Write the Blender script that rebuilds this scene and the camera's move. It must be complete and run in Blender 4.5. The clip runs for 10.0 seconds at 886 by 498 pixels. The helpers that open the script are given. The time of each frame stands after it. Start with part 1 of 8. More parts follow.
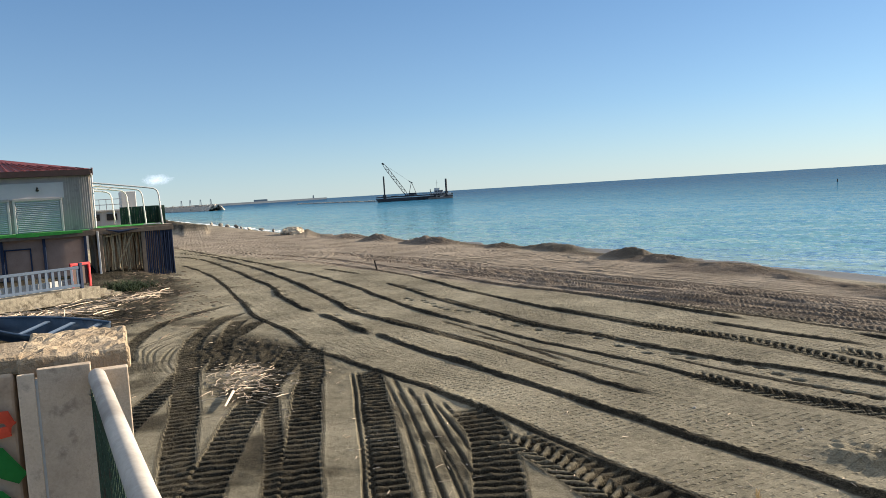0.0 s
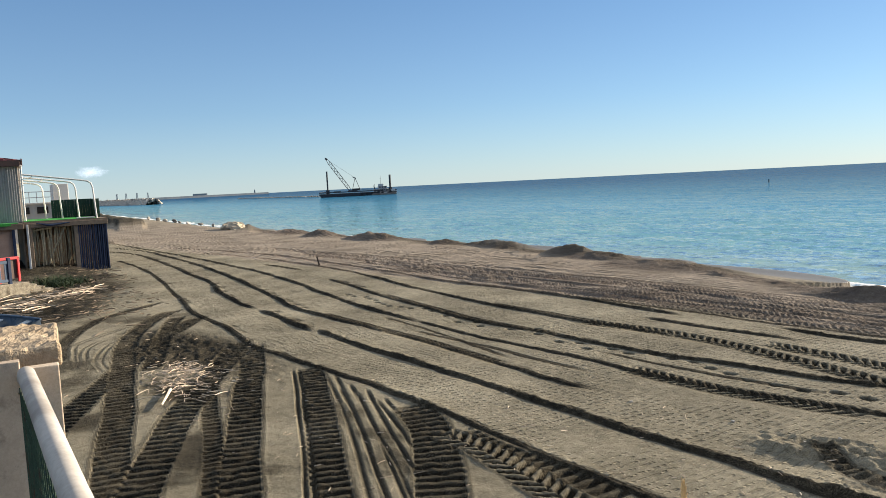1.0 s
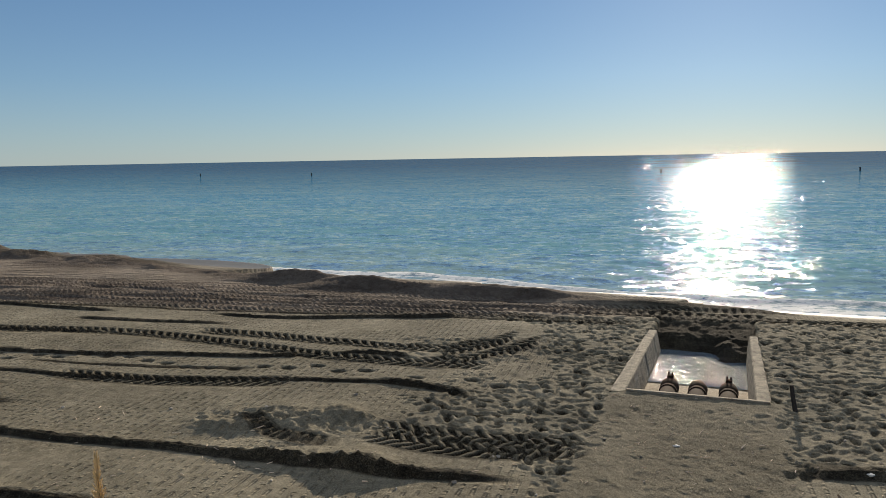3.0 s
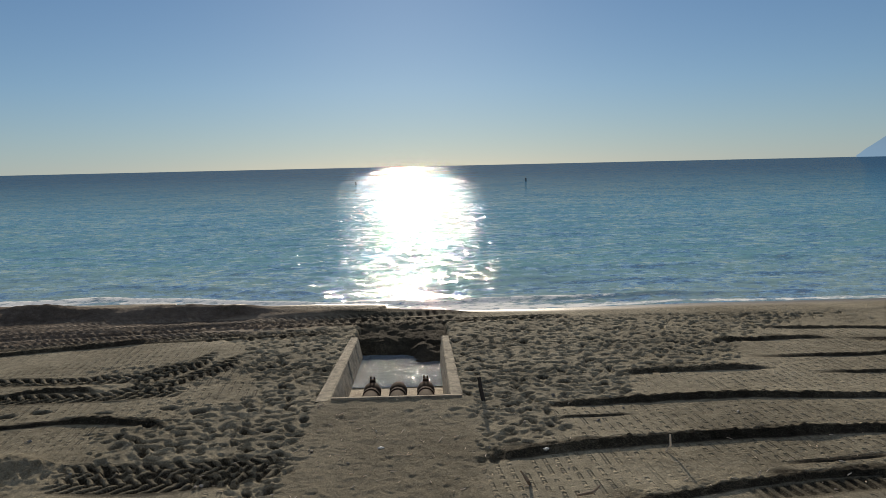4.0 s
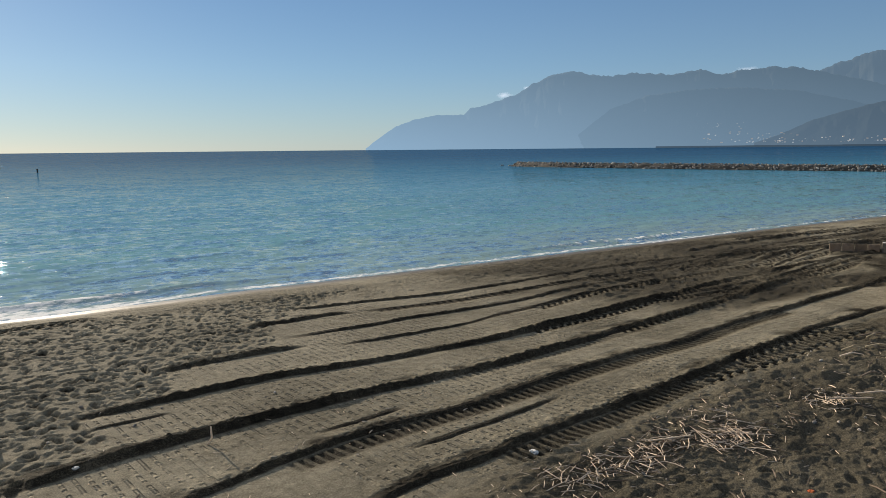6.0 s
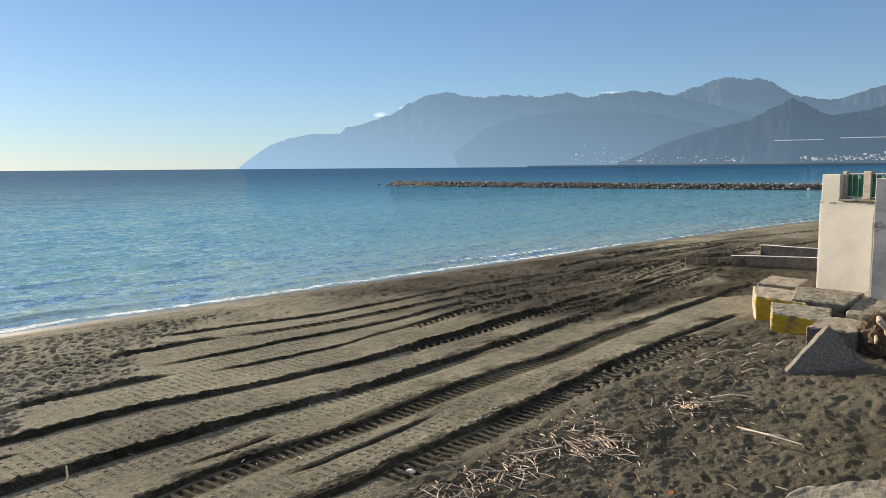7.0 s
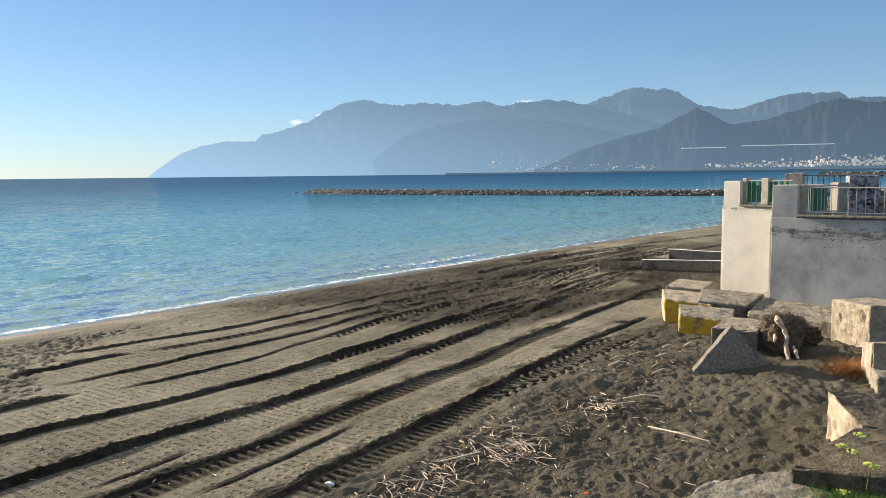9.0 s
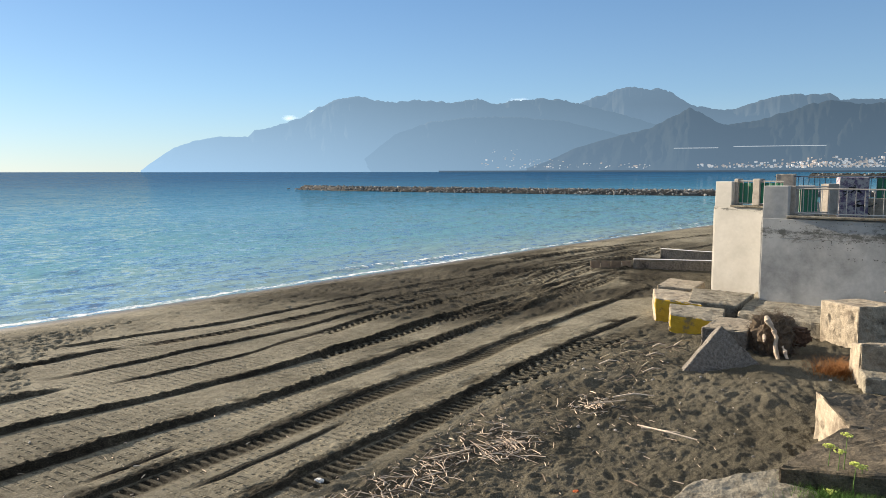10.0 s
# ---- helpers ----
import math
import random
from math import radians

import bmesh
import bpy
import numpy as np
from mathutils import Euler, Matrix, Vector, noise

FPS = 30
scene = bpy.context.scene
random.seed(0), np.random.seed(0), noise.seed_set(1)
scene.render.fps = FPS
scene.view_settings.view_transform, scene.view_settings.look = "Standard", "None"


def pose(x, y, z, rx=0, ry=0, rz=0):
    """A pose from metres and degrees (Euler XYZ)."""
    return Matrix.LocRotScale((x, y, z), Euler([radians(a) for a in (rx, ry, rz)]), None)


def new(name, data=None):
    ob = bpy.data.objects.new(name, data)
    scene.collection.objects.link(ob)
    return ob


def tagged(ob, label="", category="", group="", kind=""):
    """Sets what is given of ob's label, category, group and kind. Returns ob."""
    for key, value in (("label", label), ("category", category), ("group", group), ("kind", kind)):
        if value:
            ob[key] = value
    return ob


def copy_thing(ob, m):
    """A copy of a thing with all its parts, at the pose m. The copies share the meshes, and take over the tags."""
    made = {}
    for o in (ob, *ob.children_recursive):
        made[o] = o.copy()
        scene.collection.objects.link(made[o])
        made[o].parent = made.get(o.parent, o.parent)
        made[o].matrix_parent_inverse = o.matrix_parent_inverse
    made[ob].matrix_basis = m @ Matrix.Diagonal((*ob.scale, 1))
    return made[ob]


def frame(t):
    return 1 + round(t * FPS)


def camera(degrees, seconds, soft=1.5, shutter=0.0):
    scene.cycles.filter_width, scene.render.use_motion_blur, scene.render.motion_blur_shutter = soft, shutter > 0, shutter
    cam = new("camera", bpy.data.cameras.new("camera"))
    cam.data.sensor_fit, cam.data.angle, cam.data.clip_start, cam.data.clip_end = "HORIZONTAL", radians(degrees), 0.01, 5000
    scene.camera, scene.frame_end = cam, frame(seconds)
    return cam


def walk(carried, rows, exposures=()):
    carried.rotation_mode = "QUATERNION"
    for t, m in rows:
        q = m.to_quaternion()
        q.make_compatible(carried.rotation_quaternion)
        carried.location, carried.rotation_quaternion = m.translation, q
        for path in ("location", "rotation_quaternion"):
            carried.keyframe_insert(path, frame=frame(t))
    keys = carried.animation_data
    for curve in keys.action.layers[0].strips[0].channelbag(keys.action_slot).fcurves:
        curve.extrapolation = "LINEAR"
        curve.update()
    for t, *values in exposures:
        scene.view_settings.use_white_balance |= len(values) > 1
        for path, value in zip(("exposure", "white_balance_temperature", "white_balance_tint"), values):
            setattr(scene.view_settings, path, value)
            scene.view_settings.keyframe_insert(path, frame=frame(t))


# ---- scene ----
# camera: a phone held on the terrace, turned from the beach huts over the sea to the old bathing walls
cam = camera(60.4, 10.0, soft=0.5)
PATH = [
    (0.0, pose(-0.244, 0.107, 4.206, 85.59, 3.46, 54.94)),
    (0.5, pose(-0.228, 0.106, 4.208, 85.52, 3.30, 54.50)),
    (1.0, pose(-0.216, 0.102, 4.210, 85.08, 2.82, 50.73)),
    (1.5, pose(-0.208, 0.057, 4.188, 84.39, 2.37, 40.77)),
    (2.0, pose(-0.164, -0.073, 4.210, 83.79, 2.22, 29.22)),
    (2.2, pose(-0.127, -0.113, 4.209, 83.48, 2.20, 25.07)),
    (3.3, pose(-0.024, 0.050, 4.174, 83.45, 0.72, 4.23)),
    (3.5, pose(-0.001, 0.067, 4.170, 83.66, 0.76, 0.00)),
    (4.0, pose(-0.006, 0.040, 4.173, 83.71, 1.27, -12.36)),
    (4.5, pose(0.022, 0.046, 4.169, 82.96, 1.88, -23.48)),
    (5.0, pose(0.043, 0.030, 4.174, 82.07, 1.68, -33.07)),
    (5.5, pose(0.066, 0.024, 4.173, 81.71, 1.22, -40.94)),
    (5.7, pose(0.078, 0.031, 4.173, 81.96, 0.87, -43.31)),
    (6.8, pose(0.085, -0.015, 4.194, 83.70, 0.46, -53.88)),
    (7.0, pose(0.119, -0.034, 4.195, 83.83, 0.45, -55.65)),
    (7.5, pose(0.128, -0.046, 4.197, 83.96, 0.41, -58.44)),
    (8.0, pose(0.123, -0.062, 4.206, 84.04, 0.47, -59.75)),
    (8.5, pose(0.118, -0.077, 4.208, 84.27, 0.59, -60.86)),
    (9.0, pose(0.129, -0.080, 4.217, 84.34, 0.63, -61.74)),
    (9.5, pose(0.126, -0.084, 4.213, 84.26, 0.43, -62.14)),
    (10.0, pose(0.123, -0.092, 4.219, 84.15, 0.05, -62.26)),
]
EXPOSURES = [(0.0, 1.33), (1.2, 1.32), (2.2, 1.01), (3.5, 0.39), (4.5, 0.29), (5.5, 0.45), (7.0, 1.09), (8.0, 1.25), (10.0, 1.29)]
walk(cam, PATH, EXPOSURES)

# ---------------------------------------------------------------- light: low winter sun over the sea, clear sky
SUN_EL, SUN_AZ = 15.5, 9.8
world = bpy.data.worlds.new("sky")
scene.world = world
world.use_nodes = True
wn = world.node_tree
wn.nodes.clear()
sky = wn.nodes.new("ShaderNodeTexSky")
sky.sky_type = "NISHITA"
sky.sun_disc = False
sky.sun_elevation, sky.sun_rotation = radians(SUN_EL), radians(SUN_AZ)
sky.altitude, sky.air_density, sky.dust_density, sky.ozone_density = 0, 0.8, 0.09, 3.8
back = wn.nodes.new("ShaderNodeBackground")
back.inputs["Strength"].default_value = 0.0525
wout = wn.nodes.new("ShaderNodeOutputWorld")
tint = wn.nodes.new("ShaderNodeMix")
tint.data_type, tint.blend_type = "RGBA", "MULTIPLY"
tint.inputs[0].default_value = 1.0
tint.inputs[7].default_value = (0.95, 1.0, 1.03, 1)
# a bright veil of sea haze over the clear sky, palest at the horizon
place_up = wn.nodes.new("ShaderNodeSeparateXYZ")
wn.links.new(wn.nodes.new("ShaderNodeTexCoord").outputs["Generated"], place_up.inputs[0])
fade = wn.nodes.new("ShaderNodeValToRGB")
for stop, (at, col) in zip((fade.color_ramp.elements[0], fade.color_ramp.elements[1], fade.color_ramp.elements.new(0.1), fade.color_ramp.elements.new(0.34), fade.color_ramp.elements.new(0.52)), ((0.0, (0.52, 0.60, 0.63)), (1.0, (0.01, 0.03, 0.08)), (0.1, (0.35, 0.50, 0.64)), (0.34, (0.13, 0.29, 0.55)), (0.52, (0.04, 0.1, 0.23)))):
    stop.position, stop.color = at, (*col, 1)
wn.links.new(place_up.outputs[2], fade.inputs["Fac"])
veil = wn.nodes.new("ShaderNodeVectorMath")
veil.operation = "SCALE"
veil.inputs["Scale"].default_value = 9.5
wn.links.new(fade.outputs[0], veil.inputs[0])
hazy = wn.nodes.new("ShaderNodeMix")
hazy.data_type = "RGBA"
above = wn.nodes.new("ShaderNodeValToRGB")       # the haze is thick at the horizon, and the deep blue overhead hides the rest
for stop, (at, k) in zip((above.color_ramp.elements[0], above.color_ramp.elements[1], above.color_ramp.elements.new(0.1), above.color_ramp.elements.new(0.26)), ((0.0, 0.62), (0.5, 0.88), (0.1, 0.38), (0.26, 0.34))):
    stop.position, stop.color = at, (k, k, k, 1)
wn.links.new(place_up.outputs[2], above.inputs["Fac"])
wn.links.new(above.outputs[0], hazy.inputs[0])
wn.links.new(sky.outputs[0], hazy.inputs[6])
wn.links.new(veil.outputs[0], hazy.inputs[7])
wn.links.new(hazy.outputs[2], tint.inputs[6])
wn.links.new(tint.outputs[2], back.inputs["Color"])
wn.links.new(back.outputs[0], wout.inputs["Surface"])
sun_data = bpy.data.lights.new("sun", "SUN")
sun_data.energy, sun_data.angle, sun_data.color = 5.0, radians(0.53), (1.0, 0.86, 0.68)
sun = new("sun", sun_data)
sun_dir = Vector((math.sin(radians(SUN_AZ)) * math.cos(radians(SUN_EL)), math.cos(radians(SUN_AZ)) * math.cos(radians(SUN_EL)), math.sin(radians(SUN_EL))))
sun.matrix_world = Matrix.Translation(sun_dir * 60) @ sun_dir.to_track_quat("Z", "Y").to_matrix().to_4x4()

# ---------------------------------------------------------------- materials


def node(nt, kind, **given):
    n = nt.nodes.new(kind)
    for key, value in given.items():
        if key in n.inputs:
            n.inputs[key].default_value = value
    return n


def noise_node(nt, scale, detail=4.0, rough=0.6, coords=None):
    n = node(nt, "ShaderNodeTexNoise", Scale=scale, Detail=detail, Roughness=rough)
    if coords is not None:
        nt.links.new(coords, n.inputs["Vector"])
    return n


def ramp(nt, fac, stops):
    r = nt.nodes.new("ShaderNodeValToRGB")
    els = r.color_ramp.elements
    els[0].position, els[0].color = stops[0][0], (*stops[0][1], 1)
    els[1].position, els[1].color = stops[-1][0], (*stops[-1][1], 1)
    for p, c in stops[1:-1]:
        e = els.new(p)
        e.color = (*c, 1)
    nt.links.new(fac, r.inputs["Fac"])
    return r


def mix(nt, kind, fac, a, b):
    m = nt.nodes.new("ShaderNodeMix")
    m.data_type, m.blend_type = "RGBA", kind
    if isinstance(fac, float):
        m.inputs[0].default_value = fac
    else:
        nt.links.new(fac, m.inputs[0])
    for s, v in ((6, a), (7, b)):
        if isinstance(v, tuple):
            m.inputs[s].default_value = (*v, 1)
        else:
            nt.links.new(v, m.inputs[s])
    return m.outputs[2]


def maths(nt, op, a, b=0.0, clamp=False):
    m = nt.nodes.new("ShaderNodeMath")
    m.operation, m.use_clamp = op, clamp
    for i, v in enumerate((a, b)):
        if isinstance(v, (int, float)):
            m.inputs[i].default_value = v
        else:
            nt.links.new(v, m.inputs[i])
    return m.outputs[0]


def start(name):
    m = bpy.data.materials.new(name)
    m.use_nodes = True
    nt = m.node_tree
    b = nt.nodes["Principled BSDF"]
    co = nt.nodes.new("ShaderNodeTexCoord").outputs["Object"]
    return m, nt, b, co


def bumped(nt, b, height, strength, distance):
    bp = node(nt, "ShaderNodeBump", Strength=strength, Distance=distance)
    nt.links.new(height, bp.inputs["Height"])
    nt.links.new(bp.outputs[0], b.inputs["Normal"])
    return bp


def plain(name, dark, light, scale=4.0, fine=60.0, rough=0.8, metal=0.0, bump=0.4, depth=0.01, stain=None, stain_at=(0.55, 0.7), vary=0.12, stain_scale=1.3):
    """A surface with broad tone, fine grain, optional stains and a little difference from piece to piece."""
    m, nt, b, co = start(name)
    n1, n2 = noise_node(nt, scale, 5, 0.65, co), noise_node(nt, fine, 3, 0.7, co)
    f = maths(nt, "ADD", maths(nt, "MULTIPLY", n1.outputs["Fac"], 0.65), maths(nt, "MULTIPLY", n2.outputs["Fac"], 0.35))
    col = ramp(nt, f, [(0.32, dark), (0.68, light)]).outputs[0]
    if stain:
        n3 = noise_node(nt, stain_scale, 6, 0.7, co)
        k = ramp(nt, n3.outputs["Fac"], [(stain_at[0], (0, 0, 0)), (stain_at[1], (1, 1, 1))]).outputs[0]
        col = mix(nt, "MIX", k, col, stain)
    if vary:
        info = nt.nodes.new("ShaderNodeObjectInfo")
        v = maths(nt, "ADD", maths(nt, "MULTIPLY", info.outputs["Random"], 2 * vary), 1 - vary)
        hsv = nt.nodes.new("ShaderNodeHueSaturation")
        nt.links.new(v, hsv.inputs["Value"])
        nt.links.new(col, hsv.inputs["Color"])
        col = hsv.outputs[0]
    nt.links.new(col, b.inputs["Base Color"])
    b.inputs["Metallic"].default_value = metal
    b.inputs["Specular IOR Level"].default_value = 0.5 if rough < 0.7 else 0.2
    r = maths(nt, "ADD", maths(nt, "MULTIPLY", n1.outputs["Fac"], 0.3), rough - 0.15, True)
    nt.links.new(r, b.inputs["Roughness"])
    bumped(nt, b, f, bump, depth)
    return m


def attribute(nt, name):
    n = node(nt, "ShaderNodeAttribute")
    n.attribute_name = name
    return n.outputs["Fac"]


def sand_material():
    m, nt, b, co = start("volcanic_sand")
    wet, churn_shade, combed, cleat = (attribute(nt, n) for n in ("wet", "churn_shade", "comb", "cleat"))
    big, mid, fine = noise_node(nt, 0.35, 5, 0.6, co), noise_node(nt, 5.0, 8, 0.78, co), noise_node(nt, 48.0, 4, 0.8, co)
    f = maths(nt, "ADD", maths(nt, "MULTIPLY", big.outputs["Fac"], 0.26), maths(nt, "ADD", maths(nt, "MULTIPLY", mid.outputs["Fac"], 0.3), maths(nt, "MULTIPLY", fine.outputs["Fac"], 0.44)))
    dry = ramp(nt, f, [(0.4, (0.09, 0.078, 0.055)), (0.5, (0.24, 0.211, 0.15)), (0.6, (0.425, 0.376, 0.272))]).outputs[0]
    # dark tone for turned sand, and for the shade painted on the beach
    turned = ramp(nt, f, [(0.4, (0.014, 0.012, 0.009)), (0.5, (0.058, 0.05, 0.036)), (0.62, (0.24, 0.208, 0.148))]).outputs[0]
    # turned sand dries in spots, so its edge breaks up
    edge = maths(nt, "ADD", churn_shade, maths(nt, "MULTIPLY", maths(nt, "SUBTRACT", mid.outputs["Fac"], 0.5), 0.9))
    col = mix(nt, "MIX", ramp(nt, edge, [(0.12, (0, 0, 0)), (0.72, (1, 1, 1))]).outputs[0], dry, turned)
    pale = ramp(nt, f, [(0.4, (0.11, 0.084, 0.066)), (0.6, (0.39, 0.313, 0.258))]).outputs[0]
    col = mix(nt, "MIX", maths(nt, "MULTIPLY", combed, 0.6), col, pale)
    # shell and pumice specks
    cells = node(nt, "ShaderNodeTexVoronoi", Scale=9.0)
    nt.links.new(co, cells.inputs["Vector"])
    speck = maths(nt, "MULTIPLY", maths(nt, "LESS_THAN", cells.outputs["Distance"], 0.085), maths(nt, "GREATER_THAN", mid.outputs["Fac"], 0.54))
    col = mix(nt, "MIX", maths(nt, "MULTIPLY", speck, 0.75), col, (0.42, 0.38, 0.32))
    damp = ramp(nt, f, [(0.3, (0.10, 0.083, 0.062)), (0.7, (0.16, 0.135, 0.1))]).outputs[0]
    col = mix(nt, "MIX", wet, col, damp)
    nt.links.new(col, b.inputs["Base Color"])
    b.inputs["Diffuse Roughness"].default_value = 0.3
    nt.links.new(maths(nt, "SUBTRACT", 0.95, maths(nt, "MULTIPLY", maths(nt, "POWER", wet, 3.0), 0.5)), b.inputs["Roughness"])
    nt.links.new(maths(nt, "ADD", 0.04, maths(nt, "MULTIPLY", wet, 0.18)), b.inputs["Specular IOR Level"])
    # rows of fine cleat prints across each smoothed strip
    mp = node(nt, "ShaderNodeMapping", Rotation=(0, 0, radians(6.5)))
    nt.links.new(co, mp.inputs["Vector"])
    wave = node(nt, "ShaderNodeTexWave", Scale=1.85, Distortion=0.7, Detail=2.0)
    wave.inputs["Detail Scale"].default_value = 0.8
    nt.links.new(mp.outputs[0], wave.inputs["Vector"])
    ms = node(nt, "ShaderNodeMapping", Scale=(2.4, 8.0, 1.0))
    nt.links.new(co, ms.inputs["Vector"])
    dash, patch = noise_node(nt, 1.0, 1, 0.5, ms.outputs[0]), noise_node(nt, 0.45, 3, 0.6, co)
    kept = maths(nt, "MULTIPLY", ramp(nt, dash.outputs["Fac"], [(0.44, (0, 0, 0)), (0.56, (1, 1, 1))]).outputs[0], ramp(nt, patch.outputs["Fac"], [(0.38, (0.12, 0.12, 0.12)), (0.56, (1, 1, 1))]).outputs[0])
    groove = ramp(nt, wave.outputs["Fac"], [(0.02, (0, 0, 0)), (0.34, (1, 1, 1))]).outputs[0]
    marks = maths(nt, "MULTIPLY", maths(nt, "SUBTRACT", groove, 1.0), maths(nt, "MULTIPLY", kept, maths(nt, "MULTIPLY", maths(nt, "SUBTRACT", cleat, churn_shade, True), 1.5)))
    # fine furrows combed along the water's edge
    mc = node(nt, "ShaderNodeMapping", Rotation=(0, 0, radians(96)))
    nt.links.new(co, mc.inputs["Vector"])
    furrow = node(nt, "ShaderNodeTexWave", Scale=0.85, Distortion=9.0, Detail=4.0)
    furrow.inputs["Detail Scale"].default_value = 0.35
    furrow.inputs["Detail Roughness"].default_value = 0.75
    nt.links.new(mc.outputs[0], furrow.inputs["Vector"])
    worn = ramp(nt, patch.outputs["Fac"], [(0.42, (0.08, 0.08, 0.08)), (0.6, (1, 1, 1))]).outputs[0]
    marks = maths(nt, "ADD", marks, maths(nt, "MULTIPLY", maths(nt, "MULTIPLY", maths(nt, "MULTIPLY", furrow.outputs["Fac"], combed), worn), 1.3))
    grain, lumps = noise_node(nt, 20.0, 6, 0.8, co), noise_node(nt, 7.0, 4, 0.7, co)
    rough_h = maths(nt, "ADD", maths(nt, "MULTIPLY", grain.outputs["Fac"], maths(nt, "ADD", 0.45, maths(nt, "MULTIPLY", churn_shade, 2.4))), maths(nt, "ADD", maths(nt, "MULTIPLY", fine.outputs["Fac"], 0.25), maths(nt, "MULTIPLY", lumps.outputs["Fac"], maths(nt, "MULTIPLY", churn_shade, 2.0))))
    height = maths(nt, "MULTIPLY", maths(nt, "ADD", rough_h, marks), maths(nt, "SUBTRACT", 1.0, maths(nt, "MULTIPLY", wet, 0.85)))
    bumped(nt, b, height, 1.0, 0.05)
    return m


def sea_material():
    m, nt, b, co = start("sea_water")
    nt.nodes.remove(b)
    off = node(nt, "ShaderNodeAttribute")
    off.attribute_name = "offshore"
    patch = noise_node(nt, 0.02, 4, 0.6, co)
    d = maths(nt, "ADD", off.outputs["Fac"], maths(nt, "MULTIPLY", maths(nt, "SUBTRACT", patch.outputs["Fac"], 0.5), 0.25), True)
    body = ramp(nt, d, [(0.0, (0.22, 0.31, 0.31)), (0.1, (0.13, 0.28, 0.32)), (0.36, (0.08, 0.23, 0.32)), (0.62, (0.026, 0.13, 0.215)), (1.0, (0.011, 0.062, 0.14))]).outputs[0]
    mp = node(nt, "ShaderNodeMapping", Rotation=(0, 0, radians(8)), Scale=(0.62, 1.0, 1.0))
    nt.links.new(co, mp.inputs["Vector"])
    swell, chop, rip = noise_node(nt, 0.5, 3, 0.55, mp.outputs[0]), noise_node(nt, 2.2, 4, 0.6, mp.outputs[0]), noise_node(nt, 8.0, 3, 0.6, mp.outputs[0])
    # foam where the swell runs out on the sand
    edge = node(nt, "ShaderNodeAttribute")
    edge.attribute_name = "foam"
    lace = noise_node(nt, 3.2, 6, 0.72, mp.outputs[0])
    fo = maths(nt, "ADD", maths(nt, "SUBTRACT", lace.outputs["Fac"], 1.0), edge.outputs["Fac"])
    foam = ramp(nt, fo, [(0.43, (0, 0, 0)), (0.6, (1, 1, 1))]).outputs[0]
    # wave slopes of three sizes tilt the surface, at every distance alike
    total = nt.nodes.new("ShaderNodeNewGeometry").outputs["Normal"]
    roll = noise_node(nt, 0.13, 3, 0.6, mp.outputs[0])
    for n, k in ((roll, 0.25), (swell, 0.5), (chop, 1.0), (rip, 0.6)):
        v = nt.nodes.new("ShaderNodeVectorMath")
        v.operation = "SUBTRACT"
        nt.links.new(n.outputs["Color"], v.inputs[0])
        v.inputs[1].default_value = (0.5, 0.5, 0.5)
        s = nt.nodes.new("ShaderNodeVectorMath")
        s.operation = "MULTIPLY_ADD"
        nt.links.new(v.outputs[0], s.inputs[0])
        s.inputs[1].default_value = (k * 1.3, k, 0.0)
        nt.links.new(total, s.inputs[2])
        total = s.outputs[0]
    unit = nt.nodes.new("ShaderNodeVectorMath")
    unit.operation = "NORMALIZE"
    nt.links.new(total, unit.inputs[0])
    under, gloss, both = node(nt, "ShaderNodeBsdfDiffuse"), node(nt, "ShaderNodeBsdfGlossy", Roughness=0.03), node(nt, "ShaderNodeMixShader")
    nt.links.new(mix(nt, "MIX", foam, body, (0.8, 0.8, 0.78)), under.inputs["Color"])
    nt.links.new(unit.outputs[0], gloss.inputs["Normal"])
    # the lit water body shows the same small waves, more softly
    rv, ra, rn = nt.nodes.new("ShaderNodeVectorMath"), nt.nodes.new("ShaderNodeVectorMath"), nt.nodes.new("ShaderNodeVectorMath")
    rv.operation, ra.operation, rn.operation = "SUBTRACT", "MULTIPLY_ADD", "NORMALIZE"
    ripple = noise_node(nt, 1.5, 5, 0.7, mp.outputs[0])
    nt.links.new(ripple.outputs["Color"], rv.inputs[0])
    rv.inputs[1].default_value = (0.5, 0.5, 0.5)
    nt.links.new(rv.outputs[0], ra.inputs[0])
    ra.inputs[1].default_value = (0.08, 0.24, 0.0)
    nt.links.new(nt.nodes.new("ShaderNodeNewGeometry").outputs["Normal"], ra.inputs[2])
    nt.links.new(ra.outputs[0], rn.inputs[0])
    nt.links.new(rn.outputs[0], under.inputs["Normal"])
    fres = node(nt, "ShaderNodeFresnel", IOR=1.33)
    nt.links.new(unit.outputs[0], fres.inputs["Normal"])
    # waves turned towards the eye show the water's own colour, those turned away the sky
    ms = node(nt, "ShaderNodeMapping", Rotation=(0, 0, radians(8)), Scale=(0.26, 1.0, 1.0))
    nt.links.new(co, ms.inputs["Vector"])
    facet, crest = noise_node(nt, 1.15, 4, 0.6, ms.outputs[0]), noise_node(nt, 0.33, 3, 0.6, ms.outputs[0])
    glint = noise_node(nt, 1.7, 2, 0.5, co)
    turned = maths(nt, "ADD", maths(nt, "ADD", maths(nt, "MULTIPLY", facet.outputs["Fac"], 0.25), maths(nt, "MULTIPLY", crest.outputs["Fac"], 0.25)), maths(nt, "MULTIPLY", glint.outputs["Fac"], 0.5))
    hidden = ramp(nt, turned, [(0.42, (0.1, 0.1, 0.1)), (0.57, (1, 1, 1))]).outputs[0]
    hidden = maths(nt, "ADD", maths(nt, "MULTIPLY", hidden, maths(nt, "SUBTRACT", 1.0, off.outputs["Fac"])), maths(nt, "MULTIPLY", off.outputs["Fac"], 0.72))
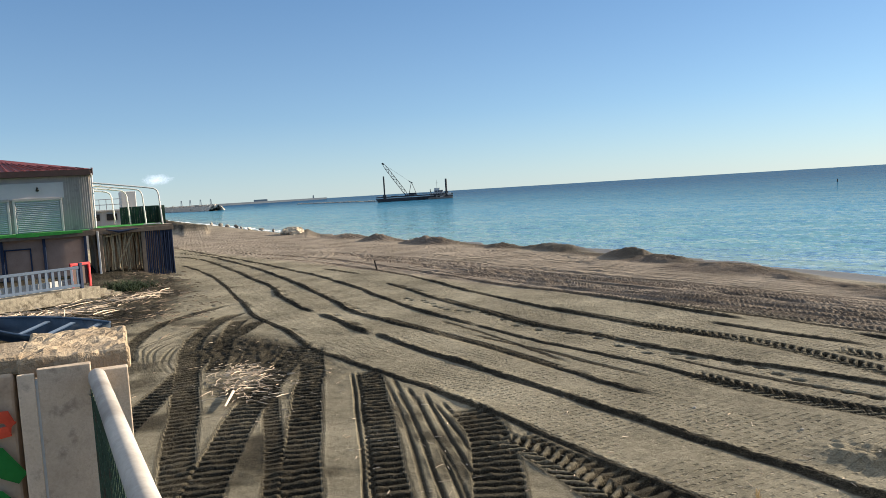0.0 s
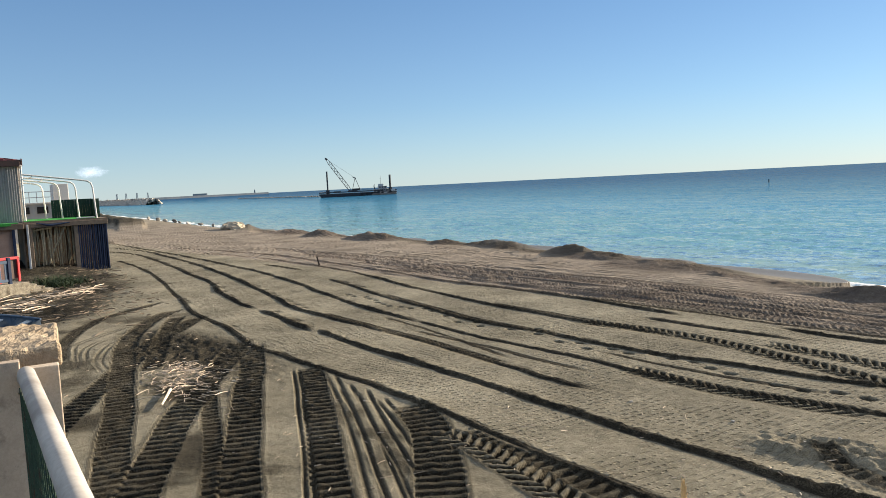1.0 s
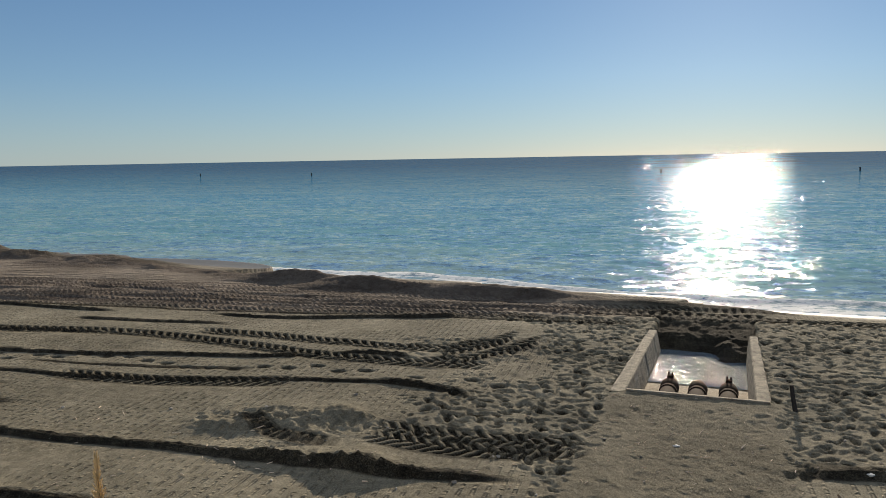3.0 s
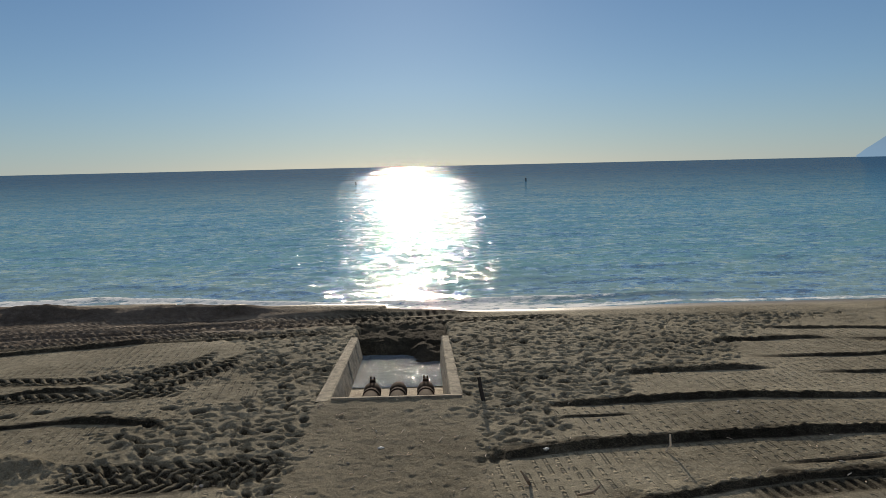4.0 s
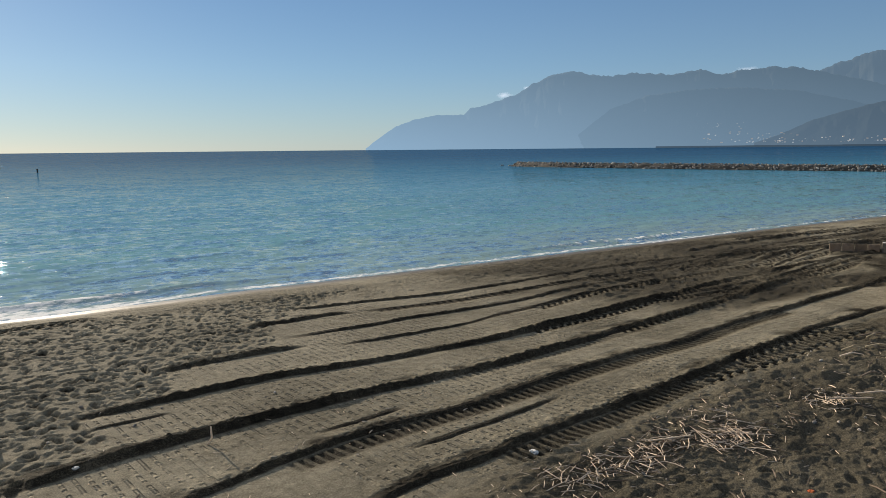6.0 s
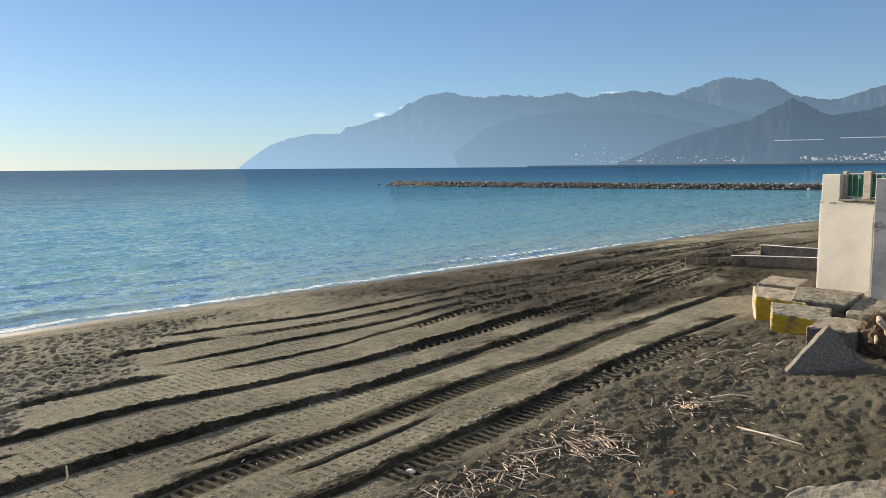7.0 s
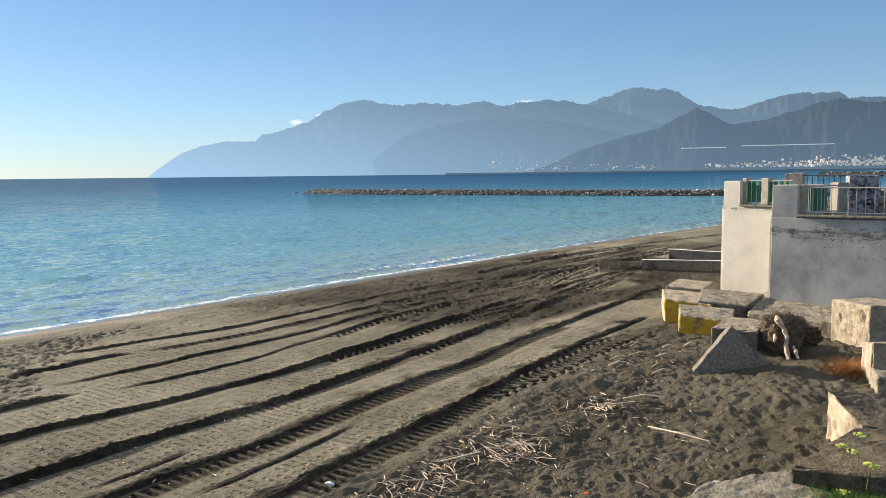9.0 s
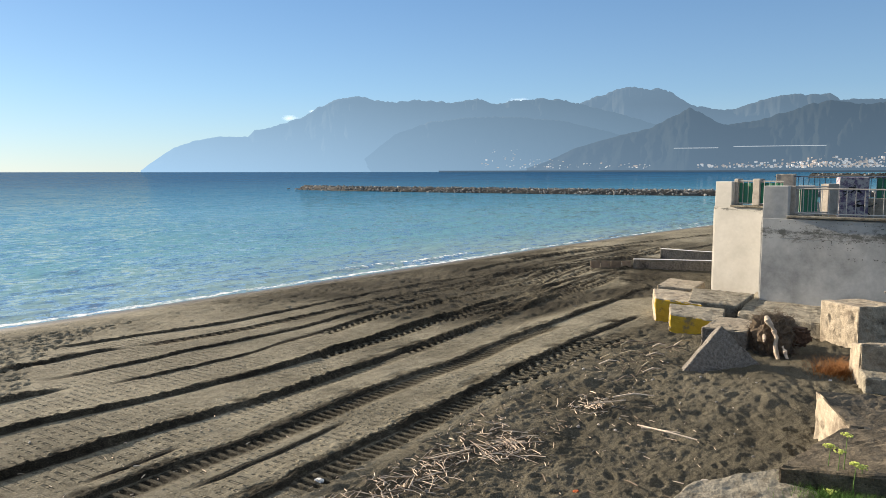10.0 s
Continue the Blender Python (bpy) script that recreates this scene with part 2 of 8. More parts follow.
    k = maths(nt, "MULTIPLY", maths(nt, "MULTIPLY", fres.outputs[0], hidden), maths(nt, "SUBTRACT", 0.78, maths(nt, "MULTIPLY", maths(nt, "MAXIMUM", foam, maths(nt, "MULTIPLY", off.outputs["Fac"], 0.62)), 0.78)))
    nt.links.new(maths(nt, "MAXIMUM", k, 0.0), both.inputs[0])
    nt.links.new(under.outputs[0], both.inputs[1])
    nt.links.new(gloss.outputs[0], both.inputs[2])
    nt.links.new(both.outputs[0], nt.nodes["Material Output"].inputs["Surface"])
    return m


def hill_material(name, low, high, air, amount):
    """Wooded rock seen through kilometres of sea air: the haze is put in as soft blue emission."""
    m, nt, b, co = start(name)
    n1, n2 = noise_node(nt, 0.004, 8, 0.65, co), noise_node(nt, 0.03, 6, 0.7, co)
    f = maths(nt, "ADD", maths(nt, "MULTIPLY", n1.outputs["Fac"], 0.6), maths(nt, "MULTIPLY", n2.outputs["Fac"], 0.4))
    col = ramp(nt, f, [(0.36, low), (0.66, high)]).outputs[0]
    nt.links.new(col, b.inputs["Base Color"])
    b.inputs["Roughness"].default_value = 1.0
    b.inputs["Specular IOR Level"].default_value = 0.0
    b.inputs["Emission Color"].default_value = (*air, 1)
    # the painted haze glows more towards the sun and is thicker near the water
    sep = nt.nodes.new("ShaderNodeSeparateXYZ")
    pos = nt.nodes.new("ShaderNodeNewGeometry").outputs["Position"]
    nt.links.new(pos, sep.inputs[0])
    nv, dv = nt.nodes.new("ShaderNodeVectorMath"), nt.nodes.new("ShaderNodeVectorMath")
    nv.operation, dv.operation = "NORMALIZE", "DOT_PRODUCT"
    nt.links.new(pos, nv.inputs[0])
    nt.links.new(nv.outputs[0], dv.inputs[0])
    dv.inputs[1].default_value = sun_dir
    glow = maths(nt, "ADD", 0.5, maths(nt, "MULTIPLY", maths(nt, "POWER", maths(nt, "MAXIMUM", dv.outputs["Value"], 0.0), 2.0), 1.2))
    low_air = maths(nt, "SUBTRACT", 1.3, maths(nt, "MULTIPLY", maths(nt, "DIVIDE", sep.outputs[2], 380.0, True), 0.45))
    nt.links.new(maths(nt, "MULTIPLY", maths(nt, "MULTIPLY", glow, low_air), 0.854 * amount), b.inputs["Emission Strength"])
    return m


def emissive(name, col, strength):
    m, nt, b, co = start(name)
    b.inputs["Base Color"].default_value = (*col, 1)
    b.inputs["Emission Color"].default_value = (*col, 1)
    b.inputs["Emission Strength"].default_value = strength
    return m


def wall_material(name, dark, light, band, half):
    """Old white render, with mould that has spread in a band under the coping."""
    m, nt, b, co = start(name)
    n1, n2, n3 = noise_node(nt, 0.9, 7, 0.7, co), noise_node(nt, 28, 4, 0.7, co), noise_node(nt, 3.5, 6, 0.7, co)
    col = ramp(nt, n1.outputs["Fac"], [(0.35, dark), (0.62, light)]).outputs[0]
    col = mix(nt, "MIX", ramp(nt, n3.outputs["Fac"], [(0.56, (0, 0, 0)), (0.78, (0.55, 0.55, 0.55))]).outputs[0], col, (0.36, 0.35, 0.32))
    mp = node(nt, "ShaderNodeMapping", Scale=(0.7, 0.7, 1.7))
    nt.links.new(co, mp.inputs["Vector"])
    mould = noise_node(nt, 2.6, 9, 0.8, mp.outputs[0])
    sep = nt.nodes.new("ShaderNodeSeparateXYZ")
    nt.links.new(co, sep.inputs[0])
    far = maths(nt, "MULTIPLY", maths(nt, "ABSOLUTE", maths(nt, "SUBTRACT", sep.outputs[2], band)), 0.24 / half)
    spots = ramp(nt, maths(nt, "SUBTRACT", mould.outputs["Fac"], far), [(0.42, (0, 0, 0)), (0.52, (0.9, 0.9, 0.9))]).outputs[0]
    col = mix(nt, "MIX", spots, col, (0.11, 0.11, 0.095))
    nt.links.new(col, b.inputs["Base Color"])
    b.inputs["Roughness"].default_value = 0.9
    b.inputs["Specular IOR Level"].default_value = 0.2
    bumped(nt, b, maths(nt, "ADD", maths(nt, "MULTIPLY", n2.outputs["Fac"], 0.12), n1.outputs["Fac"]), 0.3, 0.012)
    return m


SAND, SEA = sand_material(), sea_material()
CONCRETE = plain("rough_concrete", (0.11, 0.095, 0.07), (0.4, 0.355, 0.27), 6.0, 34, 0.92, bump=1.0, depth=0.06, stain=(0.085, 0.07, 0.05), stain_at=(0.5, 0.66), stain_scale=2.6)
LICHENED = plain("lichened_brown_concrete", (0.035, 0.027, 0.018), (0.24, 0.195, 0.135), 7.0, 30, 0.95, bump=1.0, depth=0.08, stain=(0.05, 0.042, 0.03), stain_at=(0.48, 0.62), stain_scale=3.5)
CONCRETE_DARK = plain("dark_concrete", (0.07, 0.06, 0.05), (0.31, 0.275, 0.23), 16.0, 30, 0.9, bump=1.0, depth=0.06, stain=(0.05, 0.045, 0.04), stain_scale=3.0)
PINK_CONCRETE = plain("pinkish_concrete", (0.21, 0.17, 0.12), (0.47, 0.4, 0.3), 6.0, 34, 0.9, bump=1.0, depth=0.05, stain=(0.14, 0.11, 0.08), stain_at=(0.52, 0.68), stain_scale=2.4)
OCHRE = plain("worn_ochre_paint", (0.4, 0.25, 0.025), (0.52, 0.34, 0.04), 3.0, 35, 0.85, bump=0.4, stain=(0.2, 0.15, 0.07), stain_at=(0.56, 0.64))
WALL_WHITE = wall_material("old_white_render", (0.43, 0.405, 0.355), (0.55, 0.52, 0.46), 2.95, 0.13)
# same white paint as WALL_WHITE, with the wall's shade put into its colour
WALL_SHADED = wall_material("blotched_shaded_render", (0.29, 0.285, 0.27), (0.53, 0.515, 0.475), 2.5, 0.36)
PIER_PALE = plain("grimy_pale_concrete", (0.25, 0.22, 0.18), (0.45, 0.4, 0.34), 5, 30, 0.9, stain=(0.2, 0.17, 0.15), stain_scale=3.0)
ROCK_WET = plain("dark_wet_rock", (0.02, 0.02, 0.018), (0.075, 0.07, 0.06), 0.7, 6, 0.8, bump=0.8, depth=0.1)
MOULD = plain("black_mould", (0.05, 0.05, 0.045), (0.13, 0.125, 0.11), 9, 60, 0.95)
STEEL = plain("weathered_zinc_pipe", (0.34, 0.31, 0.27), (0.52, 0.48, 0.43), 9, 90, 0.7, metal=0.0, bump=0.15, depth=0.003, stain=(0.25, 0.22, 0.19))
PIPE_IRON = plain("brown_cast_iron", (0.014, 0.01, 0.008), (0.05, 0.036, 0.027), 10, 60, 0.9, bump=0.5, depth=0.008)
RUST = plain("rusty_iron", (0.05, 0.03, 0.02), (0.13, 0.075, 0.045), 12, 80, 0.85, bump=0.5, depth=0.005)
DARK_IRON = plain("dark_iron", (0.025, 0.023, 0.022), (0.07, 0.062, 0.055), 10, 60, 0.85, metal=0.0, bump=0.4, depth=0.006)
for iron in (PIPE_IRON, DARK_IRON):
    iron.node_tree.nodes["Principled BSDF"].inputs["Specular IOR Level"].default_value = 0.03
GREEN_MESH = plain("green_plastic_mesh", (0.012, 0.03, 0.022), (0.05, 0.09, 0.06), 14, 50, 0.7, stain=(0.06, 0.03, 0.02), stain_scale=9.0)
GREEN_PANEL = plain("green_metal_panel", (0.012, 0.12, 0.06), (0.03, 0.2, 0.1), 2, 30, 0.5, bump=0.1)
GREEN_CARPET = plain("green_plastic_turf", (0.03, 0.22, 0.04), (0.07, 0.36, 0.07), 6, 60, 0.9)
STONE_TOP = plain("lichened_mortar", (0.2, 0.145, 0.09), (0.46, 0.37, 0.26), 7, 60, 0.95, bump=1.0, depth=0.03, stain=(0.09, 0.07, 0.05))
PILLAR = plain("pale_travertine", (0.43, 0.335, 0.245), (0.64, 0.525, 0.405), 6, 110, 0.75, bump=0.7, depth=0.008, stain=(0.33, 0.26, 0.2), stain_scale=14.0, stain_at=(0.54, 0.68))
PILLAR_SIDE = plain("scuffed_beige_paint", (0.44, 0.33, 0.235), (0.58, 0.46, 0.34), 3, 60, 0.85, bump=0.3, depth=0.006, stain=(0.26, 0.19, 0.14), stain_scale=3.0)
SPRAY_RED = plain("red_spray_paint", (0.55, 0.06, 0.03), (0.7, 0.1, 0.05), 6, 40, 0.7, bump=0.05)
SPRAY_GREEN = plain("green_spray_paint", (0.01, 0.12, 0.02), (0.02, 0.19, 0.04), 6, 40, 0.7, bump=0.05)
SPRAY_VIOLET = plain("violet_spray_paint", (0.26, 0.23, 0.23), (0.4, 0.37, 0.35), 5, 30, 0.8, stain=(0.12, 0.09, 0.14), stain_scale=9.0, stain_at=(0.47, 0.56))
SPRAY_BLACK = plain("black_spray_paint", (0.012, 0.012, 0.012), (0.035, 0.035, 0.035), 5, 30, 0.7)
ROOF_RED = plain("red_roof_sheet", (0.09, 0.012, 0.012), (0.17, 0.025, 0.022), 1.2, 20, 0.6, bump=0.2)
FASCIA = plain("dark_brown_fascia", (0.05, 0.028, 0.02), (0.095, 0.05, 0.038), 2, 30, 0.6)
CABIN = plain("greige_cabin_panels", (0.38, 0.35, 0.31), (0.5, 0.465, 0.42), 0.8, 20, 0.75, bump=0.15, stain=(0.28, 0.25, 0.22))
CABIN_LIGHT = plain("pale_cabin_sheet", (0.5, 0.485, 0.46), (0.62, 0.6, 0.57), 0.7, 20, 0.7, bump=0.1)
SHUTTER = plain("grey_roller_shutter", (0.36, 0.39, 0.4), (0.5, 0.53, 0.54), 1.5, 30, 0.55, metal=0.2, bump=0.1)
BROWN_PANEL = plain("mauve_brown_boards", (0.27, 0.175, 0.135), (0.4, 0.28, 0.22), 1.2, 25, 0.85)
NAVY = plain("navy_painted_wood", (0.012, 0.02, 0.045), (0.03, 0.045, 0.085), 4, 40, 0.7)
BLUE_GREY = plain("blue_grey_painted_wood", (0.055, 0.08, 0.12), (0.1, 0.135, 0.185), 4, 40, 0.7)
CANE = plain("old_cane", (0.3, 0.235, 0.14), (0.52, 0.43, 0.29), 6, 60, 0.85, vary=0.3)
WOOD = plain("weathered_timber", (0.14, 0.105, 0.075), (0.27, 0.21, 0.155), 5, 50, 0.85, bump=0.5, vary=0.25)
DRIFT = plain("bleached_driftwood", (0.46, 0.35, 0.25), (0.78, 0.65, 0.5), 8, 60, 0.85, vary=0.25)
ROOT = plain("matted_root_bark", (0.055, 0.038, 0.025), (0.2, 0.15, 0.1), 9, 60, 0.95, bump=1.0, depth=0.04)
RED_FRAME = plain("red_lacquered_frame", (0.5, 0.02, 0.025), (0.66, 0.05, 0.05), 3, 30, 0.5)
BOAT_BLUE = plain("chalky_blue_hull", (0.035, 0.06, 0.1), (0.075, 0.11, 0.16), 2, 40, 0.6, stain=(0.14, 0.16, 0.18))
BOAT_PALE = plain("pale_boat_trim", (0.42, 0.45, 0.46), (0.56, 0.58, 0.58), 4, 40, 0.6)
ROCK = plain("grey_boulder_rock", (0.13, 0.12, 0.105), (0.36, 0.335, 0.3), 0.6, 5, 0.9, bump=0.8, depth=0.1, vary=0.35)
ROCK_PALE = plain("pale_limestone_boulder", (0.33, 0.29, 0.24), (0.58, 0.53, 0.46), 0.5, 5, 0.9, bump=0.6, depth=0.1, vary=0.25)
SHIP_DARK = plain("dark_ship_paint", (0.025, 0.03, 0.038), (0.06, 0.065, 0.07), 0.6, 8, 0.7)
SHIP_PALE = plain("off_white_ship_paint", (0.42, 0.43, 0.43), (0.6, 0.6, 0.58), 0.6, 8, 0.6)
HOUSE_WHITE = plain("sunlit_house_render", (0.55, 0.52, 0.47), (0.78, 0.74, 0.68), 0.05, 1, 0.9, vary=0.3, bump=0.0)
HOUSE_TAN = plain("tan_house_render", (0.42, 0.33, 0.24), (0.62, 0.5, 0.38), 0.05, 1, 0.9, vary=0.3, bump=0.0)
ROOF_TILE = plain("terracotta_roof", (0.28, 0.14, 0.085), (0.38, 0.2, 0.12), 0.1, 1, 0.9, bump=0.0)
REED_PLUME = plain("dry_reed_plume", (0.46, 0.33, 0.17), (0.68, 0.52, 0.3), 20, 90, 0.9, vary=0.1)
GRASS = plain("fresh_grass", (0.055, 0.115, 0.02), (0.13, 0.23, 0.045), 3, 40, 0.7, vary=0.2)
UMBEL = plain("yellow_green_umbel", (0.36, 0.42, 0.08), (0.6, 0.62, 0.18), 8, 60, 0.8)
DRY_BUSH = plain("rusty_dry_stems", (0.2, 0.085, 0.03), (0.42, 0.2, 0.07), 8, 60, 0.9)
WEED = plain("dusty_dark_weeds", (0.018, 0.03, 0.014), (0.05, 0.07, 0.03), 3, 40, 0.8, vary=0.2)
WHITE_LITTER = plain("white_litter", (0.6, 0.58, 0.54), (0.78, 0.76, 0.72), 8, 50, 0.7)
RED_LITTER = plain("orange_litter", (0.45, 0.1, 0.03), (0.6, 0.18, 0.06), 8, 50, 0.7)
GREEN_NET = plain("dark_green_net", (0.006, 0.022, 0.018), (0.015, 0.045, 0.035), 8, 50, 0.8)

# ---------------------------------------------------------------- mesh helpers


def mesh_of(name, bm, mat, smooth=False):
    me = bpy.data.meshes.new(name)
    bm.to_mesh(me)
    bm.free()
    if smooth:
        me.polygons.foreach_set("use_smooth", [True] * len(me.polygons))
    me.materials.append(mat)
    return me


def part(name, bm, mat, parent=None, label="", smooth=False):
    ob = new(name, mesh_of(name, bm, mat, smooth))
    if parent is not None:
        ob.parent = parent
    return tagged(ob, label)


def thing(name, label, category, group="", kind="", m=None):
    ob = new(name)
    ob.empty_display_size = 0.1
    if m is not None:
        ob.matrix_world = m
    return tagged(ob, label, category, group, kind)


def box(bm, size, m=None, bevel=0.0):
    """A box of that size round the origin of m, with its edges broken."""
    made = bmesh.ops.create_cube(bm, size=1.0)["verts"]
    bmesh.ops.scale(bm, vec=size, verts=made)
    if bevel:
        es = list({e for v in made for e in v.link_edges})
        res = bmesh.ops.bevel(bm, geom=es, offset=bevel, segments=2, affect="EDGES", profile=0.6)
        made = list({v for f in res["faces"] for v in f.verts} | {v for v in made if v.is_valid})
    if m is not None:
        bmesh.ops.transform(bm, matrix=m, verts=made)
    return made


def tube(bm, points, radius, sides=8, caps=True):
    """A round bar through the points; radius a number or one for each point."""
    pts = [Vector(p) for p in points]
    rad = [radius] * len(pts) if isinstance(radius, (int, float)) else list(radius)
    rings = []
    for i, p in enumerate(pts):
        way = (pts[min(i + 1, len(pts) - 1)] - pts[max(i - 1, 0)]).normalized()
        side = way.cross(Vector((0, 0, 1)) if abs(way.z) < 0.9 else Vector((1, 0, 0))).normalized()
        up = side.cross(way)
        rings.append([bm.verts.new(p + rad[i] * (math.cos(a) * side + math.sin(a) * up)) for a in (2 * math.pi * k / sides for k in range(sides))])
    for a, b in zip(rings, rings[1:]):
        for k in range(sides):
            bm.faces.new((a[k], a[(k + 1) % sides], b[(k + 1) % sides], b[k]))
    if caps:
        bm.faces.new(rings[0][::-1])
        bm.faces.new(rings[-1])
    return rings


def lump(size, seed, rough=0.25, sub=2, freq=1.6, flat=0.0):
    """A worn lump of rock: an icosphere pushed about by noise."""
    bm = bmesh.new()
    bmesh.ops.create_icosphere(bm, subdivisions=sub, radius=0.5)
    off = Vector((seed * 7.3, seed * 3.1, seed * 5.7))
    for v in bm.verts:
        n = noise.noise(v.co * freq * 2 + off) + 0.5 * noise.noise(v.co * freq * 5 + off)
        v.co *= 1 + rough * n * 1.4
        # cleaved faces
        v.co.z = min(v.co.z, 0.42 + 0.1 * noise.noise(off))
        v.co = Vector((v.co.x * size[0], v.co.y * size[1], v.co.z * size[2]))
    return bm


def worn_block(size, seed, bevel=0.05, cuts=5, chip=0.03):
    """A cast concrete block with chipped edges and uneven faces, standing on z = 0."""
    bm = bmesh.new()
    bmesh.ops.create_cube(bm, size=1.0)
    bmesh.ops.scale(bm, vec=size, verts=bm.verts)
    bmesh.ops.bevel(bm, geom=bm.edges[:], offset=bevel, segments=2, affect="EDGES", profile=0.5)
    bmesh.ops.subdivide_edges(bm, edges=[e for e in bm.edges if e.calc_length() > 0.25], cuts=cuts, use_grid_fill=True)
    off = Vector((seed * 3.7, seed * 1.9, seed * 8.3))
    for v in bm.verts:
        at_edge = sum(abs(abs(v.co[i]) - size[i] / 2) < bevel * 1.2 for i in range(3)) >= 2
        k = chip * (0.6 if at_edge else 0.4)
        v.co += k * Vector((noise.noise(v.co * 3 + off), noise.noise(v.co * 3.1 + off * 2), noise.noise(v.co * 2.9 + off * 3)))
        if at_edge:
            v.co -= v.co.normalized() * 3.0 * k * max(0, noise.noise(v.co * 9 + off) - 0.1)
    bmesh.ops.translate(bm, vec=(0, 0, size[2] / 2), verts=bm.verts)
    return bm


def place(d, az, z=0.0):
    """A spot d metres off, az degrees to the left of straight out to sea."""
    return Vector((-d * math.sin(radians(az)), d * math.cos(radians(az)), z))


def grid_mesh(name, X, Y, Z, wrap=False):
    """A sheet from arrays of rows and columns."""
    rows, cols = X.shape
    co = np.stack([X, Y, Z], -1).reshape(-1, 3).astype(np.float32)
    i = np.arange(rows * cols).reshape(rows, cols)
    j = np.roll(i, -1, axis=1) if wrap else i[:, 1:]
    a = i if wrap else i[:, :-1]
    q = np.stack([a[:-1], j[:-1], j[1:], a[1:]], -1).reshape(-1, 4).astype(np.int32)
    me = bpy.data.meshes.new(name)
    me.vertices.add(len(co))
    me.vertices.foreach_set("co", co.ravel())
    me.loops.add(q.size)
    me.loops.foreach_set("vertex_index", q.ravel())
    me.polygons.add(len(q))
    me.polygons.foreach_set("loop_start", np.arange(0, q.size, 4, dtype=np.int32))
    me.polygons.foreach_set("use_smooth", np.ones(len(q), dtype=bool))
    me.update(calc_edges=True)
    return me


def give(me, name, values):
    at = me.attributes.new(name, "FLOAT", "POINT")
    at.data.foreach_set("value", values.astype(np.float32).ravel())

# ---------------------------------------------------------------- beach: one sheet of sand with grader ridges, wheel tracks and footprints


def vnoise(x, y, seed=0):
    """Smooth noise of the plane between -1 and 1."""
    xi, yi = np.floor(x), np.floor(y)
    fx, fy = x - xi, y - yi
    fx, fy = fx * fx * (3 - 2 * fx), fy * fy * (3 - 2 * fy)

    def h(a, b):
        v = np.sin(a * 127.1 + b * 311.7 + seed * 74.7) * 43758.5453
        return (v - np.floor(v)) * 2 - 1
    return (h(xi, yi) * (1 - fx) + h(xi + 1, yi) * fx) * (1 - fy) + (h(xi, yi + 1) * (1 - fx) + h(xi + 1, yi + 1) * fx) * fy


def fbm(x, y, seed=0, octaves=4):
    total, a = 0, 0.5
    for k in range(octaves):
        total = total + a * vnoise(x * 2 ** k, y * 2 ** k, seed + k)
        a *= 0.5
    return total


def smooth(a, b, v):
    t = np.clip((v - a) / (b - a), 0, 1)
    return t * t * (3 - 2 * t)


def curve_at(pts, X):
    """Height over x of a smooth curve through the points, its slope, and the way along it."""
    pts = sorted(pts)
    xs, ys = np.array([p[0] for p in pts], float), np.array([p[1] for p in pts], float)
    k = np.gradient(ys, xs) if len(xs) > 2 else np.full(len(xs), (ys[1] - ys[0]) / (xs[1] - xs[0]))
    dx = np.linspace(xs[0], xs[-1], 600)
    i = np.clip(np.searchsorted(xs, dx) - 1, 0, len(xs) - 2)
    w = xs[i + 1] - xs[i]
    t = (dx - xs[i]) / w
    dy = (2 * t**3 - 3 * t**2 + 1) * ys[i] + (t**3 - 2 * t**2 + t) * w * k[i] + (3 * t**2 - 2 * t**3) * ys[i + 1] + (t**3 - t**2) * w * k[i + 1]
    ds = np.concatenate([[0], np.cumsum(np.hypot(np.diff(dx), np.diff(dy)))])
    return np.interp(X, dx, dy), np.interp(X, dx, np.gradient(dy, dx)), np.interp(X, dx, ds), xs[0], xs[-1], ds[-1]


SEA_Z = -0.7
SHORE = [(-400, 95), (-180, 58), (-92, 43), (-54, 38.2), (-29, 34.4), (-14, 30.8), (-5, 27.9), (0.7, 25.8), (5.5, 24.4), (13, 23.2), (25, 20.8), (47.5, 16.2), (70, 10.6), (110, -2), (200, -35), (400, -120)]
BOX_NEAR, BOX_V, BOX_U = np.array([1.83, 13.27]), np.array([0.197, 0.980]), np.array([0.980, -0.197])


def shore_y(X):
    return curve_at(SHORE, X)[0]


RIDGES, TRACKS = [], []


def ridge(height, spill, *pts):
    """A windrow left by the grader's blade: steep on the land side, spilling away on the sea side."""
    RIDGES.append((height, spill, pts))
    return pts


def track(kind, width, pitch, depth, *pts):
    """The print of a wheel or crawler along a line in plan."""
    TRACKS.append((kind, width, pitch, depth, pts))


# strips towards the huts
EDGE = ridge(0.06, 0.16, (-55.4, 15.6), (-48.2, 14.8), (-38.1, 12.9), (-32.6, 11.5), (-27.2, 10.2), (-22.7, 9.56), (-19.5, 9.0), (-16.5, 8.95), (-12.9, 8.88), (-10.8, 8.7), (-9.1, 8.46), (-7.8, 8.26), (-6.7, 8.18), (-3.6, 7.9))
ridge(0.09, 0.2, (-66.1, 17.9), (-60.6, 18.2), (-49.0, 16.7), (-40.0, 15.15), (-36.3, 14.5), (-31.7, 13.1), (-27.6, 12.2), (-25.6, 11.95))
ridge(0.11, 0.2, (-25.8, 12.0), (-23.2, 11.65), (-21.1, 11.33), (-19.9, 11.15))
ridge(0.10, 0.14, (-20.6, 11.4), (-18.2, 11.08), (-15.0, 10.8), (-11.2, 10.5), (-8.1, 10.15), (-6.0, 10.0), (-4.8, 9.8), (-3.9, 9.72), (-2.7, 9.5), (-1.9, 9.56), (-0.5, 9.62))
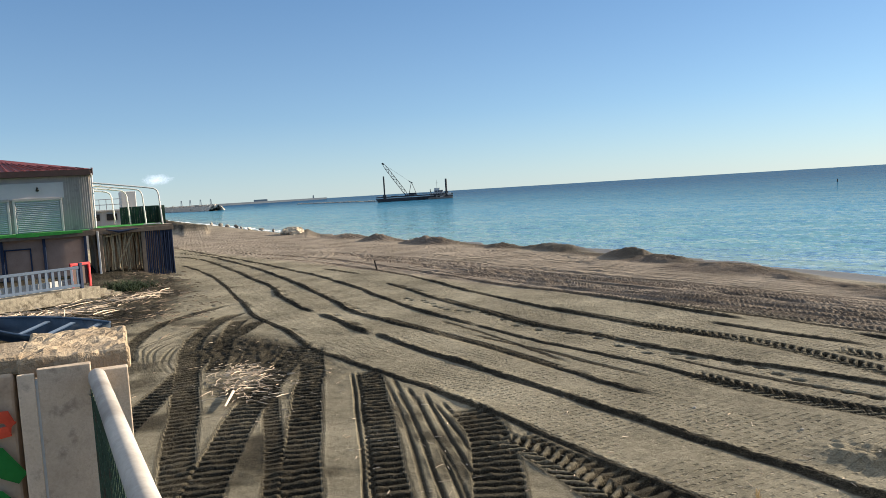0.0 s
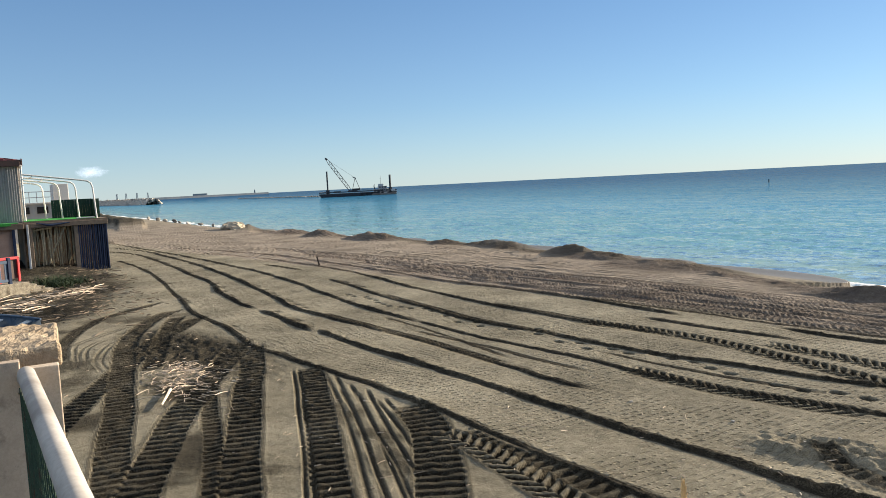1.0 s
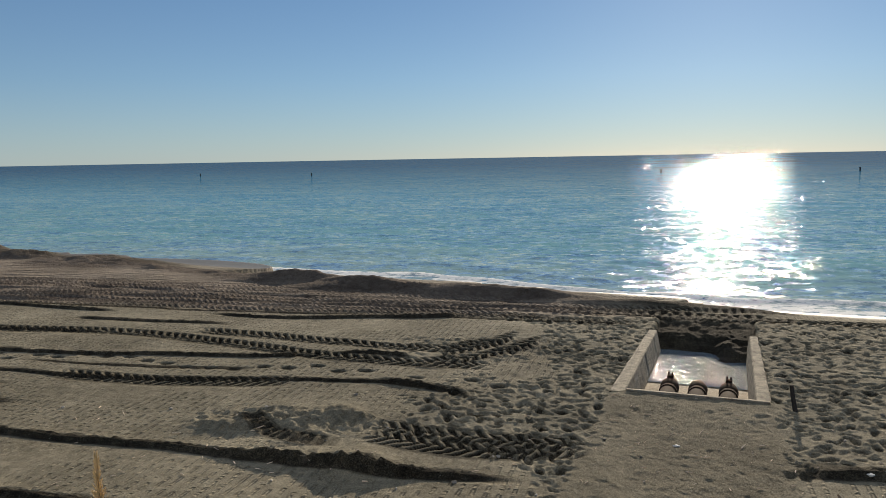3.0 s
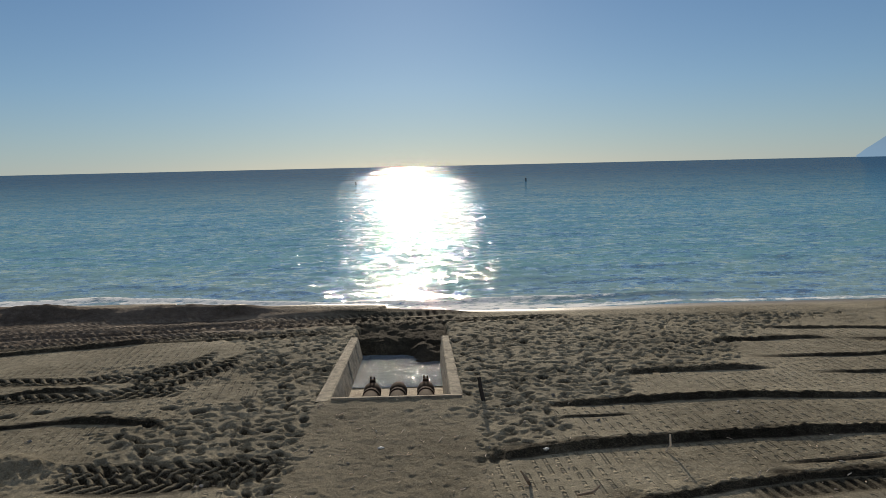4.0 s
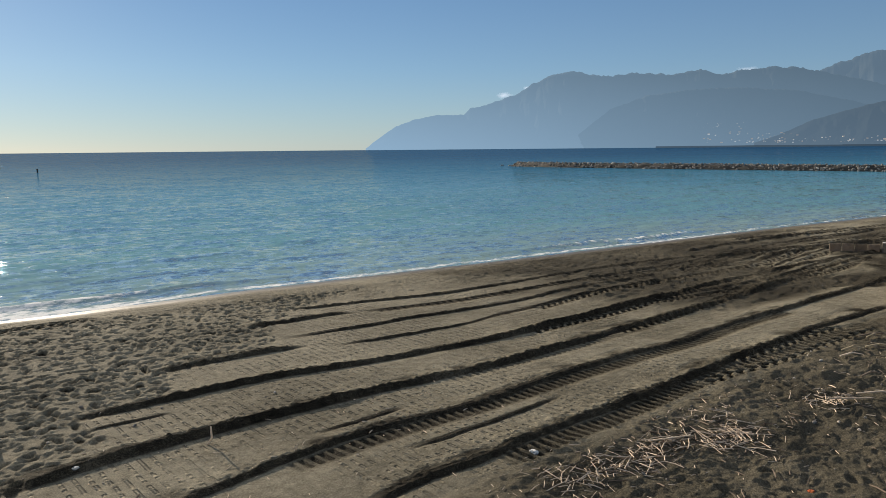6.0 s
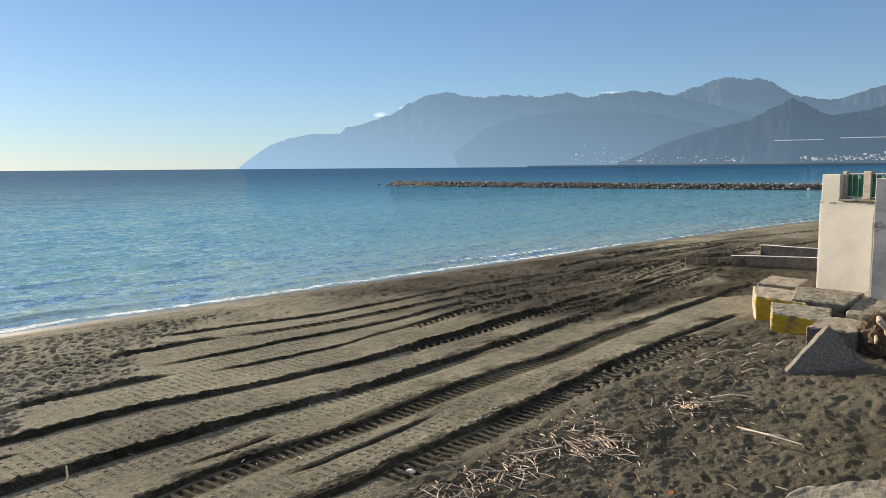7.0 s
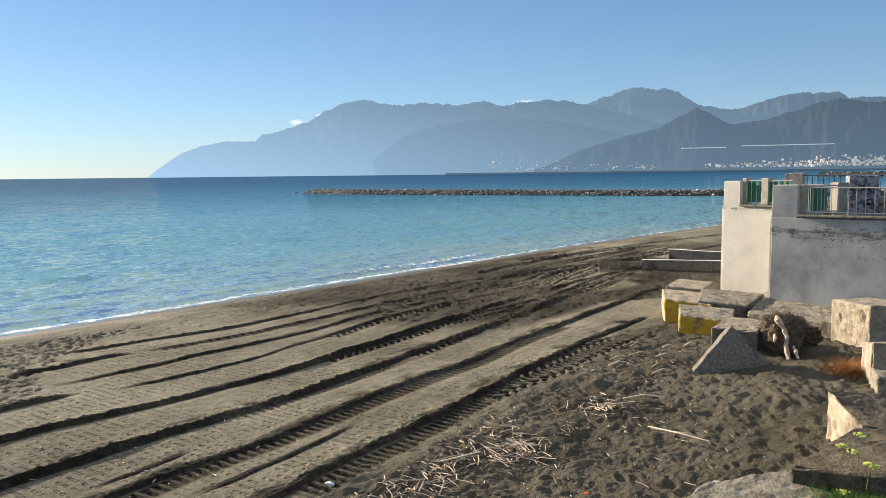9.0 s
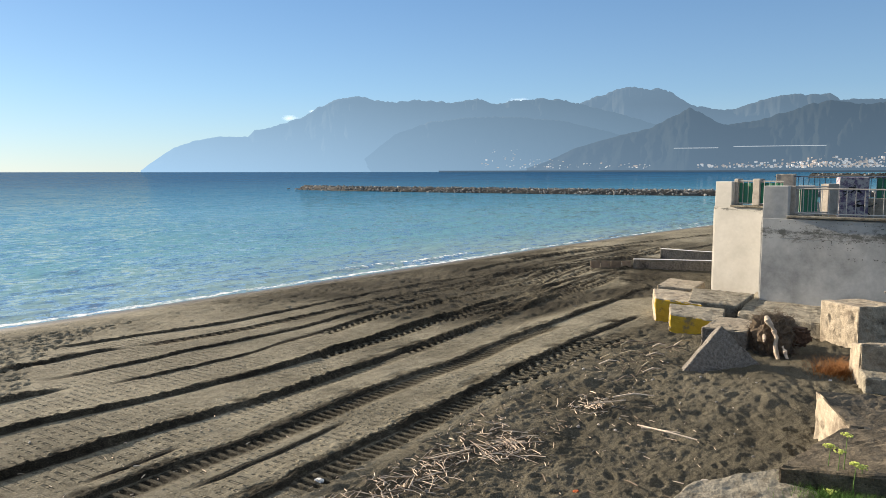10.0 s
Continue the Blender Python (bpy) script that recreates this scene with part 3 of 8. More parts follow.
ridge(0.09, 0.3, (-5.4, 10.0), (-4.4, 9.85), (-3.3, 9.62), (-2.6, 9.5), (-1.8, 9.6))
ridge(0.09, 0.22, (-70.1, 19.4), (-64.0, 19.7), (-49.8, 18.1), (-39.6, 16.5), (-33.8, 15.2), (-27.8, 13.75), (-24.3, 12.95), (-22.4, 12.8), (-19.5, 12.55), (-17.9, 12.45))
ridge(0.05, 0.16, (-18.6, 12.6), (-15.0, 12.2), (-12.7, 11.9), (-10.8, 11.66), (-9.6, 11.6))
ridge(0.08, 0.18, (-79.1, 21.6), (-58.7, 20.0), (-44.2, 18.6), (-38.4, 17.95), (-32.2, 16.8), (-25.4, 15.2), (-22.0, 14.5), (-18.4, 13.95))
ridge(0.055, 0.16, (-19.4, 14.1), (-15.6, 13.68), (-13.2, 13.5), (-11.6, 13.45), (-9.7, 13.2), (-8.0, 13.15), (-6.5, 13.4), (-5.0, 13.55), (-3.6, 13.58), (-2.3, 13.2))
ridge(0.10, 0.25, (-3.8, 13.62), (-2.9, 13.4), (-2.2, 13.1), (-1.8, 12.85))
ridge(0.08, 0.15, (-41.9, 19.9), (-38.5, 19.75), (-35.7, 19.4))
ridge(0.07, 0.16, (-31.6, 18.35), (-28.4, 17.6), (-24.9, 16.75), (-20.9, 15.85), (-17.0, 15.15), (-14.5, 15.1), (-11.8, 14.9), (-10.4, 14.92), (-9.1, 15.0), (-7.2, 15.08), (-5.1, 15.25))
ridge(0.07, 0.15, (-54.6, 21.2), (-47.5, 21.7), (-38.6, 21.2), (-30.6, 20.0), (-24.3, 18.5), (-19.7, 17.6), (-17.0, 17.25), (-14.5, 17.0), (-12.5, 16.88), (-11.2, 16.85))
ridge(0.09, 0.25, (-64, 22.0), (-55.0, 22.9), (-45.9, 23.1), (-36.9, 22.2), (-30.2, 21.4), (-25.0, 20.7), (-20.2, 20.5), (-17.0, 20.0), (-14.5, 19.6), (-12.7, 19.3))
ridge(0.09, 0.2, (-14.0, 18.6), (-11.7, 18.2), (-10.3, 18.25), (-8.6, 18.1))
ridge(0.10, 0.2, (-10.4, 19.5), (-9.2, 19.25), (-7.7, 19.1), (-5.6, 19.3), (-4.2, 19.45), (-2.5, 19.8))
ridge(0.025, 0.05, (-18.1, 13.1), (-13.7, 12.9), (-10.7, 12.62))
ridge(0.02, 0.05, (-20.6, 13.8), (-16.2, 13.2), (-13.0, 12.4))
ridge(0.09, 0.3, (-5.4, 15.5), (-4.4, 15.62), (-3.4, 15.45))
ridge(0.03, 0.08, (-12.2, 14.3), (-9.0, 14.0), (-6.2, 14.1))
# strips towards the walls
ridge(0.11, 0.16, (3.9, 12.25), (5.04, 12.15), (6.6, 11.95), (7.9, 11.7), (9.2, 11.35), (10.5, 11.0), (11.9, 10.7), (13.1, 10.5), (14.5, 10.42), (16.3, 10.3), (18.6, 10.2), (21.4, 9.95), (24.5, 9.7))
ridge(0.12, 0.2, (2.2, 10.12), (3.8, 10.2), (5.5, 10.15), (7.0, 9.95), (8.9, 9.62), (10.5, 9.35), (12.5, 9.15), (14.0, 9.0), (16.5, 8.8), (19.0, 8.65), (21.5, 8.55), (25.2, 8.4))
ridge(0.07, 0.22, (3.4, 8.3), (4.55, 8.3), (6.0, 8.38), (7.8, 8.25), (9.6, 8.0), (11.5, 7.85), (13.4, 7.65), (15.0, 7.4), (17.2, 7.25), (20.0, 6.9), (23.5, 6.5), (26.2, 6.25), (28.5, 6.35), (29.6, 6.75), (29.2, 7.35), (29.9, 7.5))
DUNE_EDGE = ridge(0.08, 0.25, (5.2, 6.6), (6.4, 6.62), (7.5, 6.5), (9.0, 6.4), (10.3, 6.25), (12.0, 6.12), (13.7, 6.0), (15.7, 5.9), (17.7, 5.7), (20.2, 5.35), (22.5, 5.0))
ridge(0.07, 0.15, (11.3, 16.75), (12.9, 16.1), (14.3, 15.65), (15.8, 15.15), (18.0, 14.85), (20.6, 14.6), (23.6, 14.2), (26.4, 13.4), (28.6, 12.4))
ridge(0.10, 0.25, (9.4, 15.7), (10.1, 15.55), (10.9, 15.4), (11.7, 15.3), (12.6, 14.9))
ridge(0.035, 0.1, (12.3, 14.95), (13.7, 14.45), (15.3, 14.2), (16.8, 13.95), (19.2, 13.6), (21.8, 13.2), (24.9, 12.6))
ridge(0.06, 0.16, (9.4, 14.05), (10.1, 13.85), (10.9, 13.75), (11.5, 13.6), (12.7, 13.4), (13.8, 13.2), (14.9, 13.05), (16.6, 12.85), (19.5, 12.6), (22.1, 12.2), (23.5, 11.9))
ridge(0.10, 0.25, (6.2, 13.7), (7.2, 13.6), (8.3, 13.4), (9.0, 13.25), (9.75, 13.1))
ridge(0.045, 0.12, (9.7, 12.75), (10.7, 12.45), (11.6, 12.25), (12.8, 12.05), (14.5, 12.0), (15.8, 11.95), (18.2, 11.95), (20.2, 11.75), (22.4, 11.4))
ridge(0.035, 0.07, (6.5, 8.9), (7.4, 8.75), (8.4, 8.72))
ridge(0.035, 0.07, (6.9, 7.45), (8.0, 7.36), (9.5, 7.28), (10.7, 7.24))
ridge(0.03, 0.06, (4.2, 11.58), (4.85, 11.48), (5.7, 11.33))
ridge(0.12, 0.3, (28.4, 13.9), (31.5, 13.6), (35.6, 12.9), (40.8, 11.4), (44.5, 9.4))
ridge(0.10, 0.3, (26.5, 12.6), (28.1, 12.2), (31.9, 10.9), (35.6, 9.4), (38, 8.0))
ridge(0.09, 0.25, (29, 11.2), (33, 10.1), (37, 9.1), (44, 6.8), (52, 5.5))
ridge(0.08, 0.25, (33, 14.2), (39, 12.6), (47, 9.9), (56, 6.2))
ridge(0.08, 0.2, (24.6, 9.6), (28.0, 9.2), (32.0, 8.4), (35.0, 7.6))
# the fan of wheel tracks below the terrace
track("bar", 0.4, 0.22, 0.03, (-21.8, 4.5), (-25.6, 5.65), (-28.8, 7.6), (-31.3, 10.5))
track("rut", 0.3, 0.2, 0.02, (-20.5, 4.6), (-22.6, 5.02), (-24.7, 5.8), (-25.5, 6.65), (-26.6, 7.9))
track("rut", 0.3, 0.2, 0.02, (-19.9, 4.87), (-22.0, 5.15), (-23.6, 5.7), (-24.7, 6.5))
track("rut", 0.3, 0.2, 0.02, (-19.6, 5.1), (-21.2, 5.35), (-22.7, 5.9), (-24.0, 6.6))
track("bar", 0.6, 0.25, 0.05, (-12.5, 1.6), (-15.65, 3.1), (-16.7, 3.66), (-18.5, 4.73), (-20.2, 5.78), (-22.4, 7.11), (-24.5, 8.76), (-26.2, 10.1))
track("bar", 0.6, 0.25, 0.05, (-9.0, 1.7), (-11.4, 2.84), (-13.5, 3.49), (-16.4, 4.46), (-19.7, 5.5), (-24.4, 7.2), (-27.1, 8.8), (-28.6, 10.1))
track("bar", 0.5, 0.25, 0.05, (-18.8, 5.9), (-21.5, 7.0), (-24.5, 8.3), (-27.0, 9.6))
track("bar", 0.32, 0.22, 0.035, (-8.2, 2.95), (-10.4, 3.95), (-12.8, 4.99), (-15.8, 6.15), (-17.8, 7.1), (-20.8, 8.9))
track("bar", 0.66, 0.26, 0.06, (-8.2, 1.8), (-11.1, 3.16), (-12.9, 4.1), (-14.5, 4.97), (-16.4, 6.22), (-18.5, 7.65), (-20.9, 9.2))
track("bar", 0.62, 0.26, 0.06, (-7.8, 3.1), (-10.1, 4.24), (-11.9, 5.08), (-14.4, 6.32), (-17.1, 7.7), (-20.0, 9.1))
track("bar", 0.6, 0.25, 0.06, (-7.2, 4.1), (-9.2, 5.19), (-10.0, 5.59), (-12.3, 6.8), (-14.95, 8.15), (-16.5, 8.9))
track("rut", 0.22, 0.2, 0.05, (-7.6, 4.05), (-9.4, 4.98), (-11.1, 5.87), (-12.9, 6.76), (-14.8, 7.74), (-16.6, 8.6))
track("rut", 0.34, 0.2, 0.03, (-15.4, 8.85), (-12.55, 7.56), (-10.5, 6.54), (-8.8, 5.65), (-6.5, 4.5))
track("rut", 0.4, 0.2, 0.035, (-14.4, 8.6), (-11.1, 7.09), (-8.8, 5.93), (-6.5, 4.8))
track("rut", 0.36, 0.2, 0.035, (-13.7, 8.6), (-11.2, 7.4), (-9.4, 6.56), (-8.5, 6.12), (-6.5, 5.2))
track("rut", 0.3, 0.2, 0.035, (-12.9, 8.5), (-10.8, 7.63), (-9.5, 7.01))
track("bar", 0.75, 0.25, 0.06, (-12.2, 8.6), (-11.3, 8.3), (-9.8, 7.5), (-8.8, 6.8), (-8.1, 6.25), (-6.2, 5.0))
track("bar", 0.5, 0.24, 0.05, (-10.2, 8.25), (-9.2, 8.05), (-8.2, 8.0), (-7.4, 7.95), (-6.0, 7.8))
track("chev", 0.6, 0.3, 0.08, (-10.4, 7.95), (-9.3, 7.9), (-8.3, 7.7), (-7.55, 7.5), (-6.6, 7.3), (-4, 6.9))
# treads along the strips and crossings towards the outfall
track("bar", 0.3, 0.22, 0.03, (-22.8, 12.95), (-19.5, 12.65), (-17.9, 12.55), (-15.0, 12.3), (-12.7, 12.0))
track("bar", 0.26, 0.24, 0.03, (-24.9, 16.9), (-20.9, 16.0), (-17.0, 15.3), (-14.0, 15.2))
track("bar", 0.28, 0.24, 0.03, (-19.7, 17.75), (-17.0, 17.42), (-14.5, 17.15), (-12.5, 17.0))
track("chev", 0.55, 0.28, 0.04, (-10.6, 13.4), (-9.0, 13.2), (-7.6, 13.15), (-6.4, 13.25), (-5.2, 13.5))
track("chev", 0.6, 0.3, 0.06, (-15, 17.0), (-11.3, 16.95), (-10.0, 16.7), (-8.5, 16.3), (-7.0, 15.8), (-5.7, 15.35), (-3.8, 15.0), (-1.7, 14.95))
track("chev", 0.6, 0.3, 0.05, (-9.6, 17.4), (-7.8, 17.06), (-5.4, 16.5), (-4.1, 16.2), (-2.8, 16.35), (-1.9, 17.1))
track("chev", 0.5, 0.28, 0.05, (-3.6, 15.1), (-2.2, 15.6), (-1.5, 16.4), (-0.8, 17.4))
track("chev", 0.5, 0.28, 0.05, (-3.2, 15.6), (-2.1, 16.7), (-1.4, 17.8))
track("chev", 0.6, 0.27, 0.045, (-3.4, 10.95), (-2.35, 10.6), (-1.5, 10.45), (-0.6, 10.55), (0.3, 10.75))
track("chev", 0.5, 0.27, 0.035, (-3.4, 11.35), (-1.9, 11.0), (-0.7, 10.88), (0.2, 10.95))
track("bar", 0.34, 0.2, 0.03, (-5.9, 11.5), (-5.4, 11.3), (-4.9, 10.9), (-4.4, 10.6), (-3.4, 10.5))
# treads towards the walls
track("bar", 0.34, 0.17, 0.025, (5.4, 8.12), (7.8, 8.0), (9.6, 7.75), (11.5, 7.6), (13.4, 7.4), (15.0, 7.15), (17.2, 7.0), (20, 6.65))
track("bar", 0.3, 0.17, 0.012, (9.5, 9.25), (12.5, 8.9), (14.0, 8.76), (16.5, 8.58))
track("bar", 0.4, 0.17, 0.025, (7.5, 6.22), (9.0, 6.12), (10.3, 5.98), (12.0, 5.85), (13.7, 5.72), (15.7, 5.6))
track("bar", 0.6, 0.2, 0.02, (12.4, 5.9), (14.4, 5.55), (16.4, 5.3), (18.4, 5.0), (20, 4.7))
track("chev", 0.3, 0.42, 0.06, (12.6, 5.65), (13.5, 5.6), (14.5, 5.3), (16.1, 5.08), (17.8, 4.82), (19.4, 4.5))
track("chev", 0.3, 0.42, 0.06, (14.2, 5.98), (15.6, 5.72), (18.0, 5.45), (19.2, 5.1))
track("chev", 0.4, 0.34, 0.03, (13.5, 10.35), (16.4, 10.05), (19.6, 9.95), (23.2, 9.7), (25.8, 9.45))
track("chev", 0.4, 0.34, 0.03, (14.8, 8.8), (17.7, 8.7), (20.4, 8.65), (23.6, 8.7), (26.2, 8.65), (29.1, 8.3))
track("bar", 0.3, 0.25, 0.03, (12.6, 14.75), (15.3, 14.05), (16.8, 13.8), (19.2, 13.45), (21.8, 13.05))
track("chev", 0.4, 0.34, 0.04, (15.8, 11.8), (18.2, 11.8), (20.2, 11.6), (23.5, 11.0), (27, 10.2))
track("chev", 0.6, 0.32, 0.05, (-2, 21.0), (1, 20.5), (4.5, 20.0), (8, 19.6))
track("bar", 0.6, 0.3, 0.05, (-9, 22.3), (-4, 21.4), (0.5, 20.9), (5, 20.4))
track_rng = random.Random(31)
for n in range(7):                                # the muddle of tracks towards the channel
    x0, x1 = track_rng.uniform(17, 26), track_rng.uniform(29, 44)
    y0 = track_rng.uniform(8.4, 13.2)
    y1 = y0 - (x1 - x0) * track_rng.uniform(0.02, 0.2)
    bow = track_rng.uniform(-1.0, 1.0)
    track(("chev", "bar")[n % 2], track_rng.uniform(0.3, 0.45), track_rng.uniform(0.3, 0.42), 0.028, (x0, y0), ((x0 + x1) / 2, (y0 + y1) / 2 + bow), (x1, y1))
    ridge(0.04, 0.15, (x0, y0 + 0.4), ((x0 + x1) / 2, (y0 + y1) / 2 + bow + 0.45), (x1, y1 + 0.35))
for n in range(15):                               # treads along the strip by the water
    x0, x1 = -58 + 6 * track_rng.random() + 2.6 * n, -6 + 12 * track_rng.random()
    y0 = 24.4 - 0.3 * n + track_rng.uniform(-0.15, 0.15)
    pts = [(x, y0 - 0.06 * (x + 12) + 0.2 * math.sin(x * 0.13 + n) - 0.0016 * (x + 12) ** 2 * (0.3 if x < -12 else 1)) for x in np.linspace(x0, x1, 6)]
    track(("chev", "bar")[n % 3 == 0], 0.36, 0.24, 0.022, *pts)
    if n % 2:
        ridge(0.04, 0.1, *[(x, y - 0.32) for x, y in pts])
MOUNDS = [  # x, y, height, radius: heaps pushed up at the water's edge
    (-88, 40.6, 0.5, 1.3), (-74.9, 37.6, 0.75, 1.1), (-70.5, 37.0, 0.4, 1.9), (-61.7, 35.6, 0.6, 1.2), (-53.0, 35.0, 0.55, 1.5), (-50.6, 34.8, 0.4, 1.4),
    (-42, 34.6, 0.25, 1.2), (-37.2, 34.6, 0.42, 1.3), (-35.4, 34.2, 0.3, 1.2), (-28.5, 32.3, 0.62, 1.0), (-25.5, 31.3, 0.3, 1.2), (-20.5, 29.8, 0.25, 1.8),
    (-9.8, 25.4, 0.32, 1.3), (-6.9, 24.2, 0.3, 1.2), (-2.9, 23.1, 0.32, 1.2), (-1.0, 22.7, 0.22, 0.9),
]


def dimples(X, Y, cell, size, seed, jitter=0.5, power=1.7):
    """Footprints: soft hollows with a raised rim, one to a cell."""
    gx, gy = np.floor(X / cell), np.floor(Y / cell)
    out = np.zeros_like(X)
    for i in (-1, 0, 1):
        for j in (-1, 0, 1):
            cx, cy = gx + i, gy + j

            def h(k):
                v = np.sin(cx * 91.7 + cy * 247.3 + k * 33.3 + seed) * 24634.63
                return v - np.floor(v)
            px, py, a = (cx + 0.5 + (h(1) - 0.5) * 2 * jitter) * cell, (cy + 0.5 + (h(2) - 0.5) * 2 * jitter) * cell, h(3) * 3.14
            dx, dy = X - px, Y - py
            u, v = dx * np.cos(a) + dy * np.sin(a) + 0.03 * vnoise(X * 9, Y * 9, 3), -dx * np.sin(a) + dy * np.cos(a)
            r = np.sqrt((u / (size * 1.35)) ** 2 + (v / (size * 0.75)) ** 2) / (0.7 + 0.6 * h(4))
            out += 1.5 * h(5) ** power * (-np.exp(-r**3.4) + 0.2 * np.exp(-((r - 1.45) / 0.4) ** 2))
    return out


def footprint_zone(X, Y):
    right = np.interp(Y, [8, 9, 10.1, 10.9, 12.1, 12.25, 13.5, 13.65, 15.6, 16.7, 17.4, 18.6, 20.5], [1.7, 2.2, 3.0, 4.2, 4.4, 6.1, 6.6, 9.0, 10.5, 12, 14, 19, 26])
    left = np.interp(Y, [8, 9.4, 10.2, 11, 12.8, 13.4, 14.4, 15, 18.6, 19.6, 20.5], [-0.6, -0.5, -0.9, -2.6, -3.2, -1.4, -0.5, -0.6, -1.0, -2.2, -2.6])
    wob = 0.35 * fbm(X * 0.9, Y * 0.9, 5)
    top = np.interp(X, [-6, 0, 6, 12, 20, 30], [20.2, 20.6, 20.0, 18.9, 17.0, 14.6])
    return smooth(-0.15, 0.25, X - left + wob) * smooth(-0.15, 0.25, right - X + wob) * smooth(0.0, 0.5, top - Y)


def beach(X, Y):
    """Height, wetness and how far the sand is darkened, by turning over and by painted shade."""
    sy = shore_y(X)
    off = Y - sy                                    # seaward positive
    Z = np.interp(off, [-400, -8, -4.5, -2.0, 0.0, 3.0, 20, 120, 1000], [0, 0, -0.06, -0.28, -0.72, -1.1, -2.2, -5, -9])
    land = smooth(-1.0, -4.0, off)
    Z = Z + land * (0.05 * fbm(X * 0.12, Y * 0.2, 3) + 0.012 * fbm(X * 0.9, Y * 1.3, 8))
    wet = smooth(-3.7, -2.3, off + 0.35 * fbm(X * 0.35, Y * 0.35, 11) + np.interp(X, [-20, 2, 8], [-1.3, -0.6, 0.0]))
    churn_shade = np.zeros_like(X)
    flat = (off < -2)

    # outfall pit, filled in below
    bu, bv = (X - BOX_NEAR[0]) * BOX_U[0] + (Y - BOX_NEAR[1]) * BOX_U[1], (X - BOX_NEAR[0]) * BOX_V[0] + (Y - BOX_NEAR[1]) * BOX_V[1]

    # the churned strip along the water on the left, combed by the crawlers
    strip = smooth(19.3, 20.6, Y + 0.02 * X + 0.5 * fbm(X * 0.3, Y * 0.3, 21)) * land * smooth(3.0, -1.0, X)
    strip = strip * smooth(0.2, 0.6, sy - 1.2 - Y)
    comb = Y + 0.1 * X + 0.12 * vnoise(X * 0.25, Y * 0.5, 4)
    far = smooth(62, 34, np.hypot(X, Y))
    Z += strip * far * (0.02 * np.sin(comb * 2 * np.pi / 0.62) + 0.05 * fbm(X * 0.5, Y * 2.4, 17, 5))
    churn_shade = np.maximum(churn_shade, 0.12 * strip * far)

    # the worked ground at the outfall, and the dunes by the walls
    grit = smooth(-1.5, -1.2, bu) * smooth(1.65, 1.3, bu) * smooth(-5.5, -4.6, bv) * smooth(0.3, -0.02, bv)
    feet = footprint_zone(X, Y) * flat * (1 - 0.85 * grit)
    m = feet > 0.01
    small, deep = dimples(X[m], Y[m], 0.24, 0.07, 1.0, 0.5, 0.7), dimples(X[m], Y[m], 0.42, 0.09, 7.0, 0.5, 1.4)
    Z[m] += 1.3 * feet[m] * (0.036 * small + 0.02 * dimples(X[m] + 0.07, Y[m], 0.21, 0.06, 4.0, 0.5, 0.9) + 0.055 * deep + 0.016 * fbm(X[m] * 4, Y[m] * 8, 31, 3))
    churn_shade[m] = np.maximum(churn_shade[m], feet[m] * np.maximum(0.3 * smooth(-0.3, -0.9, small), 0.7 * smooth(-0.3, -0.8, deep)))   # hollows of the prints darkened, their shade put into the damp tone
    churn_shade = np.maximum(churn_shade, feet * (0.02 + 0.1 * smooth(-0.1, 0.4, fbm(X * 2, Y * 3, 35, 3))))
    Z += grit * (0.05 * smooth(-1.5, -0.1, bv) + 0.02 * fbm(X * 5, Y * 5, 33, 3))
    churn_shade = np.maximum(churn_shade, 0.2 * grit)
    dune_edge = curve_at(DUNE_EDGE, X)[0] - 0.2
    dune = smooth(0.0, 0.9, dune_edge - Y + 0.4 * fbm(X * 0.6, Y * 0.6, 41)) * smooth(4.0, 6.0, X)
    m = dune > 0.01
    Z[m] += dune[m] * (0.02 * fbm(X[m] * 9, Y[m] * 13, 55, 3) + 0.024 * dimples(X[m], Y[m], 0.27, 0.07, 3.0, 0.5, 1.2) + 0.05 * dimples(X[m], Y[m], 0.6, 0.1, 9.0, 0.5, 2.6) + 0.12 * fbm(X[m] * 0.6, Y[m] * 0.9, 51) + 0.045 * fbm(X[m] * 2.0, Y[m] * 4.2, 52, 4))
    Z += dune * smooth(10, 17, X) * smooth(5.5, 1.5, Y) * 0.12
    churn_shade = np.maximum(churn_shade, 0.46 * dune)
    mess = smooth(16, 21, X + 2 * fbm(X * 0.3, Y * 0.6, 63)) * smooth(0.0, 0.7, Y - np.interp(X, [16, 20, 24, 26, 28], [7.9, 7.2, 6.6, 4.6, 3.0])) * land * smooth(60, 35, X)
    m = mess > 0.01
    Z[m] += mess[m] * (0.035 * fbm(X[m] * 1.2, Y[m] * 4.0, 61, 4) + 0.04 * dimples(X[m], Y[m], 0.4, 0.12, 5.0, 0.5, 1.0))
    churn_shade = np.maximum(churn_shade, 0.62 * mess * smooth(-0.4, 0.0, fbm(X * 0.25, Y * 0.5, 62)))

    # rough made ground by the huts
    rough = smooth(-25.2, -28.4, X + 0.55 * (Y - 6)) * smooth(0.3, 2.6, np.interp(X, [-70, -60, -52, -40, -36, -30, -26], [18.5, 16.6, 14.8, 13.2, 11.6, 8.6, 5.0]) - Y + 0.6 * fbm(X * 0.5, Y * 0.5, 71))
    Z += rough * (0.22 * fbm(X * 0.35, Y * 0.35, 72, 5) + 0.07 * fbm(X * 2.2, Y * 2.2, 73))
    Z += rough * smooth(-44, -54, X) * smooth(13.5, 10, Y) * 0.55
    churn_shade = np.maximum(churn_shade, 0.85 * rough)
    # the fan of wheel tracks below the terrace
    fan_top = curve_at(EDGE, X)[0]
    fan = smooth(0.0, 0.35, fan_top - Y) * smooth(-31, -27, X) * smooth(-2.0, -4.5, X) * (1 - rough)
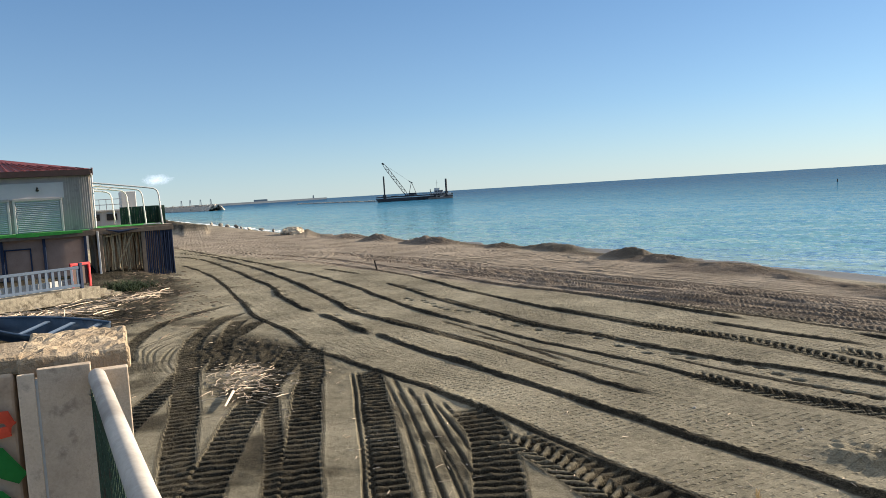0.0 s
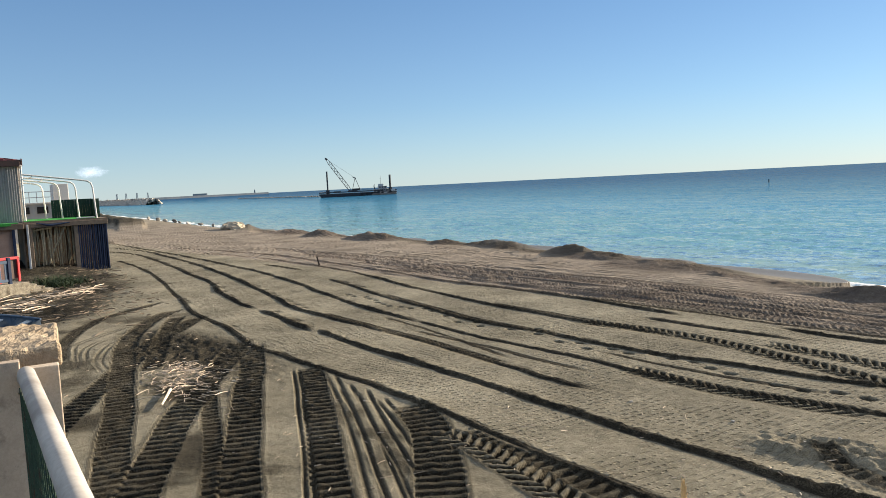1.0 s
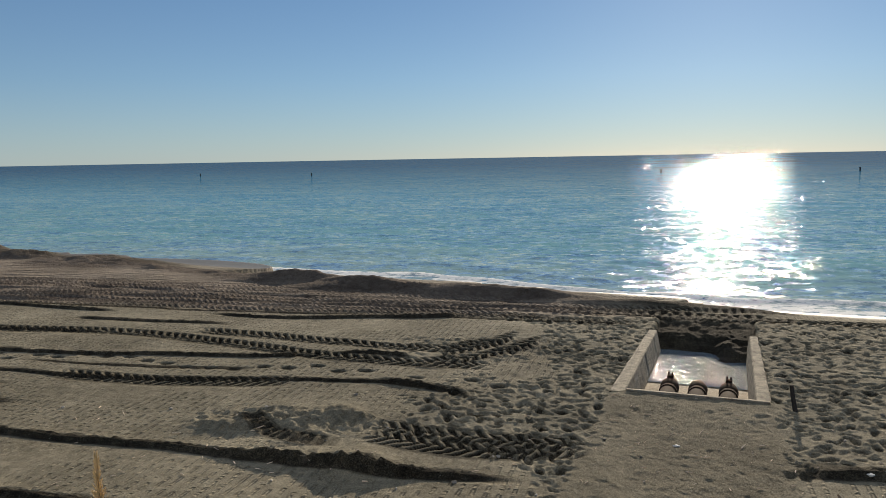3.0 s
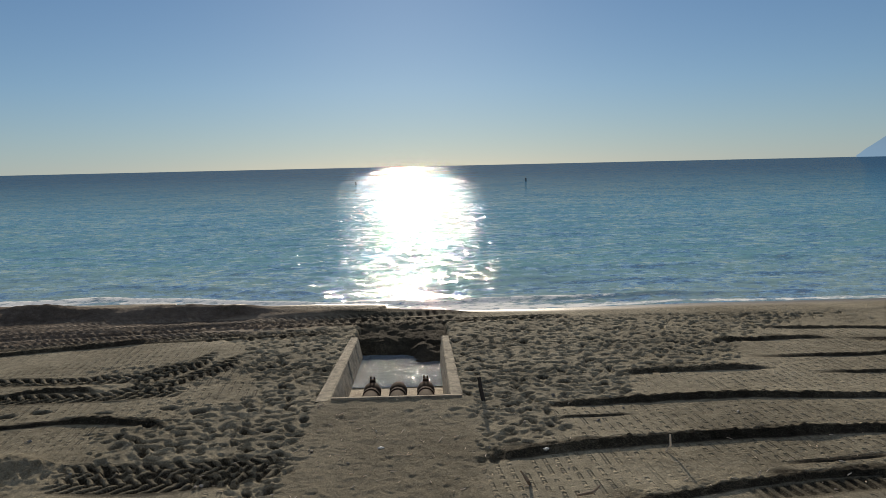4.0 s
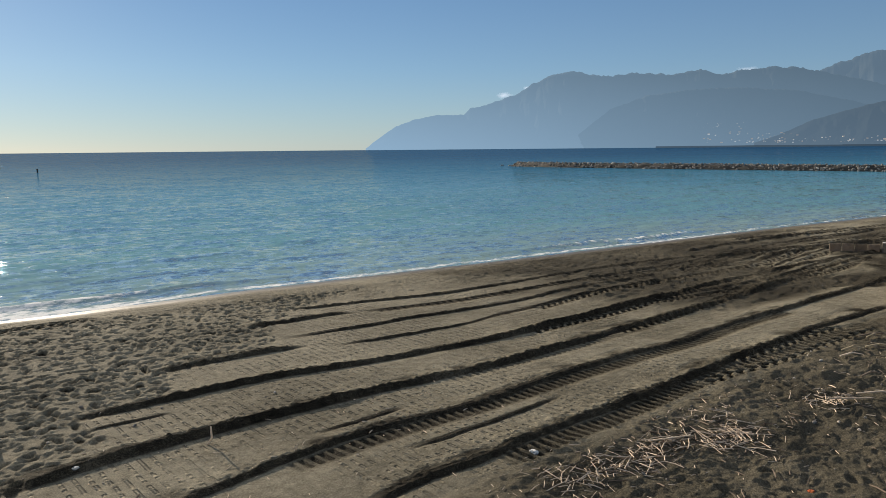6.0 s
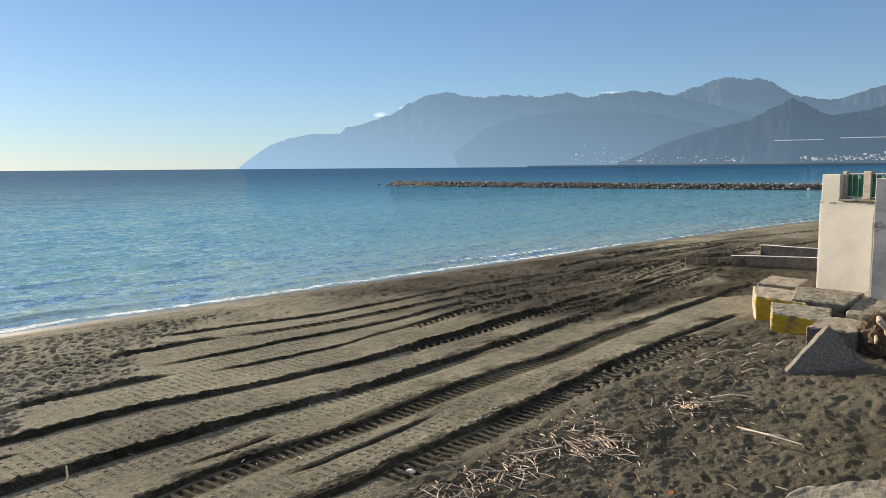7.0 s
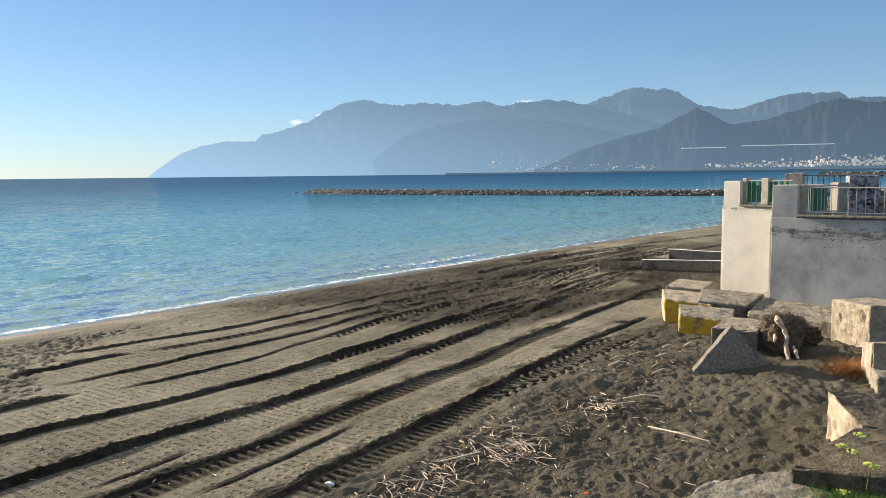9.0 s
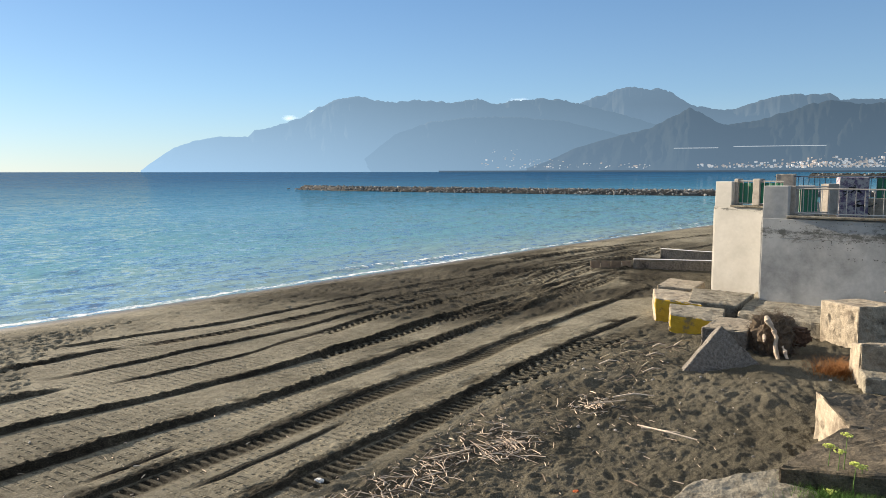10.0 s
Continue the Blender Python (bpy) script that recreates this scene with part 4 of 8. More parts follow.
    Z += fan * (0.02 * fbm(X * 0.8, Y * 0.8, 81) + 0.022 * fbm(X * 5, Y * 5, 82) * smooth(-0.1, 0.3, fbm(X * 0.7, Y * 0.7, 83)))
    churn_shade = np.maximum(churn_shade, fan * (0.12 + 0.5 * smooth(0.0, 0.4, fbm(X * 0.7, Y * 0.7, 83))))
    # a low bank by the far beach
    bank = smooth(-113, -116, X) * smooth(-230, -210, X) * smooth(0.0, 1.0, Y + 0.19 * (X + 115) - 33.0) * smooth(0.0, 0.7, 38.0 - Y - 0.19 * (X + 115))
    Z += 1.0 * bank * (1 + 0.2 * fbm(X * 0.5, Y * 0.5, 88))
    # the whole bank is coloured dark to stand for its shaded slope
    churn_shade = np.maximum(churn_shade, 1.0 * np.clip(bank * 1.5, 0, 1))

    # broken sand between the first strip and the wet edge
    first = np.interp(X, [10, 12.9, 15.8, 20.6, 26.4, 34], [17.4, 16.1, 15.15, 14.6, 13.4, 11.5])
    mottle = smooth(0.1, 0.4, Y - first) * smooth(-3.4, -4.2, off + 0.4 * fbm(X * 0.6, Y * 0.6, 66)) * smooth(10, 12, X) * smooth(70, 40, X)
    m = mottle > 0.01
    Z[m] += mottle[m] * (0.022 * dimples(X[m], Y[m], 0.3, 0.08, 6.0, 0.5, 1.0) + 0.018 * fbm(X[m] * 2.0, Y[m] * 3.0, 67, 4))
    churn_shade = np.maximum(churn_shade, 0.12 * mottle)
    cleat = np.clip(1.2 - 1.6 * (feet + dune + rough + fan + strip + grit + mess + mottle + wet), 0, 1)

    # ridges left by the grader's blade
    for n, (h, spill, pts) in enumerate(RIDGES):
        lo, hi = min(p[0] for p in pts), max(p[0] for p in pts)
        cy, k, s, a, b, length = curve_at(pts, X)
        m = np.where((X > lo) & (X < hi) & (np.abs(Y - cy) < 1.6))
        if not len(m[0]):
            continue
        x, y, sl, run = X[m], Y[m], k[m], s[m]
        d = (y - cy[m]) / np.sqrt(1 + sl**2) + 0.05 * vnoise(run / 1.9, 0 * x, 90 + n) + 0.02 * vnoise(run / 0.45, 0 * x, 190 + n) + 0.02 * fbm(x * 5, y * 5, 230 + n, 3)
        fade = min(1.2, 0.25 * length)
        ends = smooth(0, fade, run) * smooth(length, length - fade, run)
        tall = 0.7 * h * np.clip(0.95 + 0.35 * vnoise(run / 2.6, 0 * x, 290 + n) + 0.14 * vnoise(run / 0.8, 0 * x, 295 + n), 0.3, 1.5)
        near = np.clip(1 + d / (0.8 * h + 0.015), 0, 1)
        body = np.where(d > 0, np.exp(-((np.maximum(d, 0) / spill) ** 1.4)), near * near * (3 - 2 * near) * 0.5 + near * 0.5)
        clod = 1 + smooth(-0.02, 0.1, d) * np.clip(0.7 * fbm(x * 5, y * 5, 390 + n, 3) + 0.6 * vnoise(x * 15, y * 15, 490 + n), -0.6, 0.7)
        Z[m] += ends * tall * body * clod
        crumb = ends * smooth(-0.03, 0.05, d) * smooth(2.2 * spill, 0.9 * spill, d) * min(1.0, h / 0.06)
        Z[m] += crumb * (0.02 * np.maximum(0, fbm(x * 9, y * 9, 350 + n, 3)) + 0.014 * np.maximum(0, vnoise(x * 21, y * 21, 360 + n)))
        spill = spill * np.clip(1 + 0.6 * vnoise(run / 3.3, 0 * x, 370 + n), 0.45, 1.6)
        # turned sand, with the ridge's own shade painted along its land side
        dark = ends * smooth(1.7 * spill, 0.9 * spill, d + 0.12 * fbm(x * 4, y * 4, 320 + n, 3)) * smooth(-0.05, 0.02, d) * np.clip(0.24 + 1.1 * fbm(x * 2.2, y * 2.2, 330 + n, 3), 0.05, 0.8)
        churn_shade[m] = np.maximum(churn_shade[m], np.maximum(dark * min(1.0, h / 0.07), ends * smooth(-1.7 * h - 0.02, -0.8 * h, d + 0.03 * fbm(x * 6, y * 6, 340 + n, 2)) * smooth(0.12, 0.03, d - 0.05 * vnoise(run / 2.1, 0 * x, 375 + n))))

    # where wheels spun and turned
    for cx, cy, rx, ry, amp in ((-2.3, 16.3, 2.6, 1.3, 0.05), (-4.7, 11.25, 1.5, 0.6, 0.13), (-1.5, 13.9, 1.6, 0.7, 0.04), (-20.8, 7.6, 4.6, 1.5, 0.06)):
        spun = np.exp(-(((X - cx) / rx) ** 2 + ((Y - cy) / ry) ** 2) ** 2)
        m = spun > 0.02
        Z[m] += spun[m] * (amp * fbm(X[m] * 2.4, Y[m] * 4.5, 671, 4) + 0.5 * amp * dimples(X[m], Y[m], 0.24, 0.08, 2.0, 0.5, 0.8))
        churn_shade = np.maximum(churn_shade, (0.1 if cx > -10 else 0.75) * spun)
    # wheel and crawler tracks, the later ones pressed over the earlier
    Z0, C0 = Z.copy(), churn_shade.copy()
    for n, (kind, wide, pitch, deep, pts) in enumerate(TRACKS):
        lo, hi = min(p[0] for p in pts), max(p[0] for p in pts)
        cy, k, s, a, b, length = curve_at(pts, X)
        q = np.sqrt(1 + k**2)
        m = np.where((X > lo) & (X < hi) & (np.abs(Y - cy) < wide * q))
        if not len(m[0]):
            continue
        along = s[m] + (Y[m] - cy[m]) * k[m] / q[m]
        d = (Y[m] - cy[m]) / q[m] + (0.01 if kind == 'rut' else 0.025) * vnoise(s[m] / 1.6, 0 * s[m], 500 + n)
        along = along + 0.03 * vnoise(along * 2, d * 3, 520 + n)
        ends = smooth(0, 0.7, s[m]) * smooth(length, length - 0.7, s[m]) * smooth(5.0, 7.0, np.hypot(X[m], Y[m]))
        d = d + (0.004 if kind == 'rut' else 0.015) * fbm(X[m] * 7, Y[m] * 7, 560 + n, 2)
        inside = smooth(wide * 0.5, wide * 0.45, np.abs(d))
        rim = np.exp(-(((np.abs(d) - wide * 0.54) / 0.045) ** 2))
        wear = np.clip(0.85 + 0.8 * fbm(X[m] * 1.6, Y[m] * 1.6, 540 + n), 0.25, 1.4)
        if kind == "rut":
            form = -0.55 * np.exp(-(((np.abs(d) - wide * 0.3) / 0.03) ** 2)) + 0.3 * np.exp(-(((np.abs(d) - wide * 0.3 - 0.06) / 0.03) ** 2))
        else:
            ph = along / pitch if kind == "bar" else (along + 0.75 * np.abs(d)) / (0.8 * pitch) + 0.5 * (d > 0)
            form = np.clip(0.25 + 1.6 * np.sin(2 * np.pi * ph), -1, 1) * 0.6 - 0.45 + 0.35 * fbm(X[m] * 8, Y[m] * 8, 580 + n, 3)
        over = (0.35 if kind == "rut" else 0.9) * ends * inside
        Z[m] = Z[m] * (1 - over) + Z0[m] * over
        churn_shade[m] = churn_shade[m] * (1 - over) + C0[m] * over
        Z[m] += ends * deep * ((1.6 if kind == "chev" else 1.35) * inside * form * wear + (0.12 if kind == "rut" else 0.3) * rim * wear)
        # turned sand, darkest in the grooves, where their shade is painted in
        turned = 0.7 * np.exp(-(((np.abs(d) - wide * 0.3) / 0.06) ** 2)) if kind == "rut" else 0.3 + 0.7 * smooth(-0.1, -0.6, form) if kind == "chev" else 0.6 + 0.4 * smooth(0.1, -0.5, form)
        churn_shade[m] = np.maximum(churn_shade[m], ends * np.maximum(inside * turned, 0.5 * rim * (kind != "rut")) * min(1.0, deep / 0.03))

    # heaps at the water's edge and the low berm that joins them
    crest = np.interp(X, [-100, -75, -45, -28, -20, -9.6, -6.8, -2.7, -0.9, 3, 9], [42.5, 37.8, 34.9, 32.2, 29.4, 25.3, 24.1, 23.0, 22.6, 21.7, 20.4])
    berm = np.exp(-(((Y - crest - 0.3 * fbm(X * 0.4, 0 * Y, 601)) / (0.75 - 0.3 * smooth(-14, -9, X))) ** 2)) * smooth(7, 1.5, X) * smooth(-110, -80, X)
    Z += berm * (0.15 + 0.14 * smooth(-14, -9, X) + 0.1 * vnoise(X / 1.7, 0 * Y, 602) + 0.16 * smooth(-12, -16, X) * fbm(X * 2.2, Y * 2.2, 603))
    for n, (x, y, h, r) in enumerate(MOUNDS):
        h, r = (0.85 if x > -14 else 1.05) * h, (1.6 if x > -14 else 1.35) * r
        d = np.hypot((X - x) * 0.7, (Y - y) * (2.3 if x > -14 else 1.25))
        m = d < r * 2.2
        lumpy = 1 + (0.3 if x > -14 else 0.35) * fbm(X[m] * 2.2, Y[m] * 2.2, 610 + n)
        Z[m] = np.maximum(Z[m], Z[m] * 0.5 + h * np.clip(1.12 - (d[m] / r) * 0.95, 0, 1) * lumpy)
        # pushed-up sand, its dark tone also painting in the heap's shaded side
        churn_shade[m] = np.maximum(churn_shade[m], 0.75 * smooth(r * 1.4, r * 0.8, d[m]))
    # the berm likewise carries its near side's shade in its colour
    churn_shade = np.maximum(churn_shade, 0.75 * np.clip(berm * 1.3, 0, 1))
    # the humps where a wheel turned
    for x, y, h, r in ((-5.9, 10.95, 0.12, 0.35), (-5.2, 11.05, 0.1, 0.3), (-4.5, 11.35, 0.13, 0.28), (-4.0, 11.7, 0.16, 0.34), (-3.55, 11.5, 0.14, 0.26), (-4.2, 10.8, 0.1, 0.4), (-3.1, 9.75, 0.12, 0.45), (-5.1, 11.5, 0.08, 0.5)):
        d2 = ((X - x) ** 2 + (Y - y) ** 2) / r**2
        Z += 0.9 * h * np.exp(-d2) * (1 + 0.4 * fbm(X * 4, Y * 4, 640))
        churn_shade = np.maximum(churn_shade, 0.15 * np.exp(-d2 * 0.6))
    # a trail of single footprints on the smooth strips
    for n in range(46):
        t = n / 45
        x, y = -26 + 24.5 * t, 15.9 - 2.1 * t + 0.13 * (-1) ** n + 0.25 * math.sin(n * 0.7) + 0.1 * math.sin(n * 2.9)
        d2 = ((X - x) / 0.12) ** 2 + ((Y - y) / 0.075) ** 2
        Z -= 0.06 * np.exp(-d2 * d2 * 0.5)
        # each print's hollow is darkened too, its shade put into the colour
        churn_shade = np.maximum(churn_shade, 0.7 * np.exp(-d2 * d2 * 0.4))
    # outfall pit
    pit = smooth(1.17, 1.10, np.abs(bu)) * smooth(0.02, 0.12, bv) * smooth(7.6, 6.2, bv + 0.5 * fbm(X * 2, Y * 2, 655))
    deep_side = np.interp(bv, [0, 5.0, 5.35, 5.9, 7.5], [-0.8, -0.72, -0.42, -0.2, -0.06])
    shoal = np.interp(bv, [0, 4.1, 4.6, 5.2, 6.0, 7.5], [-0.8, -0.62, -0.46, -0.27, -0.16, -0.06])
    k = smooth(0.0, 0.6, bu + 0.25 * fbm(X * 1.5, Y * 1.5, 651))
    Z = np.where(pit > 0, Z * (1 - pit) + pit * (deep_side * (1 - k) + shoal * k + 0.09 * fbm(X * 3.5, Y * 3.5, 653, 5)), Z)
    wet = np.maximum(wet, pit * smooth(2.8, 4.2, bv) * smooth(5.4, 4.9, bv) * 0.3)
    churn_shade = np.maximum(churn_shade, pit * 0.9)
    # the sheet runs on flat under the terrace
    calm = smooth(5.0, 7.2, np.hypot(X, Y))
    Z, churn_shade = Z * calm, churn_shade * calm
    return Z, wet, churn_shade, strip * smooth(220, 90, np.hypot(X, Y)) * (1 - np.clip(bank * 2, 0, 1)), cleat


th = np.concatenate([np.radians(np.arange(-95.0, 88.0, 0.11)), np.radians(np.arange(88.0, 263.9, 4.0))])
el = np.concatenate([np.arange(75, 27, -4.0), np.arange(26.5, 23.5, -0.05), np.arange(23.5, 9.0, -0.032), np.arange(9.0, 3.0, -0.04)])
rr = np.concatenate([[0.02, 0.4], 4.2 / np.tan(np.radians(el)), np.geomspace(81, 4900, 46)])
TH, RR = np.meshgrid(th, rr)
GX, GY = -RR * np.sin(TH), RR * np.cos(TH)
GZ, GW, GC, GF, GM = beach(GX, GY)
ground_mesh = grid_mesh("ground", GX, GY, GZ, wrap=True)
give(ground_mesh, "wet", GW)
give(ground_mesh, "comb", GF)
give(ground_mesh, "cleat", GM)
give(ground_mesh, "churn_shade", np.clip(GC, 0, 1))
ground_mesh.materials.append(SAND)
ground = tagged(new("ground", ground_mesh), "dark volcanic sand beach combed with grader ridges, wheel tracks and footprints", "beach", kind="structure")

# ---------------------------------------------------------------- sea
sth = np.radians(np.concatenate([np.arange(-100.0, 92.0, 0.22), np.arange(92.0, 259.9, 4.0)]))
sel = np.arange(14.5, 0.6, -0.075)
sr = np.concatenate([4.9 / np.tan(np.radians(sel)), np.geomspace(480, 4950, 30)])
STH, SRR = np.meshgrid(sth, sr)
SX, SY = -SRR * np.sin(STH), SRR * np.cos(STH)
SOFF = SY - shore_y(SX)
near = smooth(200, 25, SRR)
SZ = np.full_like(SX, SEA_Z)
SZ += near * smooth(0.5, 8, SOFF) * (0.08 * fbm(SX * 0.16, SOFF * 0.55, 701, 3) + 0.06 * fbm(SX * 0.5, SOFF * 1.6, 702, 3))
wob = 0.55 * vnoise(SX / 5.5, 0 * SX, 703) + 0.25 * vnoise(SX / 1.7, 0 * SX, 704)
breaker = np.exp(-(((SOFF - 2.1 - wob) / 0.28) ** 2)) * smooth(-0.9, 0.5, vnoise(SX / 9, 0 * SX, 705) + np.interp(SX, [-20, 0, 8, 40], [-0.1, 0.2, 0.6, 0.3]))
second = np.exp(-(((SOFF - 5.0 - 2 * wob) / 0.45) ** 2)) * smooth(-0.1, 0.6, vnoise(SX / 11, 0 * SX, 706))
SZ += near * ((0.1 + 0.02 * smooth(-2, 4, SX)) * breaker + 0.05 * second)
sea_mesh = grid_mesh("sea", SX, SY, SZ, wrap=True)
give(sea_mesh, "offshore", 1 - np.exp(-np.clip(SOFF, 0, None) / 120))
foam = 0.95 * np.exp(-(((SOFF - 0.5 - wob * 0.8) / 0.55) ** 2)) + 1.0 * breaker + 0.75 * np.exp(-(((SOFF - 1.5 - wob) / 0.5) ** 2)) + 0.4 * second + 0.45 * smooth(4.2, 0.3, SOFF)
give(sea_mesh, "foam", np.clip(foam * (1 - 0.24 * smooth(4, 14, SX)), 0, 1.1) * smooth(-2.5, 0, SOFF + 2))
sea_mesh.materials.append(SEA)
sea = tagged(new("water", sea_mesh), "calm turquoise sea deepening to blue, with low foaming swash", "sea", kind="structure")

from mathutils.bvhtree import BVHTree

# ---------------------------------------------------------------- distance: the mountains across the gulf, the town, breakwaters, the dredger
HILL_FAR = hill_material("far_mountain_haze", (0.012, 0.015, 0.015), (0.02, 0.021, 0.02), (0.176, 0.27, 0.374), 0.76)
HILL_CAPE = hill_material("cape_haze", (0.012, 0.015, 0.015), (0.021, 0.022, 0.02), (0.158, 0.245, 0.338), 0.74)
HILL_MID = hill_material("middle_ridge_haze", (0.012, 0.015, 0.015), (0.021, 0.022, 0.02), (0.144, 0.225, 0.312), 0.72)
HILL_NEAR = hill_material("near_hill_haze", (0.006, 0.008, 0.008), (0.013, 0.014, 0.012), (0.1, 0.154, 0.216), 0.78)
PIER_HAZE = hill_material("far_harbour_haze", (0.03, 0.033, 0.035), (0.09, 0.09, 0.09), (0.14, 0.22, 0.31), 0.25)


HILLS = []


def mountain(name, label, profile, dist, mat, seed, rugged=0.05, slope=1.6):
    """A range whose skyline runs through (bearing, elevation) pairs, with spurs and gullies towards the sea."""
    az = np.linspace(profile[0][0], profile[-1][0], int(abs(profile[-1][0] - profile[0][0]) * 16) + 2)
    e = np.interp(-az, [-p[0] for p in profile], [p[1] for p in profile])
    crest = dist * np.tan(np.radians(e)) + 4.2
    jag = fbm(az * 2.3, 0 * az, seed, 5) * rugged * crest * 0.7 + fbm(az * 6, 0 * az, seed + 9, 3) * 0.014 * crest
    crest = np.maximum(crest, 3)
    rows = np.linspace(0, 1, 26)
    A, T = np.meshgrid(az, rows)
    wide = np.exp(-np.linspace(-2, 2, 65) ** 2)
    soft = np.convolve(np.pad(crest, 32, mode="edge"), wide / wide.sum(), mode="valid")
    C = np.maximum(crest[None, :] * T ** 3 + soft[None, :] * (1 - T ** 3) * 0.9 + 0.1 * crest[None, :] * (1 - T ** 3) + jag[None, :] * T ** 4, 3)
    spur = 1 - 2 * np.abs(fbm(A * 0.42 + T * 0.7, T * 0.9, seed + 20, 5)) - 0.5
    gully = spur + 0.6 * fbm(A * 2.2 - T * 1.2, T * 2.5, seed + 25, 4)
    D = dist - C * slope * (1 - T) - 0.19 * C * gully * np.sin(np.pi * T) ** 0.8
    Zm = SEA_Z - 6 + (C + 6.7) * np.clip(T ** 0.92 + 0.045 * gully * np.sin(np.pi * T), 0, 1.0)
    bX, bY, bZ = -D[-1] * np.sin(np.radians(az)) * 1.03, D[-1] * np.cos(np.radians(az)) * 1.03, 0 * az + SEA_Z - 5
    X = np.vstack([-D * np.sin(np.radians(A)), bX])
    Y = np.vstack([D * np.cos(np.radians(A)), bY])
    me = grid_mesh(name, X, Y, np.vstack([Zm, bZ]))
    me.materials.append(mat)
    HILLS.append(BVHTree.FromPolygons([tuple(v.co) for v in me.vertices], [tuple(p.vertices) for p in me.polygons]))
    return tagged(new(name, me), label, "mountain", kind="structure")


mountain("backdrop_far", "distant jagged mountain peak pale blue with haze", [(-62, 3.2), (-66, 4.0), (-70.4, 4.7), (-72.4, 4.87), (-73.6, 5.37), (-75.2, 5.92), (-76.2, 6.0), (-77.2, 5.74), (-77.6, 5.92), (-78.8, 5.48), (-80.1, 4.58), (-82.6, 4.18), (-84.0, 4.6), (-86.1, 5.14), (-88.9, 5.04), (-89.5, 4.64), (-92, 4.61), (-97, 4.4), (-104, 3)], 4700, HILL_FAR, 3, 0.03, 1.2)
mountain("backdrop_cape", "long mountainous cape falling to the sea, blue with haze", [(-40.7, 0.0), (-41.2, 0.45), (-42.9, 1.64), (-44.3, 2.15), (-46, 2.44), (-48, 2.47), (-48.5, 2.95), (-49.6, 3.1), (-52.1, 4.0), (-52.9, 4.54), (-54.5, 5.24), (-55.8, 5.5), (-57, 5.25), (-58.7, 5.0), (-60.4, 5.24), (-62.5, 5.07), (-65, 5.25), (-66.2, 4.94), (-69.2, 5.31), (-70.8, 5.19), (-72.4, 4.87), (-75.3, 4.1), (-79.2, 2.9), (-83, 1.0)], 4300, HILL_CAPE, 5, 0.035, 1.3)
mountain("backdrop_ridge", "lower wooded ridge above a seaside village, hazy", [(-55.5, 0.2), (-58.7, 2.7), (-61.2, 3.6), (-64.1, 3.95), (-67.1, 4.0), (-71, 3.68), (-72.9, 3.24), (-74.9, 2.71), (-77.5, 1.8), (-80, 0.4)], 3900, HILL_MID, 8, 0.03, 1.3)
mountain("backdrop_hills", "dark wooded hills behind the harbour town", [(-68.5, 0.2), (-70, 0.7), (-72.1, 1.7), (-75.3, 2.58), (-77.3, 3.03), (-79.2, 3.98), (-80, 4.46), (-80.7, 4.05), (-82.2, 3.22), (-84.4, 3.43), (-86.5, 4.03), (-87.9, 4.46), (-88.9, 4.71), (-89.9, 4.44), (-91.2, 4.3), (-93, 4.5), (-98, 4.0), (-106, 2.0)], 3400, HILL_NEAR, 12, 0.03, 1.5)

# town houses on the far shore
rng = random.Random(4)
# haze and sunlit brightness are both put into the house materials as emission
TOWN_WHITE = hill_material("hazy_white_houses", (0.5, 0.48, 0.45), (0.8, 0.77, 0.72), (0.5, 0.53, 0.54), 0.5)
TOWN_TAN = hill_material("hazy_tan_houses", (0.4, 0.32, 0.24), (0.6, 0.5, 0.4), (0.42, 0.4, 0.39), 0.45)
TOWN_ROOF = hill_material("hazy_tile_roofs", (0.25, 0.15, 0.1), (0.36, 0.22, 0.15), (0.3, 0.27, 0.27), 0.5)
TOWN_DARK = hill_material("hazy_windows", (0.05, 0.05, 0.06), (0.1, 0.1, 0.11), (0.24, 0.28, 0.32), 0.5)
house_kinds = []
for k, (w, d, h, mat) in enumerate(((13, 10, 9, TOWN_WHITE), (20, 11, 16, TOWN_WHITE), (15, 12, 22, TOWN_TAN), (30, 12, 10, TOWN_TAN), (10, 9, 7, TOWN_WHITE))):
    h0 = thing("town_house" if h < 15 else "apartment_block", "pale rendered house on the far hillside shore" if h < 15 else "tall pale apartment block in the far harbour town", "house", "houses of the far town")
    bm = bmesh.new()
    box(bm, (w, d, h), pose(0, 0, h / 2), 0.2)
    part("wall", bm, mat, h0)
    bm = bmesh.new()
    r = box(bm, (w * 1.06, d * 1.06, 1.6), pose(0, 0, h + 0.8))
    for v in r:
        if v.co.z > h + 1:
            v.co.y *= 0.15
    part("roof", bm, TOWN_ROOF, h0)
    bm = bmesh.new()
    for s in range(int(h // 3.4)):
        for q in range(max(2, int(w // 5))):
            box(bm, (1.6, 0.2, 1.7), pose(-w / 2 + (q + 0.5) * w / max(2, int(w // 5)), -d / 2 - 0.06, 2 + s * 3.4))
    part("windows", bm, TOWN_DARK, h0)["kind"] = "stuff"
    house_kinds.append(h0)
used = set()
